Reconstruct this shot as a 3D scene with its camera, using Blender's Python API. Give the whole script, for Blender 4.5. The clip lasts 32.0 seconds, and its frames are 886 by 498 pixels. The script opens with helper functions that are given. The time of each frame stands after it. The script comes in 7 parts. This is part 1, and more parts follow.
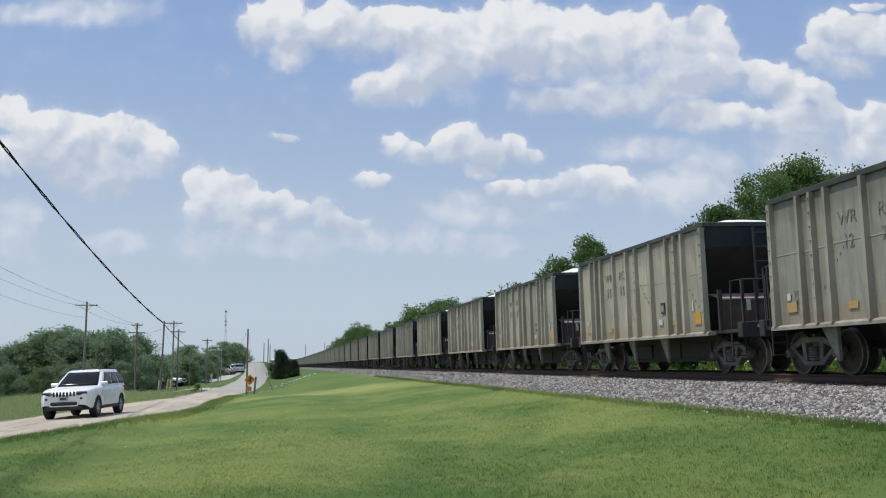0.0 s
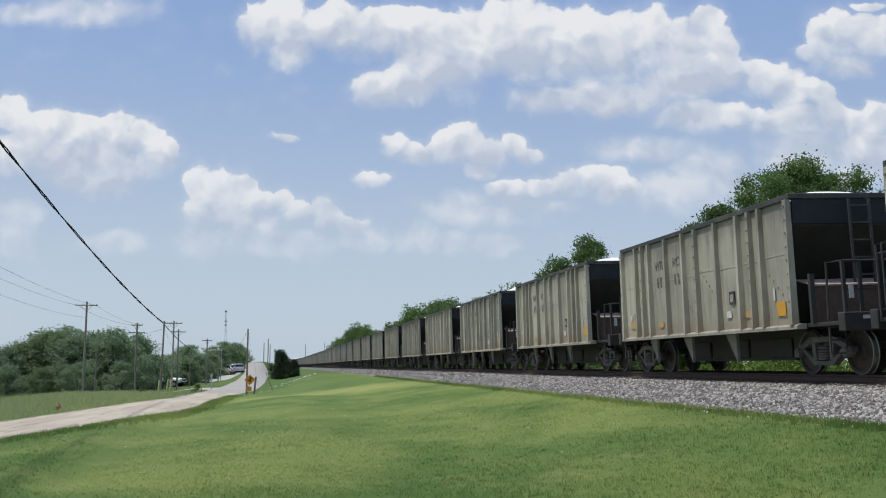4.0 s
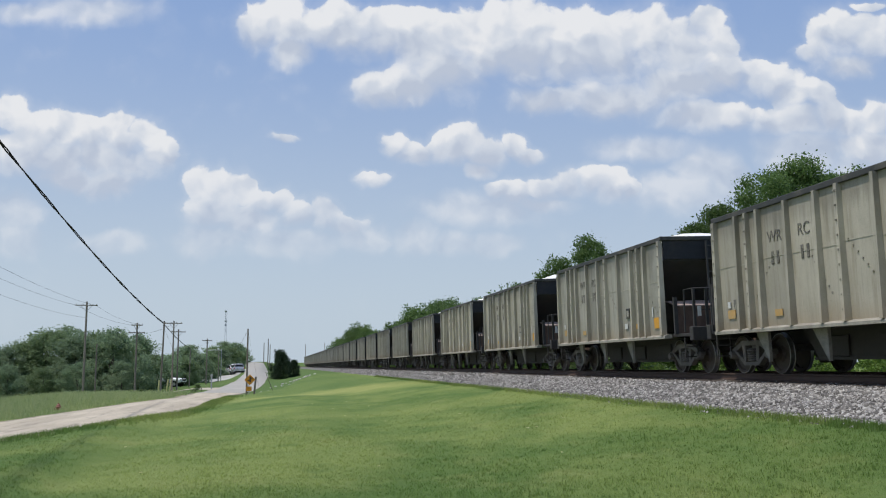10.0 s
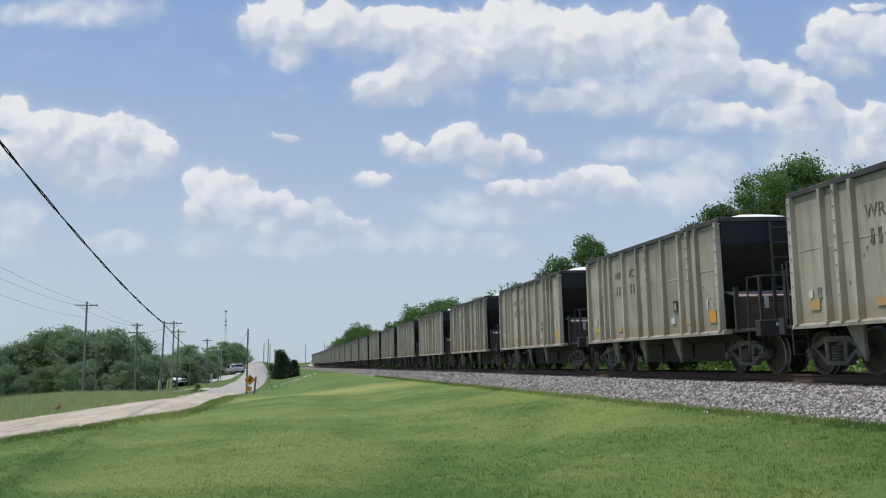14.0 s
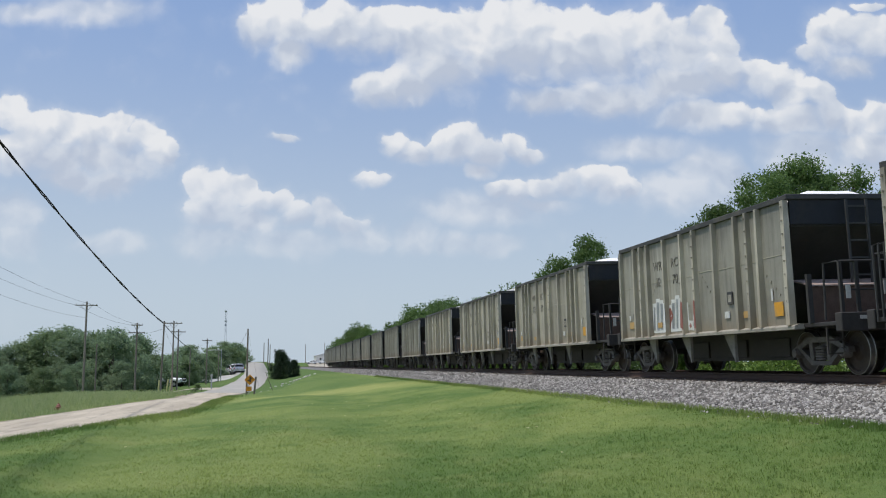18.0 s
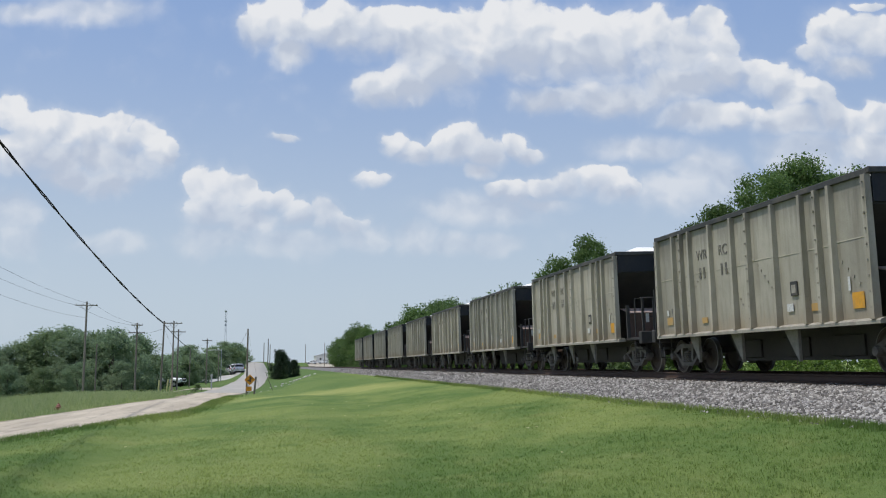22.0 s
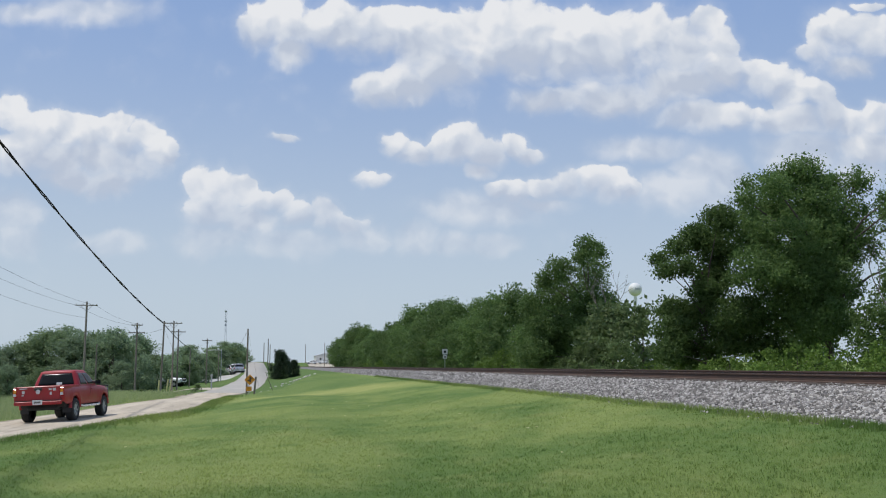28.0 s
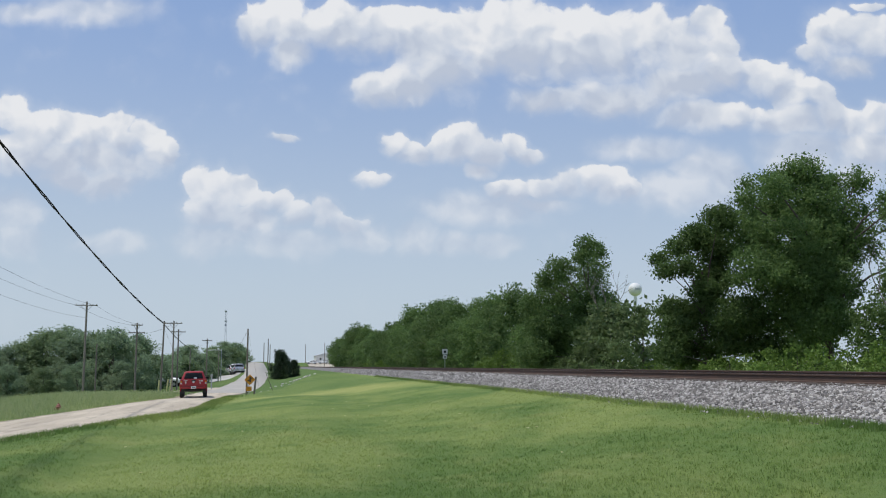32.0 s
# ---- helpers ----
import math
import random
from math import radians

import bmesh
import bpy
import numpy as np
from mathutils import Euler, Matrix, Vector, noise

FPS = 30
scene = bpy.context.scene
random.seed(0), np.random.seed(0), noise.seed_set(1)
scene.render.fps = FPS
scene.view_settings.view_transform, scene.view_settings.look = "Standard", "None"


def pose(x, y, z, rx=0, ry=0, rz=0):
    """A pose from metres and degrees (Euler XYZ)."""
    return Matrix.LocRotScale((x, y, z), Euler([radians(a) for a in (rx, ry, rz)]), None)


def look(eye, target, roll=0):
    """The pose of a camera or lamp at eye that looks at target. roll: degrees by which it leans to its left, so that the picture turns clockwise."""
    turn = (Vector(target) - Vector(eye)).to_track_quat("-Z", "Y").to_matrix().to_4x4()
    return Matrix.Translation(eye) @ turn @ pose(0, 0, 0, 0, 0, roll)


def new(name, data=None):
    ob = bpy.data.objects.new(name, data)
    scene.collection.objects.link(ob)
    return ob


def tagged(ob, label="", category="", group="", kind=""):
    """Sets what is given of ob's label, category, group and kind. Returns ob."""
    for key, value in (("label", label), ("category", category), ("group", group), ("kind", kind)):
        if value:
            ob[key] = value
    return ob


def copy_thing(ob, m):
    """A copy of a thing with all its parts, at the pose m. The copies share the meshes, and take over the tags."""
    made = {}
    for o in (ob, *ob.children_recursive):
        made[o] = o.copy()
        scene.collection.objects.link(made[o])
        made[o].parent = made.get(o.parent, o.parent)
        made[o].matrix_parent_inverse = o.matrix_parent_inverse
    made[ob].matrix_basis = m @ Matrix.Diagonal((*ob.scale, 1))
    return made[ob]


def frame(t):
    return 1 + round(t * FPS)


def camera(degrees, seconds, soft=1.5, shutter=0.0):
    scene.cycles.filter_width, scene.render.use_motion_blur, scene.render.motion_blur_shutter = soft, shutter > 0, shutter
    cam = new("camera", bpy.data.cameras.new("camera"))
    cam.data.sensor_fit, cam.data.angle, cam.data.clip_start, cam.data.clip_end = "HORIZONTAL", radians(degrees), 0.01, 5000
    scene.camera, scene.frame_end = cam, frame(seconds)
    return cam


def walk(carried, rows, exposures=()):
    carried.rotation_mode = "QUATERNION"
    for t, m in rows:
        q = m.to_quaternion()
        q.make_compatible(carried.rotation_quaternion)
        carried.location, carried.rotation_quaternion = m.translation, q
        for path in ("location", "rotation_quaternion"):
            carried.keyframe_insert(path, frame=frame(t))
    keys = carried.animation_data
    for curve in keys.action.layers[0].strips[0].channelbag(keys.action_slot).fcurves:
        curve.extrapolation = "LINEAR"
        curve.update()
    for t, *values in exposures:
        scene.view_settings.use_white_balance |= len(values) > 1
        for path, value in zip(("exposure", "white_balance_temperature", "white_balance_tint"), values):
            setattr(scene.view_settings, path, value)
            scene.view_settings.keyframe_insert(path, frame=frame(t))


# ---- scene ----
cam = camera(50.0, 32.0, soft=1.1)
EYE = Vector((0, 0, 0.17))
TILT, AZ = 7.036, 9.846
VIEW = pose(0, 0, 0.17, 90 + TILT, 0, -AZ)
walk(cam, [(0.0, VIEW), (32.0, VIEW)])

# ---- world and sun ----
SUN_AZ, SUN_EL = -82.0, 66.0      # azimuth from +y towards +x, elevation


def node(tree, kind, x=0, y=0, **values):
    n = tree.nodes.new(kind)
    n.location = (x, y)
    for key, value in values.items():
        n.inputs[key].default_value = value
    return n


def maths(tree, op, a, b=None, c=None, clamp=False):
    n = tree.nodes.new("ShaderNodeMath")
    n.operation, n.use_clamp = op, clamp
    for i, v in enumerate((a, b, c)):
        if v is None:
            continue
        if isinstance(v, (int, float)):
            n.inputs[i].default_value = v
        else:
            tree.links.new(v, n.inputs[i])
    return n.outputs[0]


def vmath(tree, op, a, b=None):
    n = tree.nodes.new("ShaderNodeVectorMath")
    n.operation = op
    for i, v in enumerate((a, b)):
        if v is None:
            continue
        if isinstance(v, (tuple, Vector)):
            n.inputs[i].default_value = v
        else:
            tree.links.new(v, n.inputs[i])
    return n


def mix(tree, fac, a, b, blend="MIX"):
    n = tree.nodes.new("ShaderNodeMix")
    n.data_type, n.blend_type = "RGBA", blend
    for i, v in ((0, fac), (6, a), (7, b)):
        if isinstance(v, (int, float)):
            n.inputs[i].default_value = v
        elif isinstance(v, tuple):
            n.inputs[i].default_value = (*v, 1) if len(v) == 3 else v
        else:
            tree.links.new(v, n.inputs[i])
    return n.outputs[2]


def span(tree, v, a, b, lo=0.0, hi=1.0, smooth=True):
    n = tree.nodes.new("ShaderNodeMapRange")
    n.interpolation_type = "SMOOTHSTEP" if smooth else "LINEAR"
    tree.links.new(v, n.inputs[0])
    for i, x in enumerate((a, b, lo, hi)):
        n.inputs[i + 1].default_value = x
    return n.outputs[0]


def noise_of(tree, vec, scale, detail=4.0, rough=0.5, distort=0.0):
    n = node(tree, "ShaderNodeTexNoise", Scale=scale, Detail=detail, Roughness=rough, Distortion=distort)
    if vec is not None:
        tree.links.new(vec, n.inputs["Vector"])
    return n.outputs[0]


# Cumulus banks: (bearing, height, half width, half height) in tenths of the tangent plane that faces north-north-east
CLOUDS_WEST = [
    (-4.7, 2.74, 0.24, 0.22), (-4.4, 2.53, 0.28, 0.24), (-4.08, 2.58, 0.28, 0.2), (-3.81, 2.53, 0.22, 0.2), (-3.46, 2.6, 0.26, 0.21), (-3.19, 2.51, 0.21, 0.2),
    (-3.04, 2.28, 0.22, 0.2), (-4.52, 2.32, 0.36, 0.22), (-4.1, 2.24, 0.36, 0.22), (-3.69, 2.24, 0.32, 0.22), (-3.32, 2.16, 0.32, 0.22), (-3.52, 1.99, 0.36, 0.18),
    (-4.01, 2.03, 0.32, 0.14), (-2.62, 1.95, 0.17, 0.15), (-2.38, 1.91, 0.2, 0.17), (-2.13, 1.91, 0.2, 0.17), (-1.92, 1.78, 0.18, 0.15), (-1.72, 1.78, 0.13, 0.16),
    (-1.56, 1.62, 0.18, 0.15), (-1.27, 1.64, 0.22, 0.17), (-2.45, 1.66, 0.36, 0.18), (-2.04, 1.58, 0.36, 0.18), (-0.99, 1.5, 0.24, 0.13), (-3.38, 2.42, 0.22, 0.2)]
CLOUDS_HIGH = [
    (-2.01, 3.68, 0.23, 0.25), (-1.76, 3.73, 0.32, 0.3), (-1.43, 3.64, 0.34, 0.26), (-1.63, 3.43, 0.28, 0.18), (-1.1, 3.68, 0.4, 0.3), (-0.68, 3.64, 0.44, 0.32),
    (-0.26, 3.51, 0.44, 0.4), (-0.63, 3.02, 0.36, 0.21), (-0.34, 3.0, 0.36, 0.21), (0.01, 3.17, 0.44, 0.32), (0.42, 3.55, 0.48, 0.44), (0.91, 3.51, 0.52, 0.48),
    (1.41, 3.47, 0.52, 0.48), (1.87, 3.43, 0.48, 0.48), (2.28, 3.51, 0.4, 0.38), (2.65, 3.45, 0.38, 0.34), (2.89, 3.75, 0.21, 0.2), (3.05, 3.51, 0.18, 0.22)]
CLOUDS_EAST = [
    (3.06, 3.19, 0.26, 0.22), (2.56, 3.04, 0.56, 0.22), (1.81, 2.91, 0.6, 0.22), (1.24, 2.87, 0.52, 0.18), (3.39, 3.15, 0.24, 0.2), (3.67, 3.08, 0.22, 0.19),
    (3.79, 2.91, 0.22, 0.17), (4.04, 2.87, 0.18, 0.17), (4.15, 2.66, 0.24, 0.18), (3.7, 2.62, 0.44, 0.18), (2.88, 2.68, 0.56, 0.15), (4.35, 2.58, 0.22, 0.17),
    (4.68, 2.66, 0.19, 0.17), (4.5, 2.32, 0.36, 0.2), (4.11, 3.51, 0.22, 0.27), (4.36, 3.6, 0.3, 0.3), (4.65, 3.6, 0.3, 0.3), (3.98, 3.38, 0.16, 0.1),
    (4.47, 3.25, 0.32, 0.16), (4.69, 3.93, 0.18, 0.07)]
CLOUDS_MID = [
    (-1.7, 2.49, 0.16, 0.05), (-0.73, 2.01, 0.18, 0.08), (-0.55, 2.41, 0.16, 0.13), (-0.3, 2.32, 0.22, 0.14), (-0.06, 2.37, 0.18, 0.17), (0.2, 2.37, 0.26, 0.18),
    (0.49, 2.28, 0.18, 0.16), (0.78, 2.37, 0.18, 0.13), (0.94, 2.28, 0.18, 0.1), (0.39, 2.1, 0.14, 0.09), (1.34, 1.99, 0.2, 0.17), (1.59, 2.01, 0.22, 0.15),
    (1.79, 1.93, 0.22, 0.17), (1.99, 1.87, 0.13, 0.13), (1.1, 1.91, 0.22, 0.15), (0.81, 1.83, 0.24, 0.16), (1.02, 1.74, 0.32, 0.12), (0.61, 1.87, 0.18, 0.1)]
HAZE_BANDS = [
    (-4.51, 3.81, 0.36, 0.11), (-3.89, 3.86, 0.64, 0.16), (-4.6, 1.62, 0.28, 0.2), (-4.54, 1.33, 0.24, 0.16), (-3.49, 1.29, 0.28, 0.12), (-2.44, 1.35, 0.4, 0.16),
    (-0.86, 1.35, 0.28, 0.15), (-0.3, 1.33, 0.24, 0.16), (-1.63, 1.29, 0.48, 0.16), (2.78, 2.12, 0.32, 0.19), (3.02, 1.97, 0.24, 0.24), (2.52, 1.83, 0.48, 0.2),
    (0.12, 1.29, 0.2, 0.1), (0.53, 1.29, 0.24, 0.12), (0.41, 1.66, 0.6, 0.16), (3.89, 2.28, 0.44, 0.22), (4.41, 2.12, 0.36, 0.16), (2.13, 2.32, 0.48, 0.14)]

world = bpy.data.worlds.new("sky")
scene.world = world
world.use_nodes = True
wt = world.node_tree
wt.nodes.clear()
sky = wt.nodes.new("ShaderNodeTexSky")
sky.sky_type, sky.sun_disc = "NISHITA", False
sky.sun_elevation, sky.sun_rotation = radians(SUN_EL), radians(SUN_AZ)
sky.air_density, sky.dust_density, sky.ozone_density = 1.0, 2.5, 1.5
where = wt.nodes.new("ShaderNodeTexCoord").outputs["Generated"]
turned = wt.nodes.new("ShaderNodeVectorRotate")
turned.rotation_type = "Z_AXIS"
turned.inputs["Angle"].default_value = radians(AZ)
wt.links.new(where, turned.inputs["Vector"])
sep = wt.nodes.new("ShaderNodeSeparateXYZ")
wt.links.new(turned.outputs[0], sep.inputs[0])
ahead = maths(wt, "MAXIMUM", sep.outputs[1], 0.04)
u = maths(wt, "DIVIDE", sep.outputs[0], ahead)
v = maths(wt, "DIVIDE", sep.outputs[2], ahead)
plane = wt.nodes.new("ShaderNodeCombineXYZ")
wt.links.new(maths(wt, "MULTIPLY", u, 10.0), plane.inputs[0])
wt.links.new(maths(wt, "MULTIPLY", v, 10.0), plane.inputs[1])
uv = plane.outputs[0]
front = span(wt, sep.outputs[1], 0.25, 0.55)



def warped(vec, scale, detail, amount):
    """The plane's coordinates pushed about by a colour noise."""
    n = wt.nodes.new("ShaderNodeTexNoise")
    n.inputs["Scale"].default_value, n.inputs["Detail"].default_value = scale, detail
    wt.links.new(vec, n.inputs["Vector"])
    push = vmath(wt, "MULTIPLY", vmath(wt, "SUBTRACT", n.outputs["Color"], (0.5, 0.5, 0.5)).outputs[0], (amount, amount * 0.85, 0.0))
    return vmath(wt, "ADD", vec, push.outputs[0]).outputs[0]


bent = warped(warped(uv, 1.3, 3.0, 0.34), 6.0, 4.0, 0.13)


def bank(puffs, tops=True, place=None):
    """Soft outline of a bank of puffs, and how far up its own puff each place lies."""
    body = lift = None
    place = place or bent
    for i, (cx, cy, w, h) in enumerate(puffs):
        if i % 6 == 5:
            place = vmath(wt, "ADD", place, maths(wt, "MULTIPLY", body, 1e-6)).outputs[0]
        m = wt.nodes.new("ShaderNodeMapping")
        m.vector_type = "TEXTURE"
        m.inputs["Location"].default_value = (cx, cy, 0)
        m.inputs["Scale"].default_value = (w, h, 1)
        wt.links.new(place, m.inputs["Vector"])
        r = vmath(wt, "LENGTH", m.outputs[0]).outputs["Value"]
        d = span(wt, r, 0.0, 2.0, 1.0, 0.0)
        body = d if body is None else maths(wt, "SMOOTH_MAX", body, d, 0.12)
        if tops:
            s = wt.nodes.new("ShaderNodeSeparateXYZ")
            wt.links.new(m.outputs[0], s.inputs[0])
            k = maths(wt, "MULTIPLY", s.outputs[1], d)
            lift = k if lift is None else maths(wt, "ADD", lift, k)
    return body, lift


def billows(vec):
    """Heaped, rounded relief: small lobes upon large ones."""
    total = None
    for scale, amount in ((1.7, 0.60), (4.0, 0.36), (9.0, 0.14)):
        vor = wt.nodes.new("ShaderNodeTexVoronoi")
        vor.feature = "SMOOTH_F1"
        vor.inputs["Scale"].default_value, vor.inputs["Smoothness"].default_value = scale, 0.35
        wt.links.new(vec, vor.inputs["Vector"])
        k = maths(wt, "MULTIPLY_ADD", vor.outputs["Distance"], -amount, amount * 0.45)
        total = k if total is None else maths(wt, "ADD", total, k)
    return total


b1, l1 = bank(CLOUDS_WEST)
b2, l2 = bank(CLOUDS_HIGH, True, vmath(wt, "ADD", bent, maths(wt, "MULTIPLY", b1, 1e-6)).outputs[0])
b3, l3 = bank(CLOUDS_EAST, True, vmath(wt, "ADD", bent, maths(wt, "MULTIPLY", b2, 1e-6)).outputs[0])
b5, l5 = bank(CLOUDS_MID, True, vmath(wt, "ADD", bent, maths(wt, "MULTIPLY", b3, 1e-6)).outputs[0])
b4, _ = bank(HAZE_BANDS, False, vmath(wt, "ADD", bent, maths(wt, "MULTIPLY", b5, 1e-6)).outputs[0])
cover = maths(wt, "MAXIMUM", maths(wt, "MAXIMUM", b1, b2), maths(wt, "MAXIMUM", b3, b5))
lift = maths(wt, "ADD", maths(wt, "ADD", l1, l2), maths(wt, "ADD", l3, l5))
heap = billows(bent)
heap_sunward = billows(vmath(wt, "ADD", bent, (-0.08, 0.12, 0.0)).outputs[0])
grain = noise_of(wt, bent, 3.2, 8.0, 0.58)
lobes = noise_of(wt, uv, 0.9, 3.0, 0.5)
ragged = maths(wt, "ADD", maths(wt, "MULTIPLY", heap, 0.70), maths(wt, "MULTIPLY_ADD", grain, 0.55, -0.275))
density = maths(wt, "ADD", cover, ragged)
crisp = span(wt, density, 0.38, 0.54)
soft = span(wt, density, 0.08, 0.95)
puffy = mix(wt, span(wt, maths(wt, "MULTIPLY_ADD", lobes, 1.6, maths(wt, "ADD", lift, -0.8)), -0.40, 0.55), soft, crisp)
veil = maths(wt, "MULTIPLY", span(wt, maths(wt, "ADD", maths(wt, "MAXIMUM", b4, maths(wt, "MULTIPLY", cover, 0.70)), maths(wt, "MULTIPLY", ragged, 0.6)), 0.02, 0.85), 0.70)
# a broken cloud field everywhere else
field = vmath(wt, "MULTIPLY", where, (1, 1, 2.2)).outputs[0]
elsewhere = span(wt, noise_of(wt, field, 3.0, 6.0, 0.55), 0.50, 0.66)
amount = mix(wt, front, elsewhere, maths(wt, "MAXIMUM", puffy, veil))
relief = maths(wt, "SUBTRACT", heap, heap_sunward)
thick = span(wt, density, 0.55, 1.35)
shade = maths(wt, "MULTIPLY_ADD", relief, 1.7, maths(wt, "MULTIPLY_ADD", span(wt, lift, -1.2, 1.1), 0.85, 0.08))
shade = maths(wt, "ADD", shade, maths(wt, "MULTIPLY_ADD", grain, 0.75, -0.375))
shade = maths(wt, "SUBTRACT", shade, maths(wt, "MULTIPLY", thick, 0.22))
shade = maths(wt, "ADD", shade, maths(wt, "MULTIPLY_ADD", lobes, 0.9, -0.45), clamp=True)
cloud = mix(wt, span(wt, shade, 0.40, 1.0), mix(wt, span(wt, shade, 0.0, 0.5), (0.490, 0.550, 0.665), (0.61, 0.66, 0.745)), (0.79, 0.805, 0.835))
low = span(wt, sep.outputs[2], 0.0, 0.42)
haze = mix(wt, low, (0.535, 0.635, 0.735), (0.255, 0.388, 0.675))
clear = mix(wt, 0.12, haze, mix(wt, 1.0, sky.outputs[0], (0.10, 0.10, 0.10), "MULTIPLY"))
thin = maths(wt, "MULTIPLY", amount, span(wt, sep.outputs[2], 0.03, 0.22, 0.25, 1.0))
final = mix(wt, thin, clear, cloud)
bg = wt.nodes.new("ShaderNodeBackground")
wt.links.new(final, bg.inputs[0])
bg.inputs[1].default_value = 1.0
out = wt.nodes.new("ShaderNodeOutputWorld")
wt.links.new(bg.outputs[0], out.inputs[0])

sun = new("sun", bpy.data.lights.new("sun", "SUN"))
sun.data.energy, sun.data.angle, sun.data.color = 3.0, radians(1.6), (1.0, 0.95, 0.87)
to_sun = Vector((math.sin(radians(SUN_AZ)) * math.cos(radians(SUN_EL)), math.cos(radians(SUN_AZ)) * math.cos(radians(SUN_EL)), math.sin(radians(SUN_EL))))
sun.matrix_world = look(to_sun * 100, (0, 0, 0))


# ---- materials ----
def material(name):
    m = bpy.data.materials.new(name)
    m.use_nodes = True
    t = m.node_tree
    return m, t, t.nodes["Principled BSDF"]


def surface(name, a, b, scale=6.0, rough=0.7, metal=0.0, bump=0.2, fine=40.0, vary=0.0, dirt=None, dirt_scale=1.2, dirt_amount=0.5, spec=0.5, stretch=(1, 1, 1)):
    """Two-scale mottled surface between colours a and b, with grain, relief and optional stains."""
    m, t, p = material(name)
    co = t.nodes.new("ShaderNodeTexCoord").outputs["Object"]
    if stretch != (1, 1, 1):
        co = vmath(t, "MULTIPLY", co, stretch).outputs[0]
    big = noise_of(t, co, scale, 5.0, 0.6)
    small = noise_of(t, co, fine, 3.0, 0.6)
    k = maths(t, "ADD", maths(t, "MULTIPLY", big, 0.65), maths(t, "MULTIPLY", small, 0.35))
    col = mix(t, span(t, k, 0.32, 0.68), a, b)
    if dirt:
        d = span(t, noise_of(t, co, dirt_scale, 6.0, 0.65, 0.4), 0.48, 0.72, 0.0, dirt_amount)
        col = mix(t, d, col, dirt)
    if vary:
        info = t.nodes.new("ShaderNodeObjectInfo").outputs["Random"]
        hsv = node(t, "ShaderNodeHueSaturation")
        t.links.new(maths(t, "MULTIPLY_ADD", info, 2 * vary, 1.0 - vary), hsv.inputs["Value"])
        t.links.new(col, hsv.inputs["Color"])
        col = hsv.outputs[0]
    t.links.new(col, p.inputs["Base Color"])
    p.inputs["Metallic"].default_value = metal
    p.inputs["Specular IOR Level"].default_value = spec
    t.links.new(span(t, big, 0.2, 0.8, max(0.05, rough - 0.12), min(1, rough + 0.12)), p.inputs["Roughness"])
    if bump:
        bn = node(t, "ShaderNodeBump", Strength=bump, Distance=0.02)
        t.links.new(maths(t, "ADD", small, maths(t, "MULTIPLY", big, 0.6)), bn.inputs["Height"])
        t.links.new(bn.outputs[0], p.inputs["Normal"])
    return m


def car_side_paint(name, dull, pale, streak_col, grime, seed):
    """Faded hopper paint with rain streaks, rust, chalky wear and grime."""
    m, t, p = material(name)
    co = t.nodes.new("ShaderNodeTexCoord").outputs["Object"]
    info = t.nodes.new("ShaderNodeObjectInfo").outputs["Random"]
    off = t.nodes.new("ShaderNodeCombineXYZ")
    t.links.new(maths(t, "MULTIPLY_ADD", info, 37.0, seed), off.inputs[1])
    co = vmath(t, "ADD", co, off.outputs[0]).outputs[0]
    streaks = noise_of(t, vmath(t, "MULTIPLY", co, (1, 3.2, 0.32)).outputs[0], 1.5, 6.0, 0.62)
    thin = noise_of(t, vmath(t, "MULTIPLY", co, (1, 9.0, 0.35)).outputs[0], 1.4, 5.0, 0.6)
    blotch = noise_of(t, co, 0.8, 6.0, 0.62, 0.3)
    fine = noise_of(t, co, 35.0, 4.0, 0.6)
    col = mix(t, span(t, blotch, 0.3, 0.7), dull, pale)
    col = mix(t, span(t, streaks, 0.46, 0.70, 0.0, 0.75), col, streak_col)
    col = mix(t, span(t, thin, 0.54, 0.72, 0.0, 0.34), col, grime)
    col = mix(t, span(t, streaks, 0.22, 0.44, 0.45, 0.0), col, (0.56, 0.52, 0.44))
    col = mix(t, span(t, fine, 0.56, 0.75, 0.0, 0.35), col, (0.15, 0.10, 0.07))
    high = t.nodes.new("ShaderNodeSeparateXYZ")
    t.links.new(t.nodes.new("ShaderNodeTexCoord").outputs["Object"], high.inputs[0])
    drips = maths(t, "ADD", high.outputs[2], maths(t, "ADD", maths(t, "MULTIPLY_ADD", blotch, 1.3, -0.65), maths(t, "MULTIPLY_ADD", streaks, 1.1, -0.55)))
    col = mix(t, span(t, drips, 2.95, 3.55, 0.0, 0.62), col, grime)
    col = mix(t, span(t, maths(t, "ADD", high.outputs[2], maths(t, "MULTIPLY_ADD", streaks, 1.0, -0.5)), 1.05, 1.5, 0.45, 0.0), col, (0.30, 0.215, 0.135))
    hsv = node(t, "ShaderNodeHueSaturation")
    t.links.new(maths(t, "MULTIPLY_ADD", info, 0.38, 0.82), hsv.inputs["Value"])
    t.links.new(col, hsv.inputs["Color"])
    t.links.new(hsv.outputs[0], p.inputs["Base Color"])
    p.inputs["Roughness"].default_value = 0.5
    bn = node(t, "ShaderNodeBump", Strength=0.22, Distance=0.02)
    t.links.new(maths(t, "ADD", fine, blotch), bn.inputs["Height"])
    t.links.new(bn.outputs[0], p.inputs["Normal"])
    return m


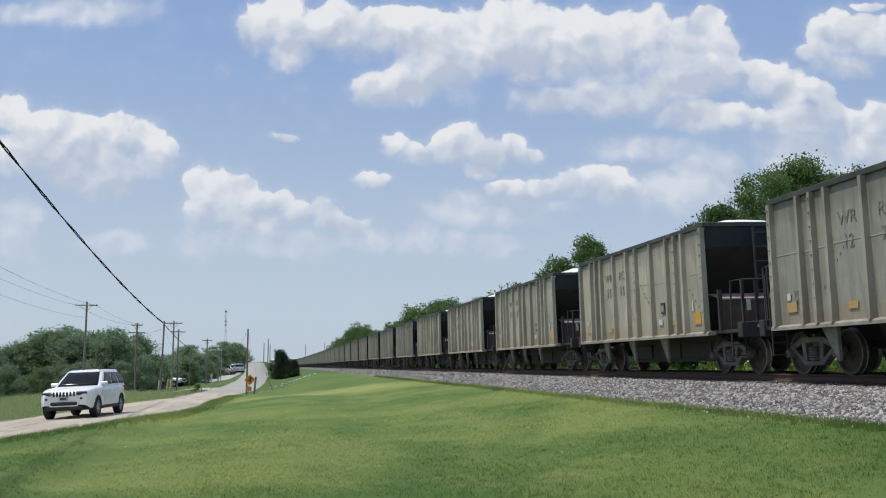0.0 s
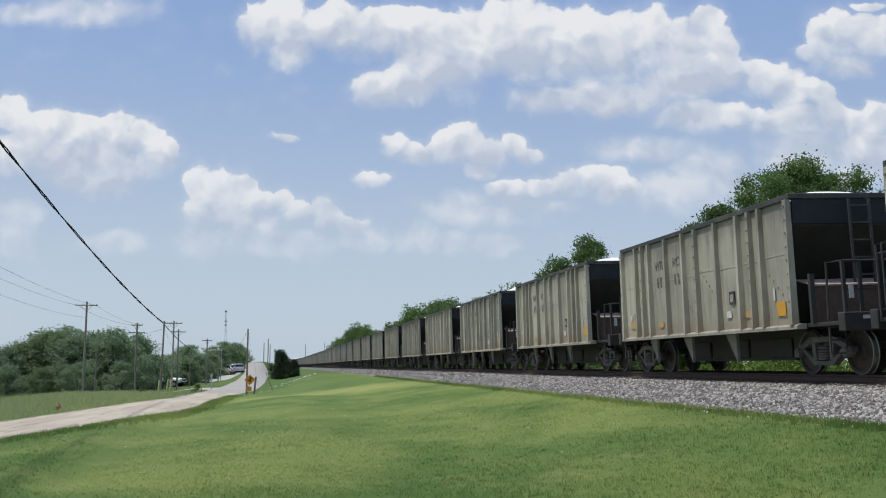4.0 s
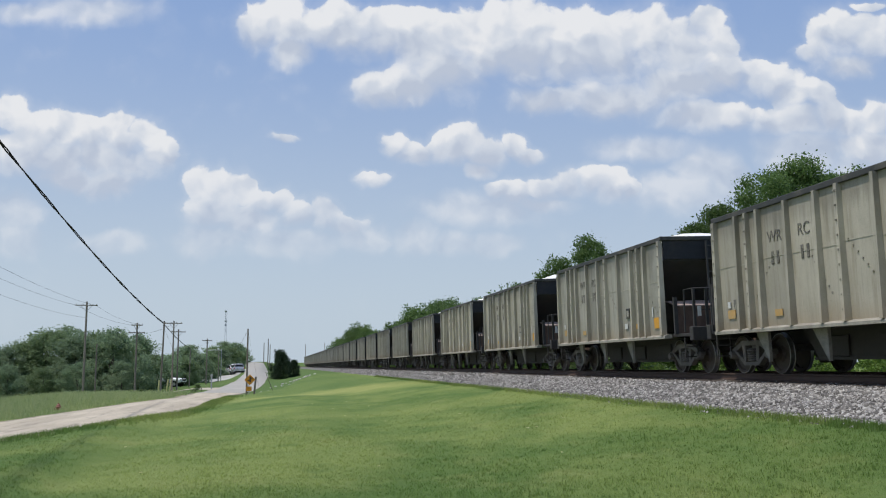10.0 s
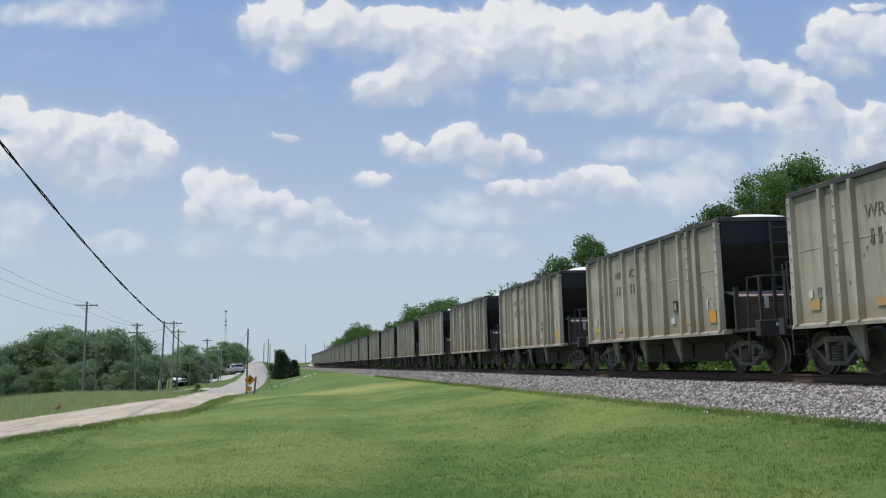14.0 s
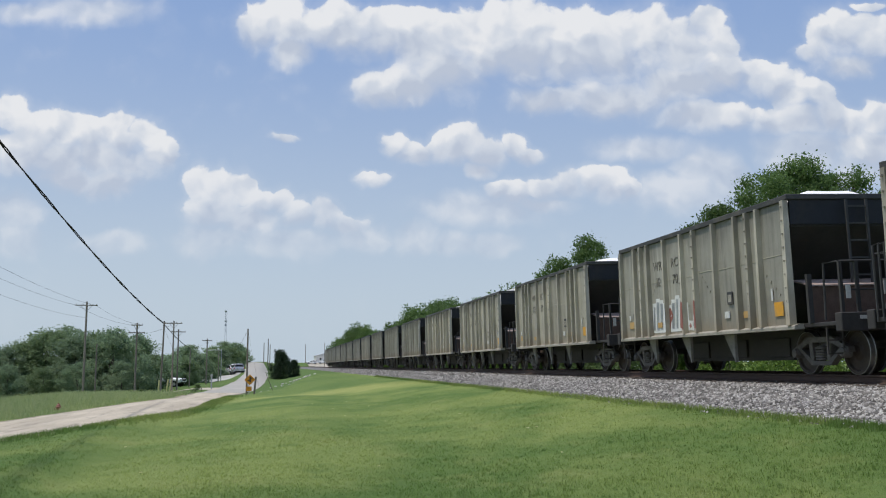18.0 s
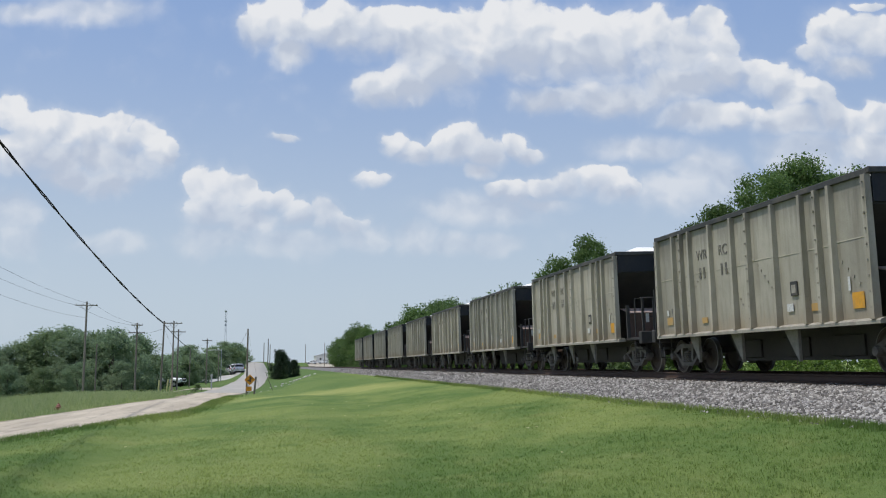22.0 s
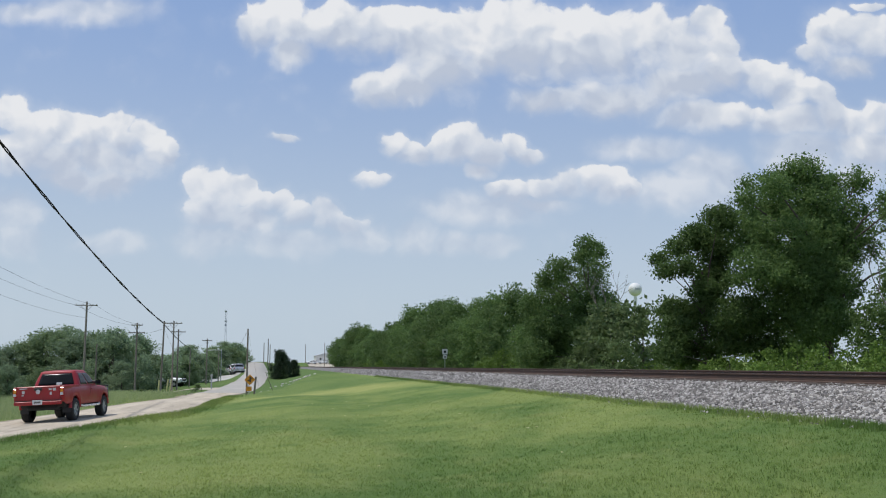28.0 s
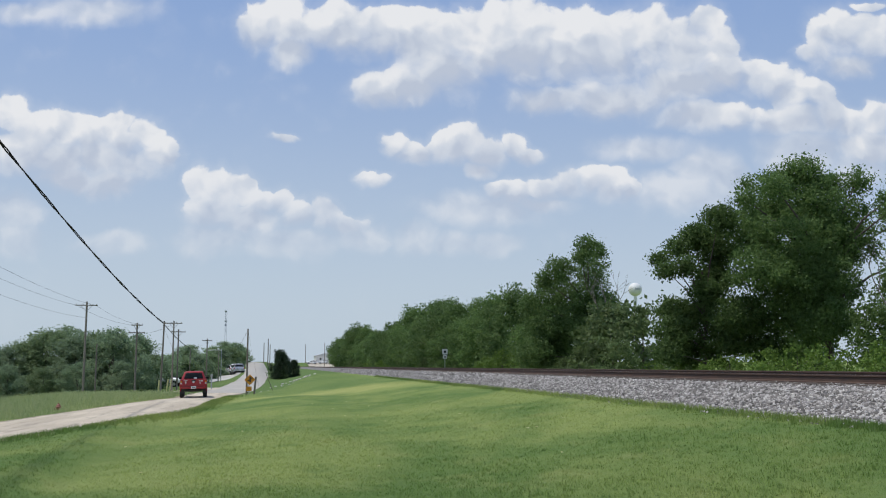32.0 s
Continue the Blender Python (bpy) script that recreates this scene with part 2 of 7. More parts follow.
def meadow_colour(t):
    """Meadow colour by place: green sward, yellower swathes, dry crests, dark hollows."""
    co = t.nodes.new("ShaderNodeTexCoord").outputs["Object"]
    wide = noise_of(t, vmath(t, "MULTIPLY", co, (0.55, 0.35, 1)).outputs[0], 0.30, 5.0, 0.6, 0.4)
    mid = noise_of(t, vmath(t, "MULTIPLY", co, (0.8, 0.5, 1)).outputs[0], 1.1, 6.0, 0.65)
    col = mix(t, span(t, wide, 0.36, 0.62), (0.112, 0.184, 0.046), (0.236, 0.290, 0.084))
    col = mix(t, span(t, mid, 0.50, 0.74, 0.0, 0.6), col, (0.270, 0.300, 0.104))
    col = mix(t, span(t, mid, 0.26, 0.44, 0.55, 0.0), col, (0.070, 0.138, 0.030))
    sep_g = t.nodes.new("ShaderNodeSeparateXYZ")
    t.links.new(co, sep_g.inputs[0])
    gx_, gy_ = sep_g.outputs[0], sep_g.outputs[1]
    # unmown darker grass in the gully beyond the crest
    beyond = maths(t, "SUBTRACT", maths(t, "SUBTRACT", gy_, 80.0), maths(t, "MULTIPLY", gx_, 6.2))
    rank = maths(t, "MULTIPLY", span(t, maths(t, "ADD", beyond, maths(t, "MULTIPLY", mid, 8.0)), -2.0, 12.0, 0.0, 0.75), span(t, gy_, 72.0, 80.0))
    col = mix(t, rank, col, (0.085, 0.140, 0.040))
    # fuller green grass on the bank above the crest's dry swathe
    bank_side = maths(t, "MULTIPLY", span(t, maths(t, "ADD", gy_, maths(t, "MULTIPLY", mid, 8.0)), 64.0, 72.0, 0.0, 0.6), span(t, gx_, 8.6, 6.5))
    col = mix(t, maths(t, "MULTIPLY", bank_side, span(t, gx_, -3.0, 0.0)), col, (0.105, 0.172, 0.048))
    # dry swathe along the crest of the field
    off = maths(t, "SUBTRACT", gx_, 2.6)
    crest = maths(t, "SUBTRACT", gy_, maths(t, "MULTIPLY_ADD", maths(t, "MULTIPLY", off, off), -0.16, 59.0))
    crest = maths(t, "ADD", maths(t, "ABSOLUTE", crest), maths(t, "MULTIPLY_ADD", mid, 9.0, -4.5))
    ends = maths(t, "MULTIPLY", span(t, gx_, -4.5, -1.0), span(t, gx_, 9.0, 6.0))
    dry = maths(t, "MULTIPLY", span(t, crest, 1.5, 6.5, 0.95, 0.0), ends)
    return co, mid, mix(t, dry, col, (0.335, 0.358, 0.118))


def ground_material():
    m, t, p = material("meadow grass")
    co, mid, col = meadow_colour(t)
    fine = noise_of(t, co, 22.0, 5.0, 0.7)
    col = mix(t, span(t, fine, 0.35, 0.65, 0.25, 0.0), col, (0.060, 0.105, 0.026))
    t.links.new(col, p.inputs["Base Color"])
    p.inputs["Roughness"].default_value = 0.9
    p.inputs["Specular IOR Level"].default_value = 0.15
    bn = node(t, "ShaderNodeBump", Strength=0.8, Distance=0.06)
    t.links.new(maths(t, "ADD", fine, maths(t, "MULTIPLY", mid, 1.5)), bn.inputs["Height"])
    t.links.new(bn.outputs[0], p.inputs["Normal"])
    return m


def blade_material():
    m, t, p = material("grass blades")
    _, _, col = meadow_colour(t)
    isl = t.nodes.new("ShaderNodeNewGeometry").outputs["Random Per Island"]
    hsv = node(t, "ShaderNodeHueSaturation")
    t.links.new(maths(t, "MULTIPLY_ADD", isl, 0.6, 0.95), hsv.inputs["Value"])
    t.links.new(col, hsv.inputs["Color"])
    t.links.new(hsv.outputs[0], p.inputs["Base Color"])
    p.inputs["Roughness"].default_value = 0.65
    p.inputs["Specular IOR Level"].default_value = 0.2
    tr = t.nodes.new("ShaderNodeBsdfTranslucent")
    t.links.new(hsv.outputs[0], tr.inputs[0])
    mx = t.nodes.new("ShaderNodeMixShader")
    mx.inputs[0].default_value = 0.45
    t.links.new(p.outputs[0], mx.inputs[1])
    t.links.new(tr.outputs[0], mx.inputs[2])
    t.links.new(mx.outputs[0], t.nodes["Material Output"].inputs[0])
    return m


def leaf_material(name, dark, light, through_light=0.45):
    m, t, p = material(name)
    isl = t.nodes.new("ShaderNodeNewGeometry").outputs["Random Per Island"]
    info = t.nodes.new("ShaderNodeObjectInfo").outputs["Random"]
    col = mix(t, isl, dark, light)
    hsv = node(t, "ShaderNodeHueSaturation")
    t.links.new(maths(t, "MULTIPLY_ADD", info, 0.4, 0.8), hsv.inputs["Value"])
    t.links.new(col, hsv.inputs["Color"])
    t.links.new(hsv.outputs[0], p.inputs["Base Color"])
    p.inputs["Roughness"].default_value = 0.6
    p.inputs["Specular IOR Level"].default_value = 0.25
    tr = t.nodes.new("ShaderNodeBsdfTranslucent")
    t.links.new(hsv.outputs[0], tr.inputs[0])
    mx = t.nodes.new("ShaderNodeMixShader")
    mx.inputs[0].default_value = through_light
    t.links.new(p.outputs[0], mx.inputs[1])
    t.links.new(tr.outputs[0], mx.inputs[2])
    t.links.new(mx.outputs[0], t.nodes["Material Output"].inputs[0])
    return m


def stones_material(name, a, b, c):
    m, t, p = material(name)
    isl = t.nodes.new("ShaderNodeNewGeometry").outputs["Random Per Island"]
    ramp = t.nodes.new("ShaderNodeValToRGB")
    ramp.color_ramp.elements[0].color, ramp.color_ramp.elements[1].color = (*a, 1), (*c, 1)
    e = ramp.color_ramp.elements.new(0.5)
    e.color = (*b, 1)
    t.links.new(isl, ramp.inputs[0])
    co = t.nodes.new("ShaderNodeTexCoord").outputs["Object"]
    g = noise_of(t, co, 60.0, 3.0)
    t.links.new(mix(t, span(t, g, 0.4, 0.7, 0.0, 0.4), ramp.outputs[0], (0.12, 0.11, 0.10)), p.inputs["Base Color"])
    p.inputs["Roughness"].default_value = 0.9
    return m


def road_material():
    """Pale tan chip seal with darker wheel tracks, tar streaks and patches."""
    m, t, p = material("pale worn chip-seal road")
    co = t.nodes.new("ShaderNodeTexCoord").outputs["Object"]
    along_road = vmath(t, "MULTIPLY", co, (1.0, 0.16, 1.0)).outputs[0]
    wide = noise_of(t, along_road, 0.9, 5.0, 0.6)
    grit = noise_of(t, co, 14.0, 5.0, 0.7)
    streak = noise_of(t, vmath(t, "MULTIPLY", co, (1.6, 0.22, 1.0)).outputs[0], 1.3, 6.0, 0.68, 0.5)
    col = mix(t, span(t, wide, 0.35, 0.65), (0.43, 0.365, 0.275), (0.58, 0.50, 0.385))
    col = mix(t, span(t, streak, 0.55, 0.66, 0.0, 0.55), col, (0.19, 0.165, 0.14))
    col = mix(t, span(t, grit, 0.4, 0.72, 0.0, 0.35), col, (0.19, 0.165, 0.135))
    t.links.new(col, p.inputs["Base Color"])
    p.inputs["Roughness"].default_value = 0.95
    bn = node(t, "ShaderNodeBump", Strength=0.5, Distance=0.02)
    t.links.new(grit, bn.inputs["Height"])
    t.links.new(bn.outputs[0], p.inputs["Normal"])
    return m


M = {}
M["paint_a"] = car_side_paint("faded beige hopper paint", (0.35, 0.322, 0.260), (0.46, 0.425, 0.345), (0.26, 0.232, 0.180), (0.165, 0.150, 0.125), 0.0)
M["paint_b"] = car_side_paint("dull grey-beige hopper paint", (0.275, 0.262, 0.222), (0.365, 0.345, 0.290), (0.19, 0.175, 0.145), (0.125, 0.118, 0.102), 11.0)
M["paint_c"] = car_side_paint("chalky tan hopper paint", (0.385, 0.350, 0.280), (0.48, 0.44, 0.36), (0.28, 0.242, 0.180), (0.18, 0.160, 0.130), 23.0)
M["ground"] = ground_material()
M["grass"] = blade_material()
M["tall_grass"] = leaf_material("tall verge grass", (0.250, 0.325, 0.130), (0.43, 0.46, 0.24), 0.5)
M["chord"] = surface("worn dark top chord", (0.030, 0.030, 0.031), (0.062, 0.062, 0.062), 3, 0.7, 0, 0.15, dirt=(0.20, 0.17, 0.13), dirt_amount=0.4)
M["black"] = surface("stained black steel", (0.036, 0.035, 0.035), (0.064, 0.061, 0.060), 3, 0.75, 0, 0.15, dirt=(0.08, 0.062, 0.05), dirt_amount=0.5, spec=0.3)
M["navy"] = surface("blue-black end sheet paint", (0.018, 0.020, 0.025), (0.030, 0.033, 0.040), 2, 0.7, 0, 0.1, dirt=(0.055, 0.048, 0.042), dirt_amount=0.45, spec=0.3)
M["sill"] = surface("dusty grey side sill", (0.25, 0.23, 0.19), (0.40, 0.37, 0.31), 5, 0.7, 0, 0.2, dirt=(0.13, 0.10, 0.075), dirt_amount=0.6)
M["under"] = surface("dusty underframe steel", (0.040, 0.036, 0.032), (0.070, 0.063, 0.056), 4, 0.85, 0, 0.25, dirt=(0.075, 0.065, 0.055), dirt_amount=0.45)
M["truck"] = surface("dusty cast truck frame", (0.070, 0.063, 0.056), (0.165, 0.148, 0.130), 5, 0.75, 0, 0.3, dirt=(0.05, 0.035, 0.025), dirt_amount=0.6)
M["gusset"] = surface("limestone-dusted hopper plate", (0.17, 0.16, 0.14), (0.32, 0.30, 0.26), 4, 0.75, 0, 0.2, dirt=(0.09, 0.075, 0.06), dirt_amount=0.5)
M["wheel"] = surface("rusty wheel plate", (0.042, 0.031, 0.025), (0.085, 0.064, 0.050), 6, 0.7, 0.2, 0.2)
M["tread"] = surface("polished wheel tread", (0.24, 0.23, 0.22), (0.36, 0.35, 0.34), 8, 0.42, 0.9, 0.05)
M["brown"] = surface("rust-brown brake gear", (0.075, 0.045, 0.032), (0.15, 0.095, 0.07), 4, 0.75, 0, 0.25)
# The sunlit top of the brown end gear, put into a paler colour.
M["pink"] = surface("pinkish lit-tone shelf plate", (0.30, 0.22, 0.19), (0.42, 0.33, 0.29), 5, 0.8, 0, 0.2)
M["load"] = surface("pale crushed limestone", (0.78, 0.775, 0.75), (0.87, 0.865, 0.84), 9, 0.95, 0, 0.35, fine=30)
M["orange"] = surface("orange-yellow reflector plate", (0.62, 0.29, 0.02), (0.75, 0.37, 0.035), 6, 0.6, 0, 0.05, dirt=(0.36, 0.26, 0.14), dirt_amount=0.75, dirt_scale=5)
M["post"] = car_side_paint("worn pale post paint", (0.385, 0.350, 0.280), (0.49, 0.45, 0.365), (0.30, 0.265, 0.20), (0.20, 0.178, 0.145), 5.0)
M["faded"] = surface("faded orange reflector film", (0.46, 0.30, 0.13), (0.55, 0.33, 0.10), 6, 0.65, 0, 0.05, dirt=(0.36, 0.31, 0.22), dirt_amount=0.8, dirt_scale=5)
M["white_plate"] = surface("chalky white stencil plate", (0.55, 0.55, 0.53), (0.68, 0.68, 0.66), 8, 0.7, 0, 0.05, dirt=(0.3, 0.28, 0.24), dirt_scale=8)
M["stencil"] = surface("faded dark stencil paint", (0.12, 0.113, 0.10), (0.20, 0.188, 0.165), 7, 0.7, 0, 0.05, dirt=(0.36, 0.33, 0.27), dirt_amount=0.85, dirt_scale=9)
M["spray"] = surface("sprayed graffiti red-brown", (0.25, 0.09, 0.07), (0.38, 0.16, 0.13), 4, 0.6, 0, 0.05)
M["spray_white"] = surface("sprayed graffiti white", (0.62, 0.62, 0.60), (0.75, 0.75, 0.73), 4, 0.6, 0, 0.05)
M["rail"] = surface("rusty rail steel", (0.055, 0.032, 0.024), (0.11, 0.068, 0.05), 4, 0.75, 0.2, 0.2)
M["railhead"] = surface("worn shiny rail head", (0.30, 0.28, 0.27), (0.45, 0.43, 0.42), 4, 0.35, 1.0, 0.05)
M["tie"] = surface("creosoted weathered tie", (0.05, 0.038, 0.03), (0.11, 0.088, 0.07), 3, 0.9, 0, 0.5, stretch=(0.3, 3, 3), vary=0.2)
M["ballast_bed"] = surface("ballast bed", (0.055, 0.052, 0.049), (0.27, 0.258, 0.246), 14, 0.95, 0, 1.0, fine=26)
M["stone"] = stones_material("crushed ballast stone", (0.062, 0.058, 0.054), (0.215, 0.200, 0.186), (0.58, 0.555, 0.525))
M["riprap"] = surface("pale riprap rock", (0.42, 0.40, 0.36), (0.62, 0.60, 0.56), 3, 0.9, 0, 0.6)
M["road"] = road_material()
M["shoulder"] = surface("bare dirt shoulder", (0.20, 0.165, 0.115), (0.33, 0.275, 0.20), 1.5, 0.95, 0, 0.5, fine=12, dirt=(0.12, 0.13, 0.05), dirt_amount=0.7, dirt_scale=1.4)
M["asphalt"] = surface("pale grey street asphalt", (0.34, 0.318, 0.28), (0.44, 0.41, 0.365), 0.4, 0.95, 0, 0.3, fine=7, dirt=(0.34, 0.32, 0.29), dirt_amount=0.4, dirt_scale=0.3)
M["gravel_lot"] = surface("pale dusty gravel lot", (0.40, 0.35, 0.27), (0.52, 0.46, 0.37), 0.6, 0.95, 0, 0.4, fine=9)
M["wood"] = surface("weathered grey-brown pole wood", (0.15, 0.125, 0.10), (0.28, 0.24, 0.20), 2, 0.9, 0, 0.5, stretch=(4, 4, 0.25), vary=0.25)
M["wire"] = surface("black cable sheath", (0.02, 0.02, 0.022), (0.035, 0.035, 0.038), 6, 0.9, 0, 0.0, spec=0.1)
M["porcelain"] = surface("grey porcelain insulator", (0.35, 0.35, 0.34), (0.45, 0.45, 0.44), 6, 0.3, 0, 0.0)
M["bark"] = surface("rough grey-brown bark", (0.06, 0.05, 0.04), (0.14, 0.12, 0.10), 4, 0.95, 0, 0.8, stretch=(3, 3, 0.5))
M["twig"] = surface("dead grey twig bark", (0.10, 0.09, 0.078), (0.19, 0.175, 0.155), 4, 0.95, 0, 0.5)
M["leaf"] = leaf_material("deep green leaves", (0.082, 0.146, 0.046), (0.160, 0.244, 0.078), 0.5)
M["leaf_mid"] = leaf_material("mid green leaves", (0.088, 0.156, 0.052), (0.172, 0.256, 0.086), 0.5)
M["leaf_pale"] = leaf_material("yellow-green vine leaves", (0.090, 0.160, 0.030), (0.180, 0.270, 0.060))
M["leaf_blue"] = leaf_material("dark cedar foliage", (0.038, 0.066, 0.038), (0.080, 0.120, 0.062), 0.35)
# Distance haze is put into these two paler leaf colours.
M["leaf_far"] = leaf_material("haze-paled woodland leaves", (0.195, 0.275, 0.165), (0.275, 0.365, 0.210), 0.52)
M["leaf_olive"] = leaf_material("haze-paled olive leaves", (0.175, 0.250, 0.125), (0.250, 0.335, 0.165), 0.5)
M["leaf_scrub"] = leaf_material("dusty olive scrub leaves", (0.092, 0.142, 0.055), (0.158, 0.212, 0.086), 0.45)
M["white_car"] = surface("glossy white car paint", (0.80, 0.80, 0.79), (0.86, 0.86, 0.85), 1.0, 0.28, 0, 0.0)
M["red_car"] = surface("sun-faded red truck paint", (0.29, 0.012, 0.018), (0.37, 0.020, 0.026), 1.2, 0.42, 0, 0.0, dirt=(0.30, 0.05, 0.045), dirt_amount=0.4)
M["silver_car"] = surface("silver car paint", (0.45, 0.46, 0.48), (0.55, 0.56, 0.58), 1.0, 0.25, 0.5, 0.0)
M["glass"] = surface("tinted car glass", (0.014, 0.016, 0.018), (0.024, 0.026, 0.028), 1.0, 0.16, 0, 0.0, spec=0.10)
M["rubber"] = surface("black tyre rubber", (0.016, 0.016, 0.017), (0.03, 0.03, 0.03), 6, 0.85, 0, 0.2)
M["alloy"] = surface("grey alloy rim", (0.38, 0.39, 0.40), (0.50, 0.51, 0.52), 5, 0.4, 0.3, 0.0)
# Darker copy of the alloy: shade behind the spokes, put into the colour.
M["rim_dark"] = surface("shadowed grey rim barrel", (0.13, 0.135, 0.14), (0.20, 0.205, 0.21), 5, 0.45, 0.4, 0.0)
M["trim_black"] = surface("black plastic trim", (0.020, 0.020, 0.022), (0.036, 0.036, 0.039), 4, 0.6, 0, 0.05)
M["chrome"] = surface("bright chrome", (0.62, 0.63, 0.64), (0.72, 0.73, 0.74), 3, 0.32, 1.0, 0.0)
M["lamp_clear"] = surface("clear lamp lens", (0.20, 0.21, 0.22), (0.34, 0.35, 0.37), 5, 0.12, 0.2, 0.0)
M["lamp_red"] = surface("red tail lamp lens", (0.35, 0.01, 0.01), (0.48, 0.02, 0.02), 5, 0.2, 0, 0.0)
M["lamp_amber"] = surface("amber lamp lens", (0.6, 0.22, 0.02), (0.7, 0.3, 0.03), 5, 0.2, 0, 0.0)
M["plate"] = surface("white licence plate", (0.66, 0.66, 0.66), (0.74, 0.74, 0.74), 5, 0.5, 0, 0.0)
M["sticker"] = surface("white vinyl sticker", (0.50, 0.49, 0.50), (0.66, 0.65, 0.66), 9, 0.4, 0, 0.0)
M["yellow"] = surface("yellow marker paint", (0.50, 0.46, 0.20), (0.62, 0.57, 0.28), 5, 0.6, 0, 0.05)
M["diamond"] = surface("orange warning sign sheeting", (0.70, 0.26, 0.02), (0.80, 0.33, 0.03), 3, 0.5, 0, 0.0)
M["hydrant"] = surface("faded red hydrant paint", (0.22, 0.075, 0.05), (0.28, 0.10, 0.065), 5, 0.6, 0, 0.1)
M["sign_white"] = surface("white sign face", (0.68, 0.68, 0.67), (0.76, 0.76, 0.75), 5, 0.5, 0, 0.0)
M["galv"] = surface("galvanised steel", (0.36, 0.37, 0.38), (0.48, 0.49, 0.50), 5, 0.45, 0.7, 0.05)
M["white_wall"] = surface("white painted wall", (0.66, 0.66, 0.64), (0.78, 0.78, 0.76), 1.5, 0.8, 0, 0.1)
M["roof_metal"] = surface("pale metal roof sheet", (0.52, 0.53, 0.54), (0.66, 0.67, 0.68), 2, 0.45, 0.4, 0.05)
M["tank"] = surface("white water tank paint", (0.70, 0.70, 0.68), (0.80, 0.80, 0.78), 0.5, 0.6, 0, 0.05, dirt=(0.45, 0.42, 0.38), dirt_amount=0.3)
M["petal"] = surface("pale yellow-white petals", (0.72, 0.66, 0.30), (0.85, 0.82, 0.62), 20, 0.7, 0, 0.0)
M["concrete"] = surface("pale concrete", (0.42, 0.41, 0.38), (0.54, 0.52, 0.49), 3, 0.9, 0, 0.2)



# ---- mesh helpers ----
def finish(bm, name, mat, smooth=False):
    me = bpy.data.meshes.new(name)
    bm.normal_update()
    bm.to_mesh(me)
    bm.free()
    me.materials.append(mat)
    if smooth:
        me.shade_smooth()
    return me


def part(name, bm, mat, parent=None, label="", smooth=False, at=None):
    ob = new(name, finish(bm, name, mat, smooth))
    if parent is not None:
        ob.parent = parent
    if at is not None:
        ob.matrix_basis = at
    if label:
        tagged(ob, label)
    return ob


def again(ob, name, parent, at):
    """Another part on the same mesh."""
    o = new(name, ob.data)
    o.parent, o.matrix_basis = parent, at
    return o


def thing(name, label, category, group="", at=None, kind=""):
    ob = new(name)
    ob.empty_display_size = 0.2
    if at is not None:
        ob.matrix_basis = at
    return tagged(ob, label, category, group, kind)


def box(bm, x0, x1, y0, y1, z0, z1, bevel=0.0, m=None):
    vs = [bm.verts.new((x, y, z)) for x in (x0, x1) for y in (y0, y1) for z in (z0, z1)]
    faces = [bm.faces.new([vs[i] for i in f]) for f in ((0, 1, 3, 2), (4, 6, 7, 5), (0, 4, 5, 1), (2, 3, 7, 6), (0, 2, 6, 4), (1, 5, 7, 3))]
    if m is not None:
        for w in vs:
            w.co = m @ w.co
    if bevel:
        edges = {e for f in faces for e in f.edges}
        bmesh.ops.bevel(bm, geom=list(edges), offset=bevel, segments=1, affect="EDGES", profile=0.5)
    return bm


def slab(x0, x1, y0, y1, z0, z1, bevel=0.0, m=None):
    return box(bmesh.new(), x0, x1, y0, y1, z0, z1, bevel, m)


def tube(bm, pts, r, seg=8, r1=None, caps=True):
    """A round bar along the points, its radius running from r to r1."""
    pts = [Vector(p) for p in pts]
    r1 = r if r1 is None else r1
    rings = []
    for i, p in enumerate(pts):
        d = (pts[min(i + 1, len(pts) - 1)] - pts[max(i - 1, 0)]).normalized()
        a = d.cross(Vector((0, 0, 1)) if abs(d.z) < 0.9 else Vector((1, 0, 0))).normalized()
        b = d.cross(a)
        k = r + (r1 - r) * i / max(1, len(pts) - 1)
        rings.append([bm.verts.new(p + (a * math.cos(t) + b * math.sin(t)) * k) for t in (2 * math.pi * j / seg for j in range(seg))])
    for q, w in zip(rings, rings[1:]):
        for j in range(seg):
            bm.faces.new((q[j], q[(j + 1) % seg], w[(j + 1) % seg], w[j]))
    if caps:
        bm.faces.new(rings[0][::-1])
        bm.faces.new(rings[-1])
    return bm


def bar(pts, r, seg=8, r1=None):
    return tube(bmesh.new(), pts, r, seg, r1)


def prism(bm, outline, a, b, axis="x"):
    """An outline extruded between a and b along an axis: 'x' takes (y, z), 'y' takes (x, z), 'z' takes (x, y)."""
    place = {"x": lambda p, k: (k, p[0], p[1]), "y": lambda p, k: (p[0], k, p[1]), "z": lambda p, k: (p[0], p[1], k)}[axis]
    lo = [bm.verts.new(place(p, a)) for p in outline]
    hi = [bm.verts.new(place(p, b)) for p in outline]
    n = len(outline)
    f = [bm.faces.new(lo), bm.faces.new(hi[::-1])]
    f += [bm.faces.new((lo[i], hi[i], hi[(i + 1) % n], lo[(i + 1) % n])) for i in range(n)]
    bmesh.ops.recalc_face_normals(bm, faces=f)
    return bm


def plate(outline, a, b, axis="x"):
    return prism(bmesh.new(), outline, a, b, axis)


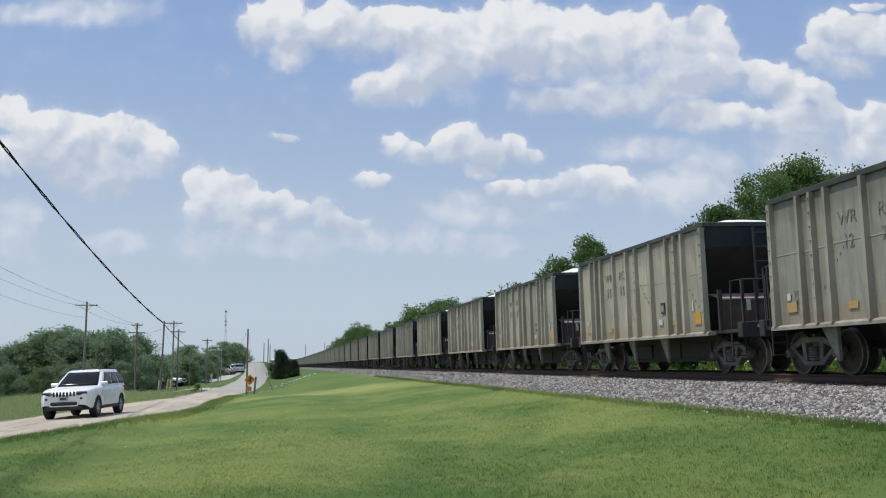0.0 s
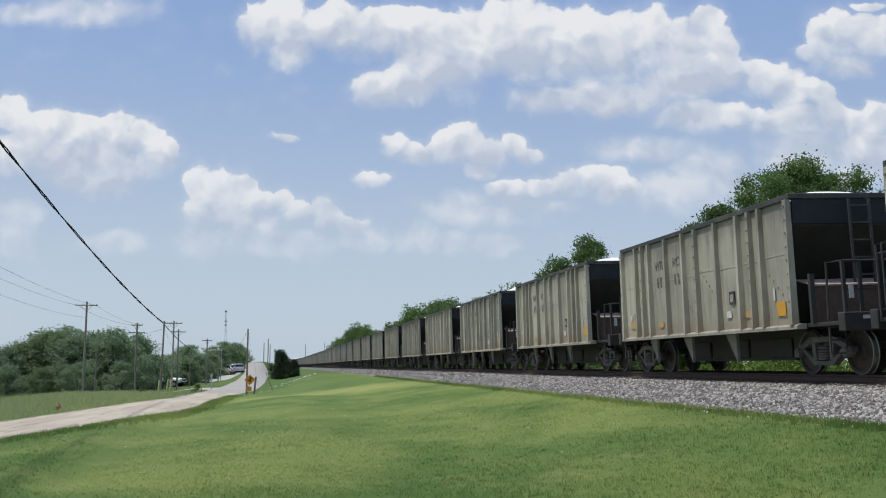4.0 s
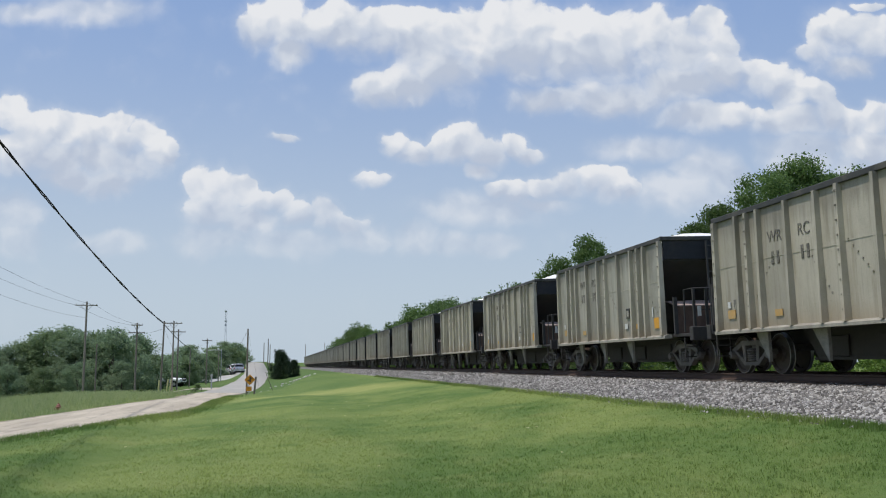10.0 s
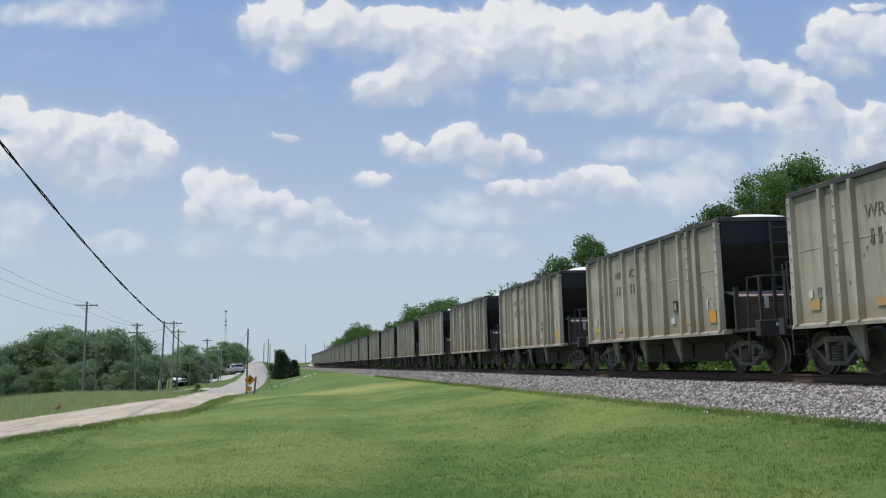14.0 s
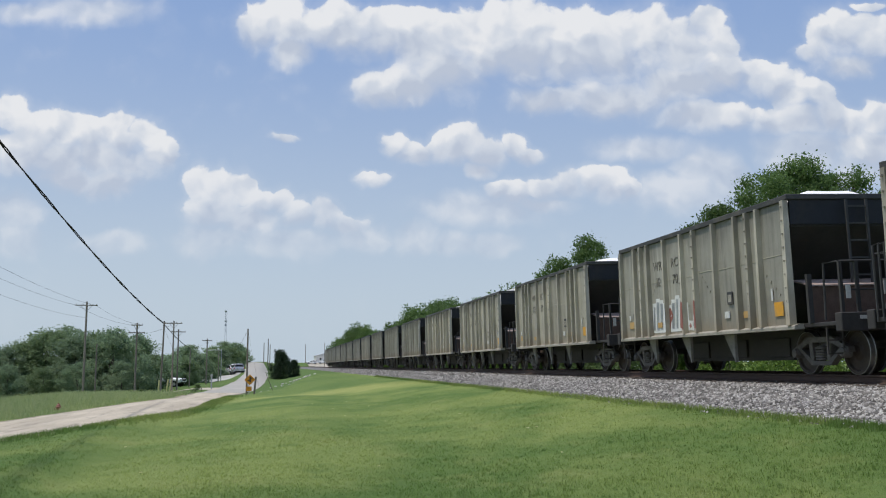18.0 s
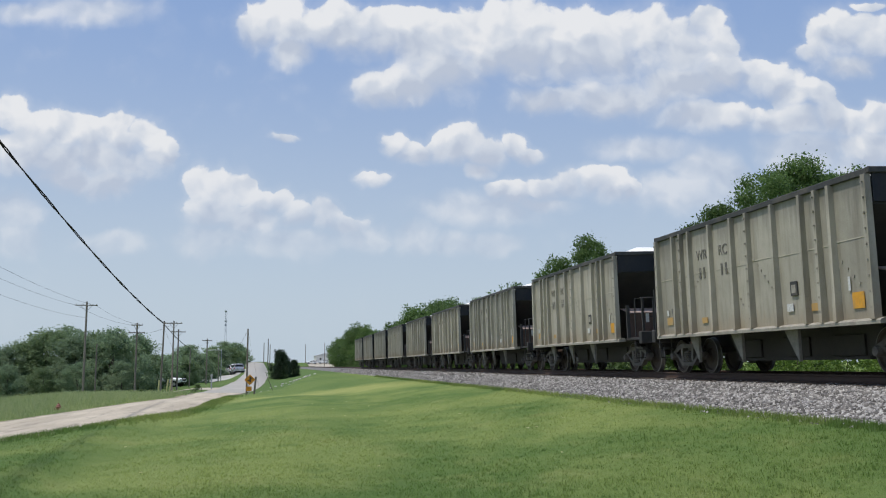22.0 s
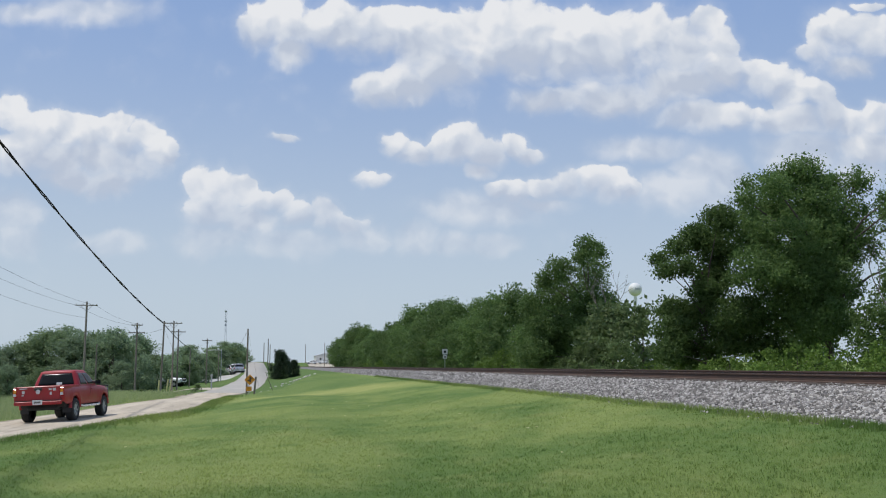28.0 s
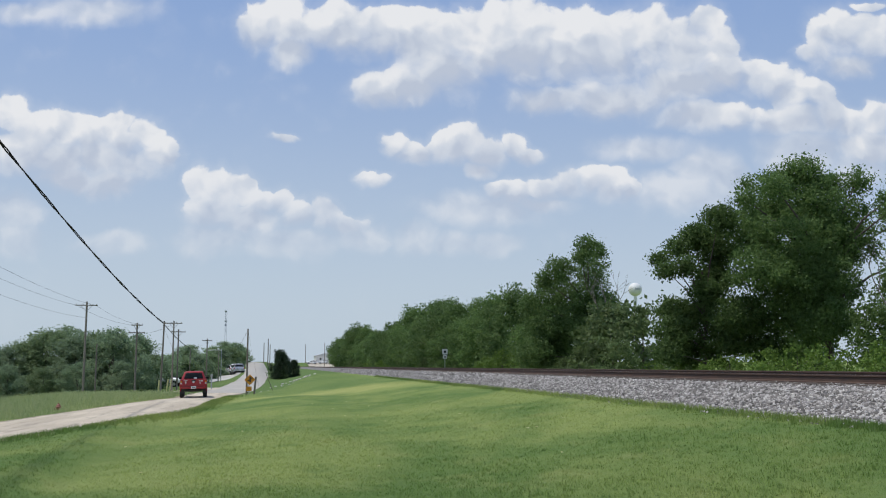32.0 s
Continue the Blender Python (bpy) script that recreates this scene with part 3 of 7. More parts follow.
def lathe(profile, seg=24, axis="x"):
    """(along, radius) pairs turned round an axis."""
    bm = bmesh.new()
    rings = []
    for k, r in profile:
        ring = []
        for j in range(seg):
            t = 2 * math.pi * j / seg
            c, s = r * math.cos(t), r * math.sin(t)
            ring.append(bm.verts.new({"x": (k, c, s), "y": (c, k, s), "z": (c, s, k)}[axis]))
        rings.append(ring)
    for q, w in zip(rings, rings[1:]):
        for j in range(seg):
            bm.faces.new((q[j], q[(j + 1) % seg], w[(j + 1) % seg], w[j]))
    bm.faces.new(rings[0])
    bm.faces.new(rings[-1])
    bmesh.ops.recalc_face_normals(bm, faces=bm.faces)
    return bm


def stuff_mesh(name, verts, faces, mat):
    me = bpy.data.meshes.new(name)
    me.from_pydata(verts, [], faces)
    me.materials.append(mat)
    return me


# ---- the line of the track ----
TRACK_X, PITCH, BEND_AT, BEND_R = 12.07, 12.97, 395.0, 1150.0
CANT = 2.0


def track_at(s):
    """Point and heading (degrees, left positive) of the track centre at the distance s along it."""
    if s <= BEND_AT:
        return TRACK_X, s, 0.0
    a = (s - BEND_AT) / BEND_R
    return TRACK_X - BEND_R * (1 - math.cos(a)), BEND_AT + BEND_R * math.sin(a), math.degrees(a)


def smooth(a, b, x):
    t = min(1.0, max(0.0, (x - a) / (b - a)))
    return t * t * (3 - 2 * t)


def track_side(x, y):
    """Lateral distance from the track's centre line, left negative."""
    if y <= BEND_AT:
        return x - TRACK_X
    c = Vector((TRACK_X - BEND_R, BEND_AT))
    return (Vector((x, y)) - c).length - BEND_R


RIDGE = ((-2.2, 72.0, -1.90), (0.4, 78.0, -1.64), (2.64, 95.0, -0.95), (4.3, 110.0, -0.69), (8.6, 140.0, -0.67))


def ridge_at(x):
    """Distance and height of the field's crest at x."""
    for a, b in zip(RIDGE, RIDGE[1:]):
        if x <= b[0]:
            break
    k = min(1.0, max(0.0, (x - a[0]) / (b[0] - a[0])))
    return a[1] + (b[1] - a[1]) * k, a[2] + (b[2] - a[2]) * k


def ground_z(x, y):
    d = track_side(x, y)
    bed = -0.66
    if d > 0:                                   # beyond the track
        return 2.6 * smooth(412, 475, y) + bed - 0.25 * smooth(3.4, 7, d) + 0.9 * smooth(9, 40, d) + 0.1 * noise.noise((x * 0.2, y * 0.2, 0))
    # the field between the road and the track
    near = -1.56 + 0.22 * math.exp(-((x - 1.5) / 4.0) ** 2 - ((y - 44) / 14) ** 2)
    low = near + (-2.2 - near) * smooth(50, 82, y)
    rise = smooth(88 + 62 * smooth(-5.2, -8.2, x), 275, y)
    west = -1.86 - 0.17 * smooth(54, 70, y) + 3.2 * rise + 3.0 * smooth(275, 600, y) - (0.9 * smooth(-13, -30, x) + 0.45 * smooth(-7.5, -11, x) * smooth(70, 92, y)) * (1 - rise)
    west += 0.045 * (max(-13.0, x) + 7.75 - 0.105 * (y - 43.5)) * smooth(-3.5, -5, x) * smooth(66, 52, y)
    w = smooth(1.0, -4.2, x)
    z = low * (1 - w) + west * w
    reach = 6.2 + 5.0 * smooth(50, 85, y)
    if d > -3.4 - reach:
        k = min(1.0, (d + 3.4 + reach) / reach)
        z += (bed - z) * (k * k * (3 - 2 * k) * 0.5 + 0.5 * k)
    if 54 < y < 160 and -4.2 < x < 8.6:          # the field climbs to a crest and falls into a gully
        yr, zr = ridge_at(x)
        top = z + (max(zr, z) - z) * smooth(54, yr, y)
        climb = top if y <= yr else z + (max(zr, z) - z) * smooth(7, 0, y - yr)
        z += (climb - z) * smooth(-4.2, -2.0, x)
    if y > 380:
        z += (bed - z) * smooth(-40, -8, d)
    bumps = 0.06 * noise.noise((x * 0.35, y * 0.22, 3.1)) + 0.03 * noise.noise((x * 1.1, y * 0.9, 7.7))
    flat = smooth(-2.0, -4.6, x) * smooth(70, 50, y)
    return z + bumps * (1 - flat) * smooth(-3.2, -5.0, d)


def steps(*runs):
    out = []
    for a, b, n in runs:
        out += [a + (b - a) * i / n for i in range(n)]
    return out + [runs[-1][1]]


def sheet(xs, ys, zf):
    verts = [(x, y, zf(x, y)) for y in ys for x in xs]
    n = len(xs)
    faces = [(j * n + i, j * n + i + 1, (j + 1) * n + i + 1, (j + 1) * n + i) for j in range(len(ys) - 1) for i in range(n - 1)]
    return verts, faces


gx = steps((-3000, -400, 6), (-400, -60, 14), (-60, -14, 23), (-14, 9, 58), (9, 40, 20), (40, 300, 12), (300, 3000, 6))
gy = steps((-400, -10, 10), (-10, 10, 10), (10, 70, 120), (70, 140, 50), (140, 440, 60), (440, 900, 20), (900, 4200, 8))
me = stuff_mesh("ground", *sheet(gx, gy, ground_z), M["ground"])
me.shade_smooth()
ground = tagged(new("ground", me), "mown green grass field sloping up to the railway", "ground", kind="structure")

# ---- road: centre line (x, y) with half widths ----
ROAD = [(-13.2, -30, 1.9), (-12.4, 0, 1.85), (-11.3, 17, 1.9), (-9.25, 28, 2.2), (-7.6, 36, 2.85), (-6.85, 43.5, 2.9), (-6.4, 49.5, 2.6), (-6.05, 55.5, 2.25), (-5.75, 61, 1.9), (-5.45, 66, 1.6), (-4.8, 76, 1.65), (-4.2, 86, 2.0),
        (-3.7, 100, 2.0), (-3.3, 125, 1.8), (-3.3, 160, 1.9), (-3.9, 200, 2.2), (-6.0, 260, 2.4), (-9, 330, 2.6), (-14, 420, 2.6)]


def road_at(y):
    """Centre x, half width of the road at y."""
    for a, b in zip(ROAD, ROAD[1:]):
        if y <= b[1]:
            break
    k = (y - a[1]) / (b[1] - a[1])
    return a[0] + (b[0] - a[0]) * k, a[2] + (b[2] - a[2]) * k


def road_smooth(y):
    w = [(road_at(y + o)) for o in (-7, -3.5, 0, 3.5, 7)]
    return sum(a for a, _ in w) / 5, sum(b for _, b in w) / 5


def road_sheet(name, y0, y1, n, mat, label, extra=0.0, lift=0.022):
    verts, faces = [], []
    cols = 9
    for i in range(n + 1):
        y = y0 + (y1 - y0) * i / n
        c, h = road_smooth(y)
        for j in range(cols):
            k = -1 + 2 * j / (cols - 1)
            edge = h + extra + 0.22 * noise.noise((y * 0.8, k, 5)) + 0.12 * noise.noise((y * 3.1, k, 9))
            x = c + k * edge
            verts.append((x, y, ground_z(x, y) + 0.05 * (1 - k * k) * (extra == 0) + lift))
    for i in range(n):
        for j in range(cols - 1):
            a = i * cols + j
            faces.append((a, a + 1, a + cols + 1, a + cols))
    me = stuff_mesh(name, verts, faces, mat)
    me.shade_smooth()
    return tagged(new(name, me), label, "road", kind="structure")


road_sheet("road", -25, 80, 210, M["road"], "pale worn chip-seal country road with ragged edges")
road_sheet("road_shoulder", -25, 80, 210, M["shoulder"], "bare dirt shoulder worn into the verge", 0.42, 0.008)
road_sheet("road_far", 80.2, 380, 150, M["asphalt"], "grey asphalt street climbing a gentle hill")

# ---- track: bed, rails, ties ----
S_LINE = steps((-8, 60, 68), (60, 395, 67), (395, 640, 49))


def along(profile_pts, s_list, name, mat, label, category="track"):
    """A cross-section (lateral, height) drawn along the track."""
    verts, faces = [], []
    n = len(profile_pts)
    for s in s_list:
        x, y, a = track_at(s)
        c, q = math.cos(radians(a)), math.sin(radians(a))
        for l, h in profile_pts:
            verts.append((x + l * c, y + l * q, h))
    for i in range(len(s_list) - 1):
        for j in range(n - 1):
            k = i * n + j
            faces.append((k, k + 1, k + n + 1, k + n))
    me = stuff_mesh(name, verts, faces, mat)
    return me


def cant_z(l):
    return (l + 0.75) * math.tan(radians(CANT))


BED = [(-3.55, -0.72), (-2.9, -0.50), (-1.95, -0.235 + cant_z(-1.95)), (-0.75, -0.20), (0.75, -0.20 + cant_z(0.75)), (1.9, -0.22 + cant_z(1.9)), (2.9, -0.5), (3.6, -0.72)]
ballast = tagged(new("ballast", along(BED, S_LINE, "ballast", M["ballast_bed"], "")), "grey crushed-stone railway ballast bed", "ballast", kind="structure")


def rail_profile(c):
    z = cant_z(c)
    pts = [(-0.07, -0.17), (-0.07, -0.155), (-0.012, -0.135), (-0.010, -0.045), (-0.036, -0.035), (-0.036, -0.004), (-0.028, 0.0), (0.028, 0.0), (0.036, -0.004), (0.036, -0.035),
           (0.010, -0.045), (0.012, -0.135), (0.07, -0.155), (0.07, -0.17)]
    return [(c + a, b + z) for a, b in pts]


railway = thing("railway_track", "rusty steel rails on creosoted timber ties in ballast", "railway track")
for c in (-0.7525, 0.7525):
    r = new("rail", along(rail_profile(c), S_LINE, "rail", M["rail"], ""))
    r.data.materials.append(M["railhead"])
    nprof = 13
    for i, f in enumerate(r.data.polygons):
        if i % nprof == 6:
            f.material_index = 1
    r.parent = railway
bm = slab(-1.3, 1.3, -0.115, 0.115, -0.36, -0.165, 0.012)
tie = part("tie", bm, M["tie"], railway, at=pose(*track_at(0.0)[:2], 0.0, 0, -CANT, 0) @ pose(0, 0, cant_z(0)))
for i in range(-10, 190):
    if i:
        x, y, a = track_at(i * 0.55)
        again(tie, "tie", railway, pose(x + random.uniform(-0.04, 0.04), y, cant_z(0), 0, -CANT, random.uniform(-0.8, 0.8)))


# ---- hopper car ----
# local space: y along the track (far end positive), x across it, z up from the rail
FAR_END, NEAR_END, TOP, SILL, SIDE = 5.05, -4.68, 3.74, 0.95, 1.555
POSTS = (0.0, 0.115, 0.166, 0.220, 0.3425, 0.460, 0.539, 0.656, 0.773, 0.831, 0.881, 1.0)


def post_y(k):
    return FAR_END - 0.075 - (FAR_END - NEAR_END - 0.15) * k


def letters(text, size, thick, mat, name):
    """Flat painted letters as a mesh, standing in the y-z plane and read from -x."""
    cu = bpy.data.curves.new(name, "FONT")
    cu.body, cu.size, cu.extrude, cu.align_x, cu.align_y = text, size, thick, "CENTER", "CENTER"
    ob = bpy.data.objects.new(name, cu)
    scene.collection.objects.link(ob)
    bpy.context.view_layer.update()
    me = bpy.data.meshes.new_from_object(ob.evaluated_get(bpy.context.evaluated_depsgraph_get()))
    bpy.data.objects.remove(ob)
    me.transform(pose(0, 0, 0, 90, 0, -90))
    me.materials.clear()
    me.materials.append(mat)
    me.name = name
    return me


def mound(seed):
    bm = bmesh.new()
    nx, ny = 12, 44
    x1, y0, y1 = SIDE - 0.11, NEAR_END + 0.12, FAR_END - 0.12
    grid = []
    for j in range(ny + 1):
        row = []
        for i in range(nx + 1):
            a, b = i / nx, j / ny
            x, y = -x1 + 2 * x1 * a, y0 + (y1 - y0) * b
            e = min(1, min(a, 1 - a) / 0.34) * min(1, min(b, 1 - b) / 0.09)
            humps = 0.72 + 0.34 * abs(math.sin(math.pi * (b * 2.5 + 0.3 * seed)))
            z = TOP - 0.12 + 0.36 * (e ** 0.7) * humps + 0.025 * noise.noise((x * 2, y * 2, seed * 5.0))
            row.append(bm.verts.new((x, y, z)))
        grid.append(row)
    for j in range(ny):
        for i in range(nx):
            bm.faces.new((grid[j][i], grid[j][i + 1], grid[j + 1][i + 1], grid[j + 1][i]))
    return bm


def side_frame():
    """Cast side frame: arched top, drooping bottom, two window openings, journal ends."""
    bm = bmesh.new()
    t0, t1 = -0.075, 0.075
    prism(bm, [(-1.0, 0.46), (-0.99, 0.56), (-0.82, 0.62), (-0.42, 0.78), (0.42, 0.78), (0.82, 0.62), (0.99, 0.56), (1.0, 0.46), (0.86, 0.49), (0.74, 0.53), (0.38, 0.67), (-0.38, 0.67), (-0.74, 0.53), (-0.86, 0.49)], t0, t1)
    prism(bm, [(-0.78, 0.52), (-0.34, 0.20), (0.34, 0.20), (0.78, 0.52), (0.68, 0.54), (0.29, 0.29), (-0.29, 0.29), (-0.68, 0.54)], t0, t1)
    for s in (-1, 1):
        prism(bm, [(s * 0.24, 0.30), (s * 0.36, 0.30), (s * 0.40, 0.67), (s * 0.26, 0.67)], t0, t1)
    return bm


def spring_group():
    """One ribbed bank of nested coil springs."""
    prof = [(0.30, 0.10)]
    for k in range(5):
        prof += [(0.315 + k * 0.055, 0.15), (0.345 + k * 0.055, 0.15), (0.358 + k * 0.055, 0.115)]
    return lathe(prof + [(0.60, 0.10)], 12, "z")


def build_hopper(paint, load_note):
    car = thing("hopper_car", load_note, "rail car", "hopper cars of the train")
    for s in (-1, 1):
        if s > 0:
            part("side_sheet", slab(-0.012, 0.012, NEAR_END + 0.02, FAR_END - 0.02, SILL + 0.10, TOP - 0.08), M[paint], car, at=pose(s * SIDE, 0, 0))
        else:                                    # pressed sheets between the posts
            for k0, k1 in zip(POSTS, POSTS[1:]):
                ya, yb = post_y(k1), post_y(k0)
                bm = plate([(0.012, SILL + 0.10), (0.012, TOP - 0.08), (-0.012, TOP - 0.08), (-0.018, 2.6 + 0.1 * math.sin(k0 * 40)), (-0.012, SILL + 0.10)], ya, yb, "y")
                part("side_panel", bm, M[paint], car, at=pose(s * SIDE, 0, 0))
        tc = slab(-0.075, 0.055, NEAR_END, FAR_END, TOP - 0.12, TOP, 0.012)
        part("top_chord", tc, M["chord"], car, "dark worn steel top chord", at=pose(s * SIDE, 0, 0, 0, 0, 0 if s > 0 else 0))
        bm = bmesh.new()
        prism(bm, [(s * -q, z) for q, z in ((-0.13, SILL), (0.09, SILL), (0.09, SILL + 0.11), (0.0, SILL + 0.11), (-0.10, SILL + 0.085), (-0.13, SILL + 0.06))][::s], NEAR_END - 0.12, FAR_END + 0.10, "y")
        part("side_sill", bm, M["sill"], car, "dusty pale steel side sill", at=pose(s * SIDE, 0, 0))
        for k in POSTS if s < 0 else (0.0, 1.0):
            wide = 0.080 if k in (0.0, 1.0) else 0.058
            bm = bmesh.new()
            z0, z1 = SILL + 0.085, TOP - 0.11
            lo = [(-0.0, -wide * 1.12), (-0.145, -wide * 0.9), (-0.145, wide * 0.9), (0.0, wide * 1.12)]
            hi = [(-0.0, -wide * 1.05), (-0.105, -wide * 0.8), (-0.105, wide * 0.8), (0.0, wide * 1.05)]
            a = [bm.verts.new((x, y, z0)) for x, y in lo]
            b = [bm.verts.new((x, y, z1)) for x, y in hi]
            for i in range(4):
                bm.faces.new((a[i], a[(i + 1) % 4], b[(i + 1) % 4], b[i]))
            bm.faces.new(a[::-1])
            bm.faces.new(b)
            part("side_post", bm, M["post"], car, at=pose(s * (SIDE + 0.010), post_y(k), 0, 0, 0, 0 if s < 0 else 180))
    bm = bmesh.new()                             # weld seam across the side panels, a little out of line
    for k0, k1 in zip(POSTS, POSTS[1:]):
        z = 2.50 + 0.02 * math.sin(k0 * 37)
        box(bm, -0.026, -0.012, post_y(k1) + 0.06, post_y(k0) - 0.06, z, z + 0.020)
    part("weld_seam", bm, M["post"], car, at=pose(-SIDE, 0, 0))
    # rows of bolt heads that hold the inner slope sheets
    bm = bmesh.new()
    for y0, y1, z0, z1, n in ((3.2, 2.35, 1.75, 2.55, 8), (1.0, 0.3, 2.5, 1.6, 8), (-0.55, 0.1, 1.6, 2.5, 0), (-0.35, -1.15, 2.55, 1.75, 7), (-3.3, -4.15, 2.45, 1.7, 6)):
        for i in range(n):
            k = i / max(1, n - 1)
            y, z = y0 + (y1 - y0) * k, z0 + (z1 - z0) * k
            box(bm, -0.022, 0.0, y - 0.02, y + 0.02, z - 0.02, z + 0.02)
    for k in (0.0, 1.0, 0.166, 0.539, 0.831):
        for i in range(9):
            z = SILL + 0.3 + i * 0.28
            box(bm, -0.145, -0.11, post_y(k) - 0.018, post_y(k) + 0.018, z - 0.018, z + 0.018)
    tagged(part("rivets", bm, M["sill"], car, at=pose(-SIDE - 0.012, 0, 0)), "small dull rivet heads", kind="stuff")
    # plates, boxes and stencils on the camera side
    for y, z, h, w in ((post_y(0.06), 1.40, 0.20, 0.36), (post_y(0.28), 1.33, 0.14, 0.30), (post_y(0.80), 1.36, 0.15, 0.34), (post_y(0.945), 1.40, 0.30, 0.36)):
        part("reflector", slab(-0.012, 0.0, y - w / 2, y + w / 2, z - h / 2, z + h / 2), M["orange" if h > 0.25 else "faded"], car, "scuffed orange-yellow reflector plate", at=pose(-SIDE - 0.026, 0, 0))
    for y, z, h, w in ((post_y(0.05), 1.62, 0.15, 0.13), (post_y(0.92), 1.72, 0.26, 0.07), (post_y(0.70), 1.40, 0.16, 0.24)):
        part("stencil_plate", slab(-0.012, 0.0, y - w / 2, y + w / 2, z - h / 2, z + h / 2), M["white_plate"], car, "chalky white stencil plate", at=pose(-SIDE - 0.030, 0, 0))
    cb = part("card_board", slab(-0.03, 0, -0.13, 0.13, -0.15, 0.15, 0.008), M["chord"], car, "dark routing card board", at=pose(-SIDE - 0.02, post_y(0.72), 1.78))
    part("card", slab(-0.034, -0.03, -0.08, 0.08, -0.09, 0.08), M["sill"], cb)
    part("card_board", slab(-0.02, 0, -0.08, 0.08, -0.1, 0.1), M["stencil"], car, at=pose(-SIDE - 0.022, post_y(0.06) - 0.22, 1.63))
    # ends: dark upper sheet, slope sheet, platform with brake gear, railing and ladder
    for s, end in ((-1, NEAR_END), (1, FAR_END)):
        part("end_sheet", slab(-SIDE + 0.02, SIDE - 0.02, -0.02, 0.02, TOP - 0.62, TOP - 0.02), M["navy"], car, "blue-black upper end sheet", at=pose(0, end, 0))
        part("end_chord", slab(-SIDE - 0.07, SIDE + 0.07, -0.06, 0.06, TOP - 0.10, TOP + 0.012, 0.012), M["chord"], car, at=pose(0, end - s * 0.0, 0))
        bm = plate([(end - s * 0.02, TOP - 0.62), (end - s * 0.02, TOP - 0.66), (end - s * 2.6, 1.15), (end - s * 2.6, 1.20)], -SIDE + 0.03, SIDE - 0.03)
        part("slope_sheet", bm, M["black"], car, "black end slope sheet")
        part("platform", slab(-1.40, 1.40, min(end, s * 6.0), max(end, s * 6.0), 0.98, 1.06, 0.01), M["black"], car)
        part("end_sill", slab(-1.45, 1.45, -0.11, 0.11, 0.86, 1.22, 0.015), M["black"], car, at=pose(0, s * 5.98, 0))
        part("coupler", slab(-0.13, 0.13, s * 6.0 if s > 0 else -6.48, 6.48 if s > 0 else s * 6.0, 0.74, 0.98, 0.04), M["brown"], car, "rusty knuckle coupler")
        yb = end + s * 0.28
        part("end_bulkhead", slab(-1.38, 1.38, -0.03, 0.03, 1.06, 1.80, 0.01), M["brown"], car, "rust-brown lower end bulkhead", at=pose(0, yb, 0))
        # Paler plate that paints the lit upper face above the brown bulkhead.
        part("shelf_plate", plate([(yb + s * 0.06, 1.80), (yb + s * 0.06, 1.83), (yb - s * 0.75, 2.00), (yb - s * 0.75, 1.97)], -1.36, 1.36), M["pink"], car, "pinkish sloping ledge with its lit tone in the colour")
        part("brake_cylinder", lathe([(-0.32, 0.02), (-0.32, 0.14), (-0.28, 0.16), (0.28, 0.16), (0.32, 0.14), (0.32, 0.02)], 14), M["black"], car, "black brake cylinder", at=pose(0.35, yb + s * 0.35, 1.25), smooth=True)
        bm = bmesh.new()
        for x in (-1.30, -0.95, -0.45, 0.25, 1.30):
            box(bm, x - 0.032, x + 0.032, -0.03, 0.03, 1.05, 2.22)
        tube(bm, [(-1.3, 0, 2.22), (1.3, 0, 2.22)], 0.026, 6)
        tube(bm, [(-1.3, 0, 1.66), (1.3, 0, 1.66)], 0.02, 6)
        tube(bm, [(-1.3, -s * 0.05, 2.22), (-1.36, -s * 0.45, 2.22), (-1.36, -s * 0.5, 1.1)], 0.022, 6)
        part("railing", bm, M["black"], car, "black pipe end railing", at=pose(0, s * 5.92, 0))
        part("corner_post", slab(-0.05, 0.05, -0.04, 0.04, 1.05, 2.05), M["black"], car, at=pose(-1.42, end + s * 0.32, 0))
        bm = bmesh.new()
        for x in (-0.32, 0.14):
            box(bm, x - 0.025, x + 0.025, -0.02, 0.02, 1.05, 3.62)
        for i in range(7):
            box(bm, -0.32, 0.14, -0.012, 0.012, 1.3 + i * 0.36, 1.335 + i * 0.36)
        part("ladder", bm, M["chord"], car, "dark steel end ladder", at=pose(0, end + s * 0.14, 0))
        bm = bmesh.new()
        for x in (-1.44, -1.10):
            box(bm, x - 0.015, x + 0.015, -0.015, 0.015, 0.42, 0.95)
        for z in (0.44, 0.70):
            box(bm, -1.44, -1.10, -0.02, 0.02, z - 0.015, z + 0.015)
        if s > 0:
            for i in range(4):
                part("grab_iron", bar([(-1.44, 5.26 + i * 0.17, 1.0), (-1.44, 5.26 + i * 0.17, 2.36), (-1.30, 5.26 + i * 0.17, 2.40)], 0.018, 6), M["chord"], car)
        part("step", bm, M["under"], car, at=pose(0, s * 5.55, 0))
        part("data_plate", slab(-0.16, 0.16, -0.012, 0, -0.035, 0.035), M["white_plate"], car, "small white data plate", at=pose(-0.9, s * 5.98 - 0.112, 1.12))
        part("data_plate", slab(-0.05, 0.05, -0.012, 0, -0.13, 0.13), M["white_plate"], car, at=pose(-1.18, s * 5.9 - 0.06, 1.62))
    # under the body: centre sill, three pairs of hopper chutes with pale gusset plates
    part("centre_sill", slab(-0.22, 0.22, -5.95, 5.95, 0.66, 0.96, 0.02), M["under"], car)
    bm = bmesh.new()
    prism(bm, [(3.05, 0.97), (2.55, 0.34), (-2.85, 0.34), (-3.35, 0.97)], -0.60, 0.60)
    box(bm, -0.66, 0.66, -2.9, 2.6, 0.30, 0.36)
    part("discharge_trough", bm, M["under"], car, "dark dusty discharge trough")
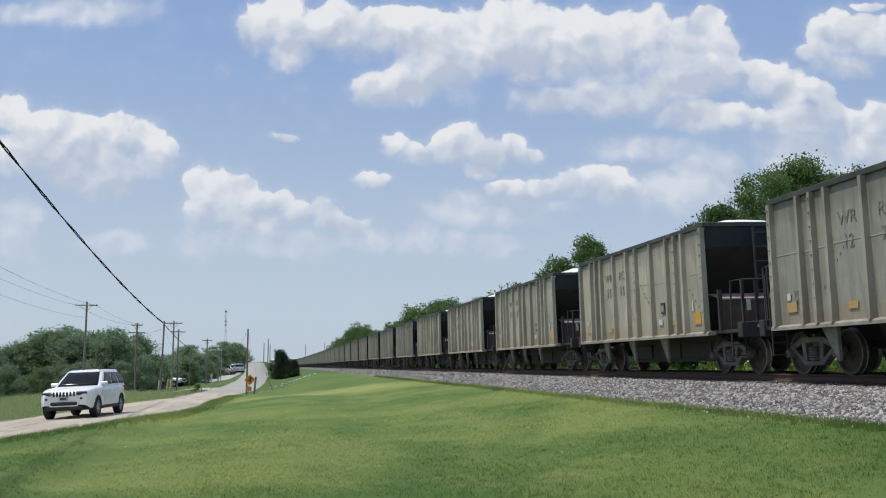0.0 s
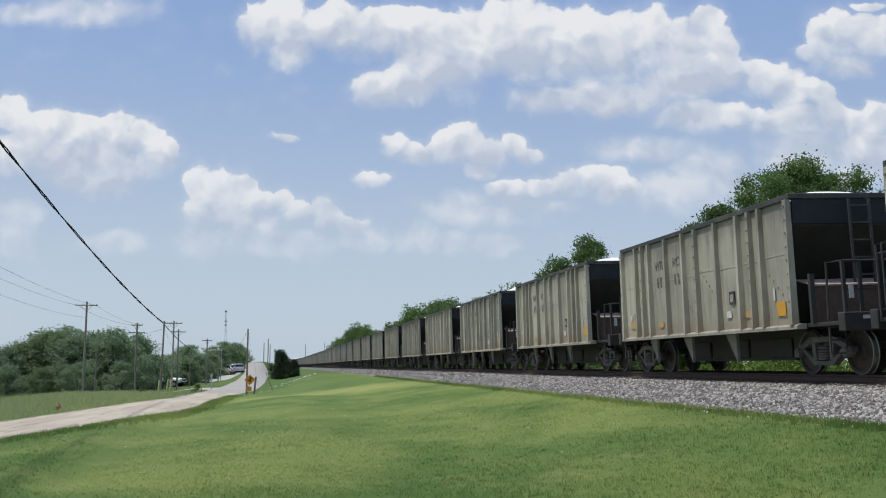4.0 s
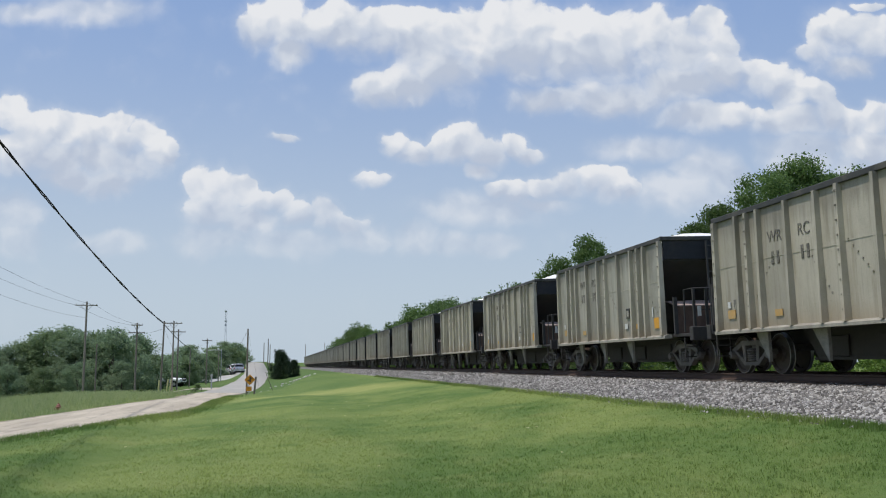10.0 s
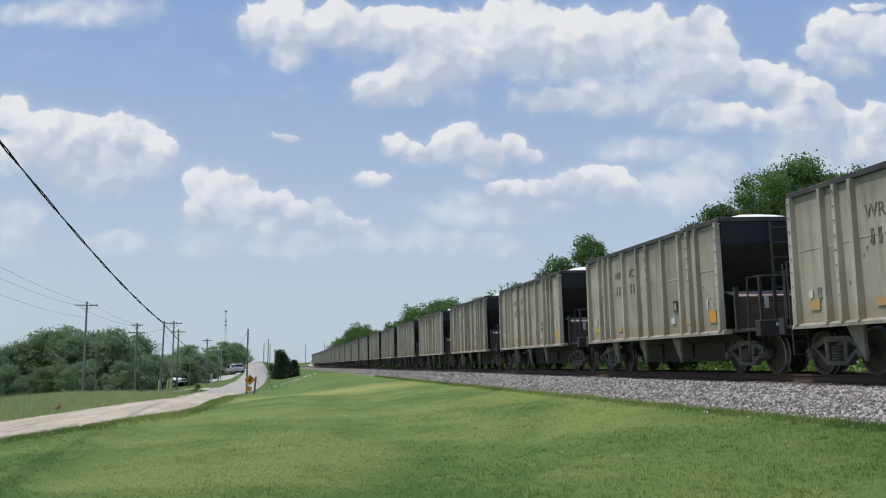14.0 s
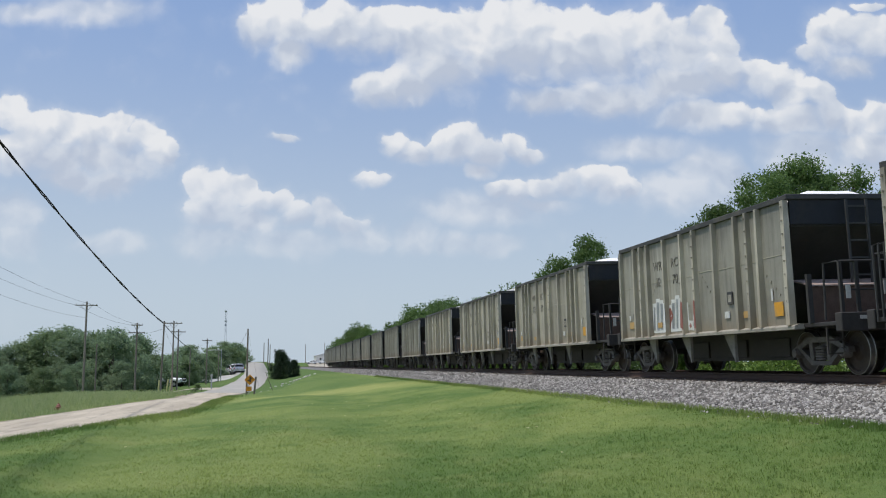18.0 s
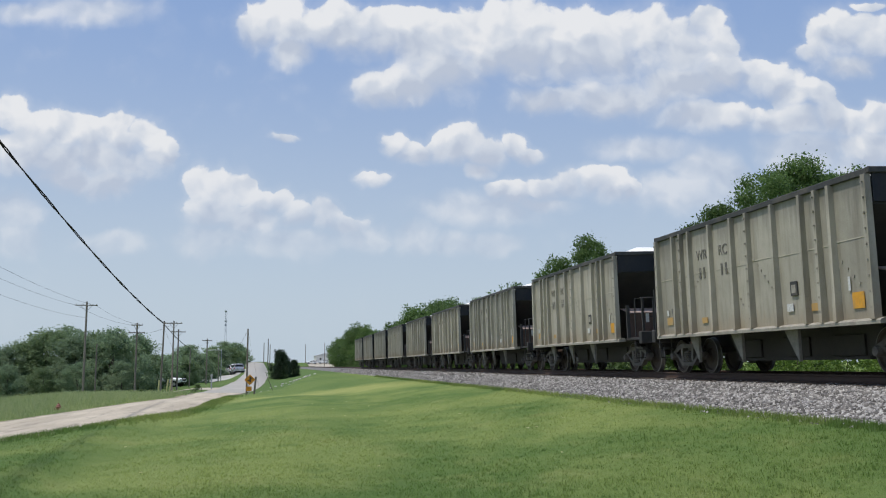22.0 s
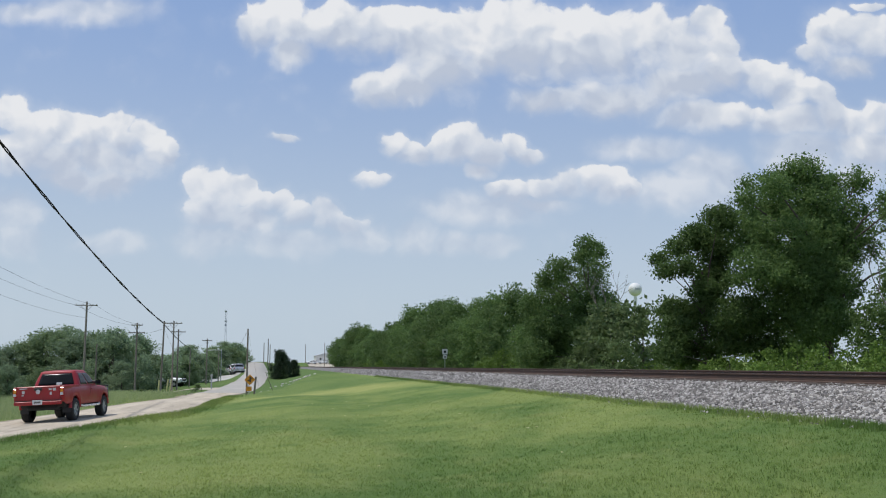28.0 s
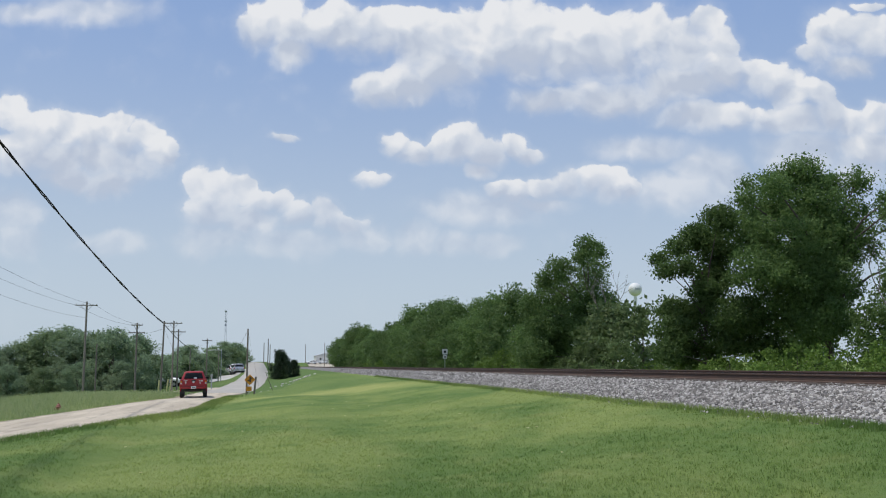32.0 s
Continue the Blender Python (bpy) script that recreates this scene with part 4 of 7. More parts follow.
    for y in (1.9, -0.2, -2.2):
        part("hopper_door", slab(-0.66, -0.61, -0.55, 0.55, 0.38, 0.80, 0.01), M["under"], car, at=pose(0, y, 0))
    for s in (-1,):
        for y in (3.42, 1.10, -1.35):
            bm = plate([(0.42, 0.96), (-0.12, 0.96), (-0.15, 0.30), (-0.10, 0.29)], -0.02, 0.02)
            box(bm, -0.05, 0.02, -0.17, -0.13, 0.29, 0.96)
            part("gusset_plate", bm, M["gusset"], car, "pale dusty triangular hopper gusset", at=pose(s * 1.30, y, 0))
    # trucks
    for y in (4.635, -4.635):
        truck = part("truck", slab(-0.95, 0.95, -0.19, 0.19, 0.50, 0.70, 0.04), M["truck"], car, "dusty cast-steel two-axle truck", at=pose(0, y, 0))
        for s in (-1, 1):
            part("side_frame", side_frame(), M["truck"], truck, at=pose(s * 0.99, 0, 0))
            if s < 0:
                part("spring", spring_group(), M["truck"], truck, at=pose(s * 0.99, 0, 0))
            for a in (-0.875, 0.875):
                wheel = part("wheel", lathe([(-0.067, 0.06), (-0.067, 0.14), (-0.02, 0.19), (-0.015, 0.36), (-0.06, 0.385), (-0.06, 0.44), (-0.055, 0.457), (0.04, 0.46), (0.05, 0.484), (0.07, 0.484), (0.075, 0.39), (0.02, 0.36), (0.02, 0.1), (0.02, 0.06)], 28), M["wheel"], truck,
                             at=pose(s * 0.755, a, 0.457, 0, 0, 0 if s < 0 else 180), smooth=False)
                wheel.data.materials.append(M["tread"])
                for f in wheel.data.polygons:
                    rr = math.hypot(f.center.y, f.center.z)
                    if rr > 0.415 and f.center.x < 0.052:
                        f.material_index = 1
                if s < 0:
                    part("bearing_cap", lathe([(-0.12, 0.02), (-0.12, 0.09), (-0.02, 0.115), (0.06, 0.115), (0.06, 0.02)], 14), M["truck"], truck, at=pose(s * 1.02, a, 0.457, 0, 0, 0 if s < 0 else 180))
    return car


KINDS = [build_hopper("paint_a", "faded beige open hopper car heaped with white stone"), build_hopper("paint_b", "dirty grey-beige hopper car heaped with white stone"),
         build_hopper("paint_c", "chalky tan open hopper car heaped with white stone")]
loads = [finish(mound(i), "load", M["load"]) for i in range(3)]
for me in loads:
    me.shade_smooth()
mark_left, mark_right = letters("WR", 0.36, 0.004, M["stencil"], "reporting_mark"), letters("RC", 0.36, 0.004, M["stencil"], "reporting_mark")
ROAD_NUMBERS = {1: ("12", "70"), 11: ("1", "79"), 19: ("1", "55"), 22: ("1", "01"), 27: ("14", "57"), 30: ("1", "70"), 31: ("12", "39"), 40: ("1", "25")}


def digit_bars(n):
    bm = bmesh.new()
    for i in range(n):
        box(bm, -0.004, 0.004, i * 0.22 - 0.045, i * 0.22 + 0.045, -0.14, 0.14)
    return finish(bm, "number_bars", M["stencil"])


bars_two = digit_bars(2)

# 45 cars: the last one's far end lies 578 m up the line at the start
CARS = []
for k in range(45):
    car = KINDS[k] if k < 3 else copy_thing(KINDS[(k * 5 + k // 4) % 3], Matrix())
    ld = new("load", loads[(k * 7 + k // 3) % 3])
    ld.parent = car
    tagged(ld, "heaped white crushed limestone load")
    if (k * 5) % 7 in (2, 5):
        ld.location.z = -0.16
    y_a, y_b = (post_y(0.22) + post_y(0.3425)) / 2, (post_y(0.3425) + post_y(0.460)) / 2
    for me, y in ((mark_left, y_a), (mark_right, y_b)):
        o = new("reporting_mark", me)
        o.parent, o.matrix_basis = car, pose(-SIDE - 0.024, y, 2.95)
    if k in ROAD_NUMBERS:
        for text, y in zip(ROAD_NUMBERS[k], (y_a, y_b)):
            o = new("road_number", letters(text, 0.36, 0.004, M["stencil"], "road_number"))
            o.parent, o.matrix_basis = car, pose(-SIDE - 0.024, y, 2.50)
    else:
        for y in (y_a - 0.1, y_b - 0.12):
            o = new("road_number", bars_two)
            o.parent, o.matrix_basis = car, pose(-SIDE - 0.024, y, 2.50)
    CARS.append(car)


def graffiti(car):
    """Sprayed patch: white outline cloud, red-brown and grey strokes."""
    def strokes(name, rows, mat, out, label):
        bm = bmesh.new()
        for pts, w in rows:
            for (y0, z0), (y1, z1) in zip(pts, pts[1:]):
                d = Vector((0, y1 - y0, z1 - z0))
                n = Vector((0, -d.z, d.y)).normalized() * w
                q = [Vector((0, y0, z0)) + n, Vector((0, y0, z0)) - n, Vector((0, y1, z1)) - n, Vector((0, y1, z1)) + n]
                f = [bm.verts.new(p) for p in q]
                bm.faces.new(f)
                g = [bm.verts.new(p + Vector((0.006, 0, 0))) for p in q]
                bm.faces.new(g[::-1])
        part(name, bm, mat, car, label, at=pose(-SIDE - out, 0, 0))
    r = random.Random(8)
    cloud_rows, red, grey = [], [], []
    for i in range(11):
        y = post_y(0.235) - 0.05 - i * 0.26
        top = 1.95 + 0.12 * math.sin(i * 1.3) - (0.5 if i > 8 else 0)
        cloud_rows.append(([(y, 1.12), (y - 0.03, top)], 0.14))
        (red if i in (3, 4, 7, 8, 9) else grey).append(([(y + 0.06, 1.2), (y - 0.02, top - 0.1)], 0.075 if i % 3 else 0.05))
        if i in (4, 7):
            red.append(([(y - 0.02, top - 0.1), (y - 0.2, top - 0.3), (y - 0.02, top - 0.45)], 0.05))
    strokes("spray_on_posts", [([(post_y(k), 1.12), (post_y(k), 1.9)], 0.05) for k in (0.3425,)], M["spray_white"], 0.158, "white spray over a post")
    strokes("spray_on_posts", [([(post_y(k), 1.15), (post_y(k), 1.85)], 0.045) for k in (0.460, 0.539)], M["spray"], 0.158, "red-brown spray over a post")
    strokes("spray_ground", cloud_rows, M["spray_white"], 0.02, "white sprayed ground of graffiti")
    strokes("spray_strokes", red, M["spray"], 0.027, "red-brown sprayed strokes")
    strokes("spray_shading", grey, M["galv"], 0.026, "grey sprayed strokes")


graffiti(CARS[30])
CARS[30]["label"] = "beige hopper car with red and white graffiti"


# ---- loose surfaces: stones, grass ----
rng = np.random.default_rng(11)


def bulk_mesh(name, verts, faces_per, mat, smooth_faces=False):
    """verts: (n, k, 3) pieces; faces_per: index triples or quads within one piece."""
    n, k, _ = verts.shape
    f = np.array(faces_per, dtype=np.int32)
    m = f.shape[1]
    idx = (f[None] + (np.arange(n, dtype=np.int32) * k)[:, None, None]).reshape(-1)
    me = bpy.data.meshes.new(name)
    me.vertices.add(n * k)
    me.vertices.foreach_set("co", verts.reshape(-1).astype(np.float32))
    me.loops.add(len(idx))
    me.loops.foreach_set("vertex_index", idx)
    me.polygons.add(len(idx) // m)
    me.polygons.foreach_set("loop_start", np.arange(0, len(idx), m, dtype=np.int32))
    me.update(calc_edges=True)
    me.materials.append(mat)
    return me


OCTA_V = np.array([(1, 0, 0), (-1, 0, 0), (0, 1, 0), (0, -1, 0), (0, 0, 1), (0, 0, -1)], dtype=float)
OCTA_F = [(0, 2, 4), (2, 1, 4), (1, 3, 4), (3, 0, 4), (2, 0, 5), (1, 2, 5), (3, 1, 5), (0, 3, 5)]


def bed_z(l):
    for (a, p), (b, q) in zip(BED, BED[1:]):
        if l <= b:
            return p + (q - p) * (l - a) / (b - a)
    return BED[-1][1]


def spins(n):
    """n random rotation matrices."""
    q = rng.normal(size=(n, 4))
    q /= np.linalg.norm(q, axis=1, keepdims=True)
    w, x, y, z = q.T
    return np.stack([np.stack([1 - 2 * (y * y + z * z), 2 * (x * y - z * w), 2 * (x * z + y * w)], -1),
                     np.stack([2 * (x * y + z * w), 1 - 2 * (x * x + z * z), 2 * (y * z - x * w)], -1),
                     np.stack([2 * (x * z - y * w), 2 * (y * z + x * w), 1 - 2 * (x * x + y * y)], -1)], 1)


def stones(n, s0, s1, l0, l1, small, large, stray=0.0):
    s = s0 * (s1 / s0) ** rng.random(n)
    l = l0 + (l1 - l0) * rng.random(n) - stray * rng.random(n) ** 4
    p = np.stack([TRACK_X + l, s, [max(bed_z(a), ground_z(TRACK_X + a, b) - 0.01 if a < -3.4 else -9) for a, b in zip(l, s)]], -1)
    size = small + (large - small) * rng.random((n, 1, 1)) ** 2
    shape = OCTA_V[None] * (0.55 + 0.75 * rng.random((n, 6, 1))) * size
    v = np.einsum("nij,nkj->nki", spins(n), shape) + p[:, None]
    return v


pieces = np.concatenate([stones(52000, 9.0, 45.0, -3.65, -0.85, 0.020, 0.056, 0.35), stones(7000, 45.0, 150.0, -3.65, -0.85, 0.04, 0.09, 0.2), stones(2500, 9.0, 45.0, -0.6, 0.6, 0.022, 0.05)])
tagged(new("ballast_stones", bulk_mesh("ballast_stones", pieces, OCTA_F, M["stone"])), "loose angular grey and pinkish ballast stones", "gravel", kind="stuff")


def tufts(x, y, n_blades, height, lean, width):
    """Grass tufts at the given places; each blade is one bent sliver."""
    n = len(x)
    z = np.array([ground_z(a, b) for a, b in zip(x, y)])
    base = np.repeat(np.stack([x, y, z], -1), n_blades, 0)
    m = n * n_blades
    base[:, :2] += rng.normal(size=(m, 2)) * 0.03 * (1 + 10 * width)
    az = rng.random(m) * 2 * np.pi
    h = np.repeat(height * np.ones(n), n_blades) * (0.55 + 0.9 * rng.random(m))
    out = np.stack([np.cos(az), np.sin(az), np.zeros(m)], -1)
    side = np.stack([-np.sin(az), np.cos(az), np.zeros(m)], -1) * width
    tip = base + out * (h * lean * rng.random(m))[:, None] + np.array([0, 0, 1.0]) * h[:, None]
    base[:, 2] -= 0.01
    return np.stack([base - side, base + side, tip], 1)


def field_places(n, r0, r1, a0, a1):
    r = r0 * (r1 / r0) ** rng.random(n)
    a = np.radians(a0 + (a1 - a0) * rng.random(n))
    x, y = r * np.sin(a), r * np.cos(a)
    roads = np.array([road_smooth(b) for b in y])
    keep = (x < TRACK_X - 3.55) & (x > roads[:, 0] + roads[:, 1] + 0.05)
    return x[keep], y[keep]


fx, fy = field_places(48000, 9.5, 42.0, -20, 40)
dist = np.hypot(fx, fy)
clump = np.array([0.5 + 0.9 * noise.noise((a * 0.5, b * 0.3, 1.0)) for a, b in zip(fx, fy)])
blades = tufts(fx, fy, 4, np.clip(0.022 + 0.02 * clump, 0.012, 0.05) * np.clip((46.0 - dist) / 20.0, 0.15, 1.0), 1.8, 0.006)
tagged(new("field_grass", bulk_mesh("field_grass", blades, [(0, 1, 2)], M["grass"])), "short mown green grass of the field", "grass", kind="stuff")
# rank grass along the ballast toe and the near road edge
ty = 11 + 70 * rng.random(5000) ** 1.4
tx = TRACK_X - 3.72 - np.abs(rng.normal(size=5000)) * 0.16
b_toe = tufts(tx, ty, 4, 0.10, 0.8, 0.006)
ey = 24 + 46 * rng.random(5000)
er = np.array([road_smooth(b) for b in ey])
ex = er[:, 0] + er[:, 1] + 0.05 + np.abs(rng.normal(size=5000)) * 0.5
tagged(new("edge_grass", bulk_mesh("edge_grass", np.concatenate([b_toe, tufts(ex, ey, 4, 0.11, 0.8, 0.007)]), [(0, 1, 2)], M["grass"])), "ragged longer grass at the ballast and road edges", "grass", kind="stuff")
# tall verge beyond the road
vy = 26 + 70 * rng.random(20000)
vr = np.array([road_smooth(b) for b in vy])
vx = vr[:, 0] - vr[:, 1] - 0.35 - 9.5 * rng.random(20000) ** 0.8
vh = 0.10 + 0.28 * np.clip((vr[:, 0] - vr[:, 1] - vx) / 3.0, 0, 1)
keep = (vy < 82) | (vx < -13)
tagged(new("verge_grass", bulk_mesh("verge_grass", tufts(vx[keep], vy[keep], 4, vh[keep], 0.7, 0.012), [(0, 1, 2)], M["tall_grass"])), "tall seeding grass on the road verge", "grass", kind="stuff")


# ---- small pale flowers in the mown field ----
def flower(x, y, r):
    f = thing("wildflower", "small pale yellow wildflower in mown grass", "flower", "wildflowers in the field", pose(x, y, ground_z(x, y)))
    part("stem", bar([(0, 0, -0.02), (0.004, 0, 0.05)], 0.003, 5), M["grass"], f)
    bm = bmesh.new()
    c = bm.verts.new((0.004, 0, 0.058))
    ring = [bm.verts.new((0.004 + r * (1.0 if i % 2 else 0.6) * math.cos(i * math.pi / 6), r * (1.0 if i % 2 else 0.6) * math.sin(i * math.pi / 6), 0.062 + 0.012 * (i % 2))) for i in range(12)]
    for i in range(12):
        bm.faces.new((c, ring[i], ring[(i + 1) % 12]))
    part("petals", bm, M["petal"], f)
    return f


FLOWERS = [(5.2, 19.6), (5.36, 19.5), (6.12, 20.1), (-2.35, 17.9), (1.75, 16.6), (3.6, 24.0), (3.72, 24.3), (2.15, 30.6), (2.6, 31.0), (5.0, 26.2), (5.9, 33.5),
           (0.2, 26.5), (-0.9, 26.9), (1.4, 38.0), (2.9, 40.5), (4.6, 15.2), (-1.6, 33.0), (4.1, 45.0), (3.1, 27.5), (4.4, 28.6), (4.9, 29.4), (6.6, 24.6), (2.0, 34.5), (-0.4, 36.0), (3.4, 35.8), (5.5, 37.2), (1.0, 21.5), (-3.6, 24.5), (0.6, 44.0), (6.4, 41.0)]
for x, y in FLOWERS:
    flower(x, y, random.uniform(0.024, 0.040))


# ---- trees ----
LEAF_F = [(0, 1, 2, 3)]


def leaf_cloud(centres, radii, count, size, flat=0.85, gap=-0.12, gap_scale=0.75, bunch=28, bunch_r=0.30):
    """Leaves as bent quads, bunched in sprays on and in the lobes round the centres."""
    centres, radii = np.array(centres, float), np.array(radii, float)
    n = max(8, count // bunch)
    w = radii ** 2
    pick = rng.choice(len(centres), n, p=w / w.sum())
    d = rng.normal(size=(n, 3))
    d /= np.linalg.norm(d, axis=1, keepdims=True)
    d[:, 2] *= flat
    u = rng.random(n)
    reach = np.where(u < 0.30, 0.2 + 0.5 * rng.random(n), np.where(u < 0.94, 0.72 + 0.30 * rng.random(n), 1.03 + 0.17 * rng.random(n)))
    p = centres[pick] + d * (radii[pick] * reach)[:, None]
    keep = np.array([noise.noise(Vector(q) * gap_scale) > gap for q in p])
    p, reach = p[keep], reach[keep]
    per = np.where(reach > 1.02, bunch * 0.6, bunch).astype(int)
    spread = bunch_r * (0.7 + 0.6 * rng.random(len(p))) * np.where(reach > 1.02, 0.7, 1.0)
    q = np.repeat(p, per, 0)
    m = len(q)
    q = q + rng.normal(size=(m, 3)) * np.repeat(spread, per)[:, None] * np.array([0.62, 0.62, 0.40])
    s = size * (0.6 + 0.8 * rng.random((m, 1, 1)))
    quad = np.array([(-0.5, 0, 0), (0, -0.30, 0.06), (0.5, 0, 0.0), (0, 0.30, 0.06)])[None] * s
    return np.einsum("nij,nkj->nki", spins(m), quad) + q[:, None]


def crown_lobes(h0, h1, spread, n, seed, lean=(0, 0), top=0.5, puff=(0.13, 0.36)):
    """Centres and sizes of the lobes of a crown between the heights h0 and h1."""
    r = random.Random(seed)
    cs, rs = [], []
    for i in range(n):
        k = (i + 0.5) / n
        z = h0 + (h1 - h0) * k
        wide = spread * math.sin(math.pi * (0.18 + 0.76 * k ** 0.9)) * (1 - 0.25 * k * top)
        a = i * 2.4 + r.uniform(-0.5, 0.5)
        q = wide * r.uniform(0.30, 1.12)
        cs.append((q * math.cos(a) + lean[0] * k, q * math.sin(a) + lean[1] * k, z))
        rs.append(spread * r.uniform(*puff))
    return cs, rs


def build_tree(name, label, height, spread, leaves, size, mat, seed, first=0.22, lobes=26, group="", trunk=0.16, lean=(0, 0), puff=(0.13, 0.36), gap=-0.12, bunch_r=0.30, form=None):
    """A tree with tapered trunk, limbs and a crown of leaf sprays; form: its lobes (across, up, radius), else a rounded crown."""
    t = thing(name, label, "tree", group)
    r = random.Random(seed)
    if form:
        cs = [(a, r.uniform(-1, 1) * max(0.3, spread - q * 0.6), z) for a, z, q in form]
        rs = [q for _, _, q in form]
    else:
        cs, rs = crown_lobes(height * first, height * 0.93, spread, lobes, seed, lean, 0.5, puff)
    pts = [(0, 0, -1.2), (0.05, 0.02, height * 0.2), (lean[0] * 0.3 + r.uniform(-0.2, 0.2), lean[1] * 0.3, height * 0.45), (lean[0] * 0.6, lean[1] * 0.6 + r.uniform(-0.2, 0.2), height * 0.75)]
    part("trunk", bar(pts, trunk, 9, trunk * 0.3), M["bark"], t)
    for c in (cs if form else cs[::max(1, lobes // 6)]):
        z0 = min(c[2] * 0.7, height * 0.6)
        mid = (c[0] * 0.45, c[1] * 0.45, z0 + (c[2] - z0) * 0.4)
        part("limb", bar([(0.03, 0.02, z0 * 0.8), mid, c], trunk * 0.38, 6, trunk * 0.08), M["bark"], t)
    me = bulk_mesh("crown", leaf_cloud(cs, rs, leaves, size, 0.85, gap, bunch_r=bunch_r), LEAF_F, mat)
    o = new("crown", me)
    o.parent = t
    return t


def plant(proto, x, y, scale, turn, dz=-0.1, wide=None, used=set()):
    m = pose(x, y, ground_z(x, y) + dz, 0, 0, turn) @ Matrix.Diagonal((wide or scale, wide or scale, scale, 1))
    if proto.name in used:
        return copy_thing(proto, m @ Matrix.Diagonal((*proto.scale, 1)).inverted())
    used.add(proto.name)
    proto.matrix_basis = m
    return proto


ROWG = "trees along the far side of the track"
# crowns as lobes: (across, up, radius) in metres
OAK_FORM = [
    (-0.67, 9.32, 0.81), (-1.52, 8.76, 0.95), (0.21, 9.04, 0.68), (1.09, 8.76, 0.79), (2.13, 8.9, 0.68), (-2.61, 8.97, 0.41),
    (-2.85, 8.13, 0.61), (-3.48, 7.85, 0.43), (-2.13, 7.36, 1.22), (-0.48, 7.5, 1.49), (1.3, 7.36, 1.35), (2.67, 7.36, 0.95),
    (-3.28, 6.12, 1.22), (-1.66, 5.7, 1.49), (-0.02, 5.7, 1.49), (1.63, 5.98, 1.08), (-3.61, 4.47, 1.15), (-2.0, 4.06, 1.49),
    (-0.23, 4.2, 1.35), (1.25, 3.93, 0.95), (-2.61, 2.57, 1.29), (-0.99, 2.43, 1.35), (0.64, 2.57, 1.08), (3.42, 8.48, 0.81),
    (4.17, 7.22, 1.22), (3.91, 5.29, 1.22)]
ASH_FORM = [
    (-0.15, 8.98, 0.8), (0.94, 8.81, 0.67), (-0.7, 8.13, 0.63), (0.45, 7.28, 1.3), (-2.29, 7.17, 1.05), (-3.25, 6.33, 0.71),
    (-1.89, 5.59, 1.57), (0.2, 5.28, 1.57), (-3.79, 4.75, 1.15), (1.13, 4.96, 0.75), (-1.09, 3.29, 1.88), (-3.19, 3.08, 1.47),
    (0.99, 2.88, 1.26), (-2.17, 1.42, 1.47), (-0.09, 1.22, 1.26), (-4.04, 1.22, 1.26)]
LEAN_FORM = [
    (0.47, 6.89, 0.69), (-0.1, 6.4, 0.62), (-0.95, 5.78, 0.58), (-1.51, 5.43, 0.36), (-1.84, 4.6, 0.36), (-0.98, 4.8, 0.49),
    (0.85, 5.85, 0.96), (0.66, 4.39, 0.82), (-0.05, 3.7, 0.69), (-1.18, 2.87, 0.75), (-1.48, 1.92, 0.82), (-0.23, 2.46, 1.03),
    (1.14, 2.6, 1.17), (-1.92, 0.96, 0.62), (-0.54, 1.24, 0.96), (0.96, 1.24, 1.1), (2.59, 0.96, 0.96)]
oak = build_tree("tree", "broad dark green roadside oak with gappy edges", 9.6, 2.6, 120000, 0.125, M["leaf"], 5, group=ROWG, trunk=0.22, gap=-0.45, bunch_r=0.34, form=OAK_FORM)
elm = build_tree("tree", "dark green leaning tree with drooping leafy limbs", 6.2, 2.0, 76000, 0.12, M["leaf"], 14, group=ROWG, trunk=0.12, gap=-0.42, bunch_r=0.28, form=LEAN_FORM)
ash = build_tree("tree", "tall dark green tree with an uneven top", 9.2, 2.4, 64000, 0.145, M["leaf_mid"], 8, group=ROWG, trunk=0.16, gap=-0.42, bunch_r=0.34, form=ASH_FORM)
hack_a = build_tree("tree", "mid green leafy thicket tree", 8.0, 3.5, 17000, 0.21, M["leaf"], 21, 0.06, 30, ROWG, gap=-0.4, bunch_r=0.42)
hack_b = build_tree("tree", "mid green rounded thicket tree", 7.4, 3.7, 17000, 0.21, M["leaf_mid"], 34, 0.05, 30, ROWG, gap=-0.4, bunch_r=0.42)
shrub_a = build_tree("shrub", "low yellow-green shrub overgrown with vines", 2.4, 1.9, 4200, 0.16, M["leaf_pale"], 51, 0.02, 18, "shrubs along the track", 0.05)
shrub_b = build_tree("shrub", "dusty olive scrub bush", 2.8, 2.0, 4200, 0.17, M["leaf_scrub"], 57, 0.02, 18, "shrubs along the track", 0.05)
# The far crowns take the leaf colours with haze mixed in.
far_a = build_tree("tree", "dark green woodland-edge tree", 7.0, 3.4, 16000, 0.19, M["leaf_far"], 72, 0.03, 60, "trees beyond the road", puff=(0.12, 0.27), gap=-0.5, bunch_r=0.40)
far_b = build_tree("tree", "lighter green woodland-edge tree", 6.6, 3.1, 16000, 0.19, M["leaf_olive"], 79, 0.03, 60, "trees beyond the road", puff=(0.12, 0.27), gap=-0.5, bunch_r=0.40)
cedar = build_tree("cedar_bush", "dense dark cedar bush on the embankment", 4.2, 2.1, 22000, 0.16, M["leaf_blue"], 91, 0.04, 60, "", 0.10, puff=(0.16, 0.34), gap=-0.6, bunch_r=0.30)

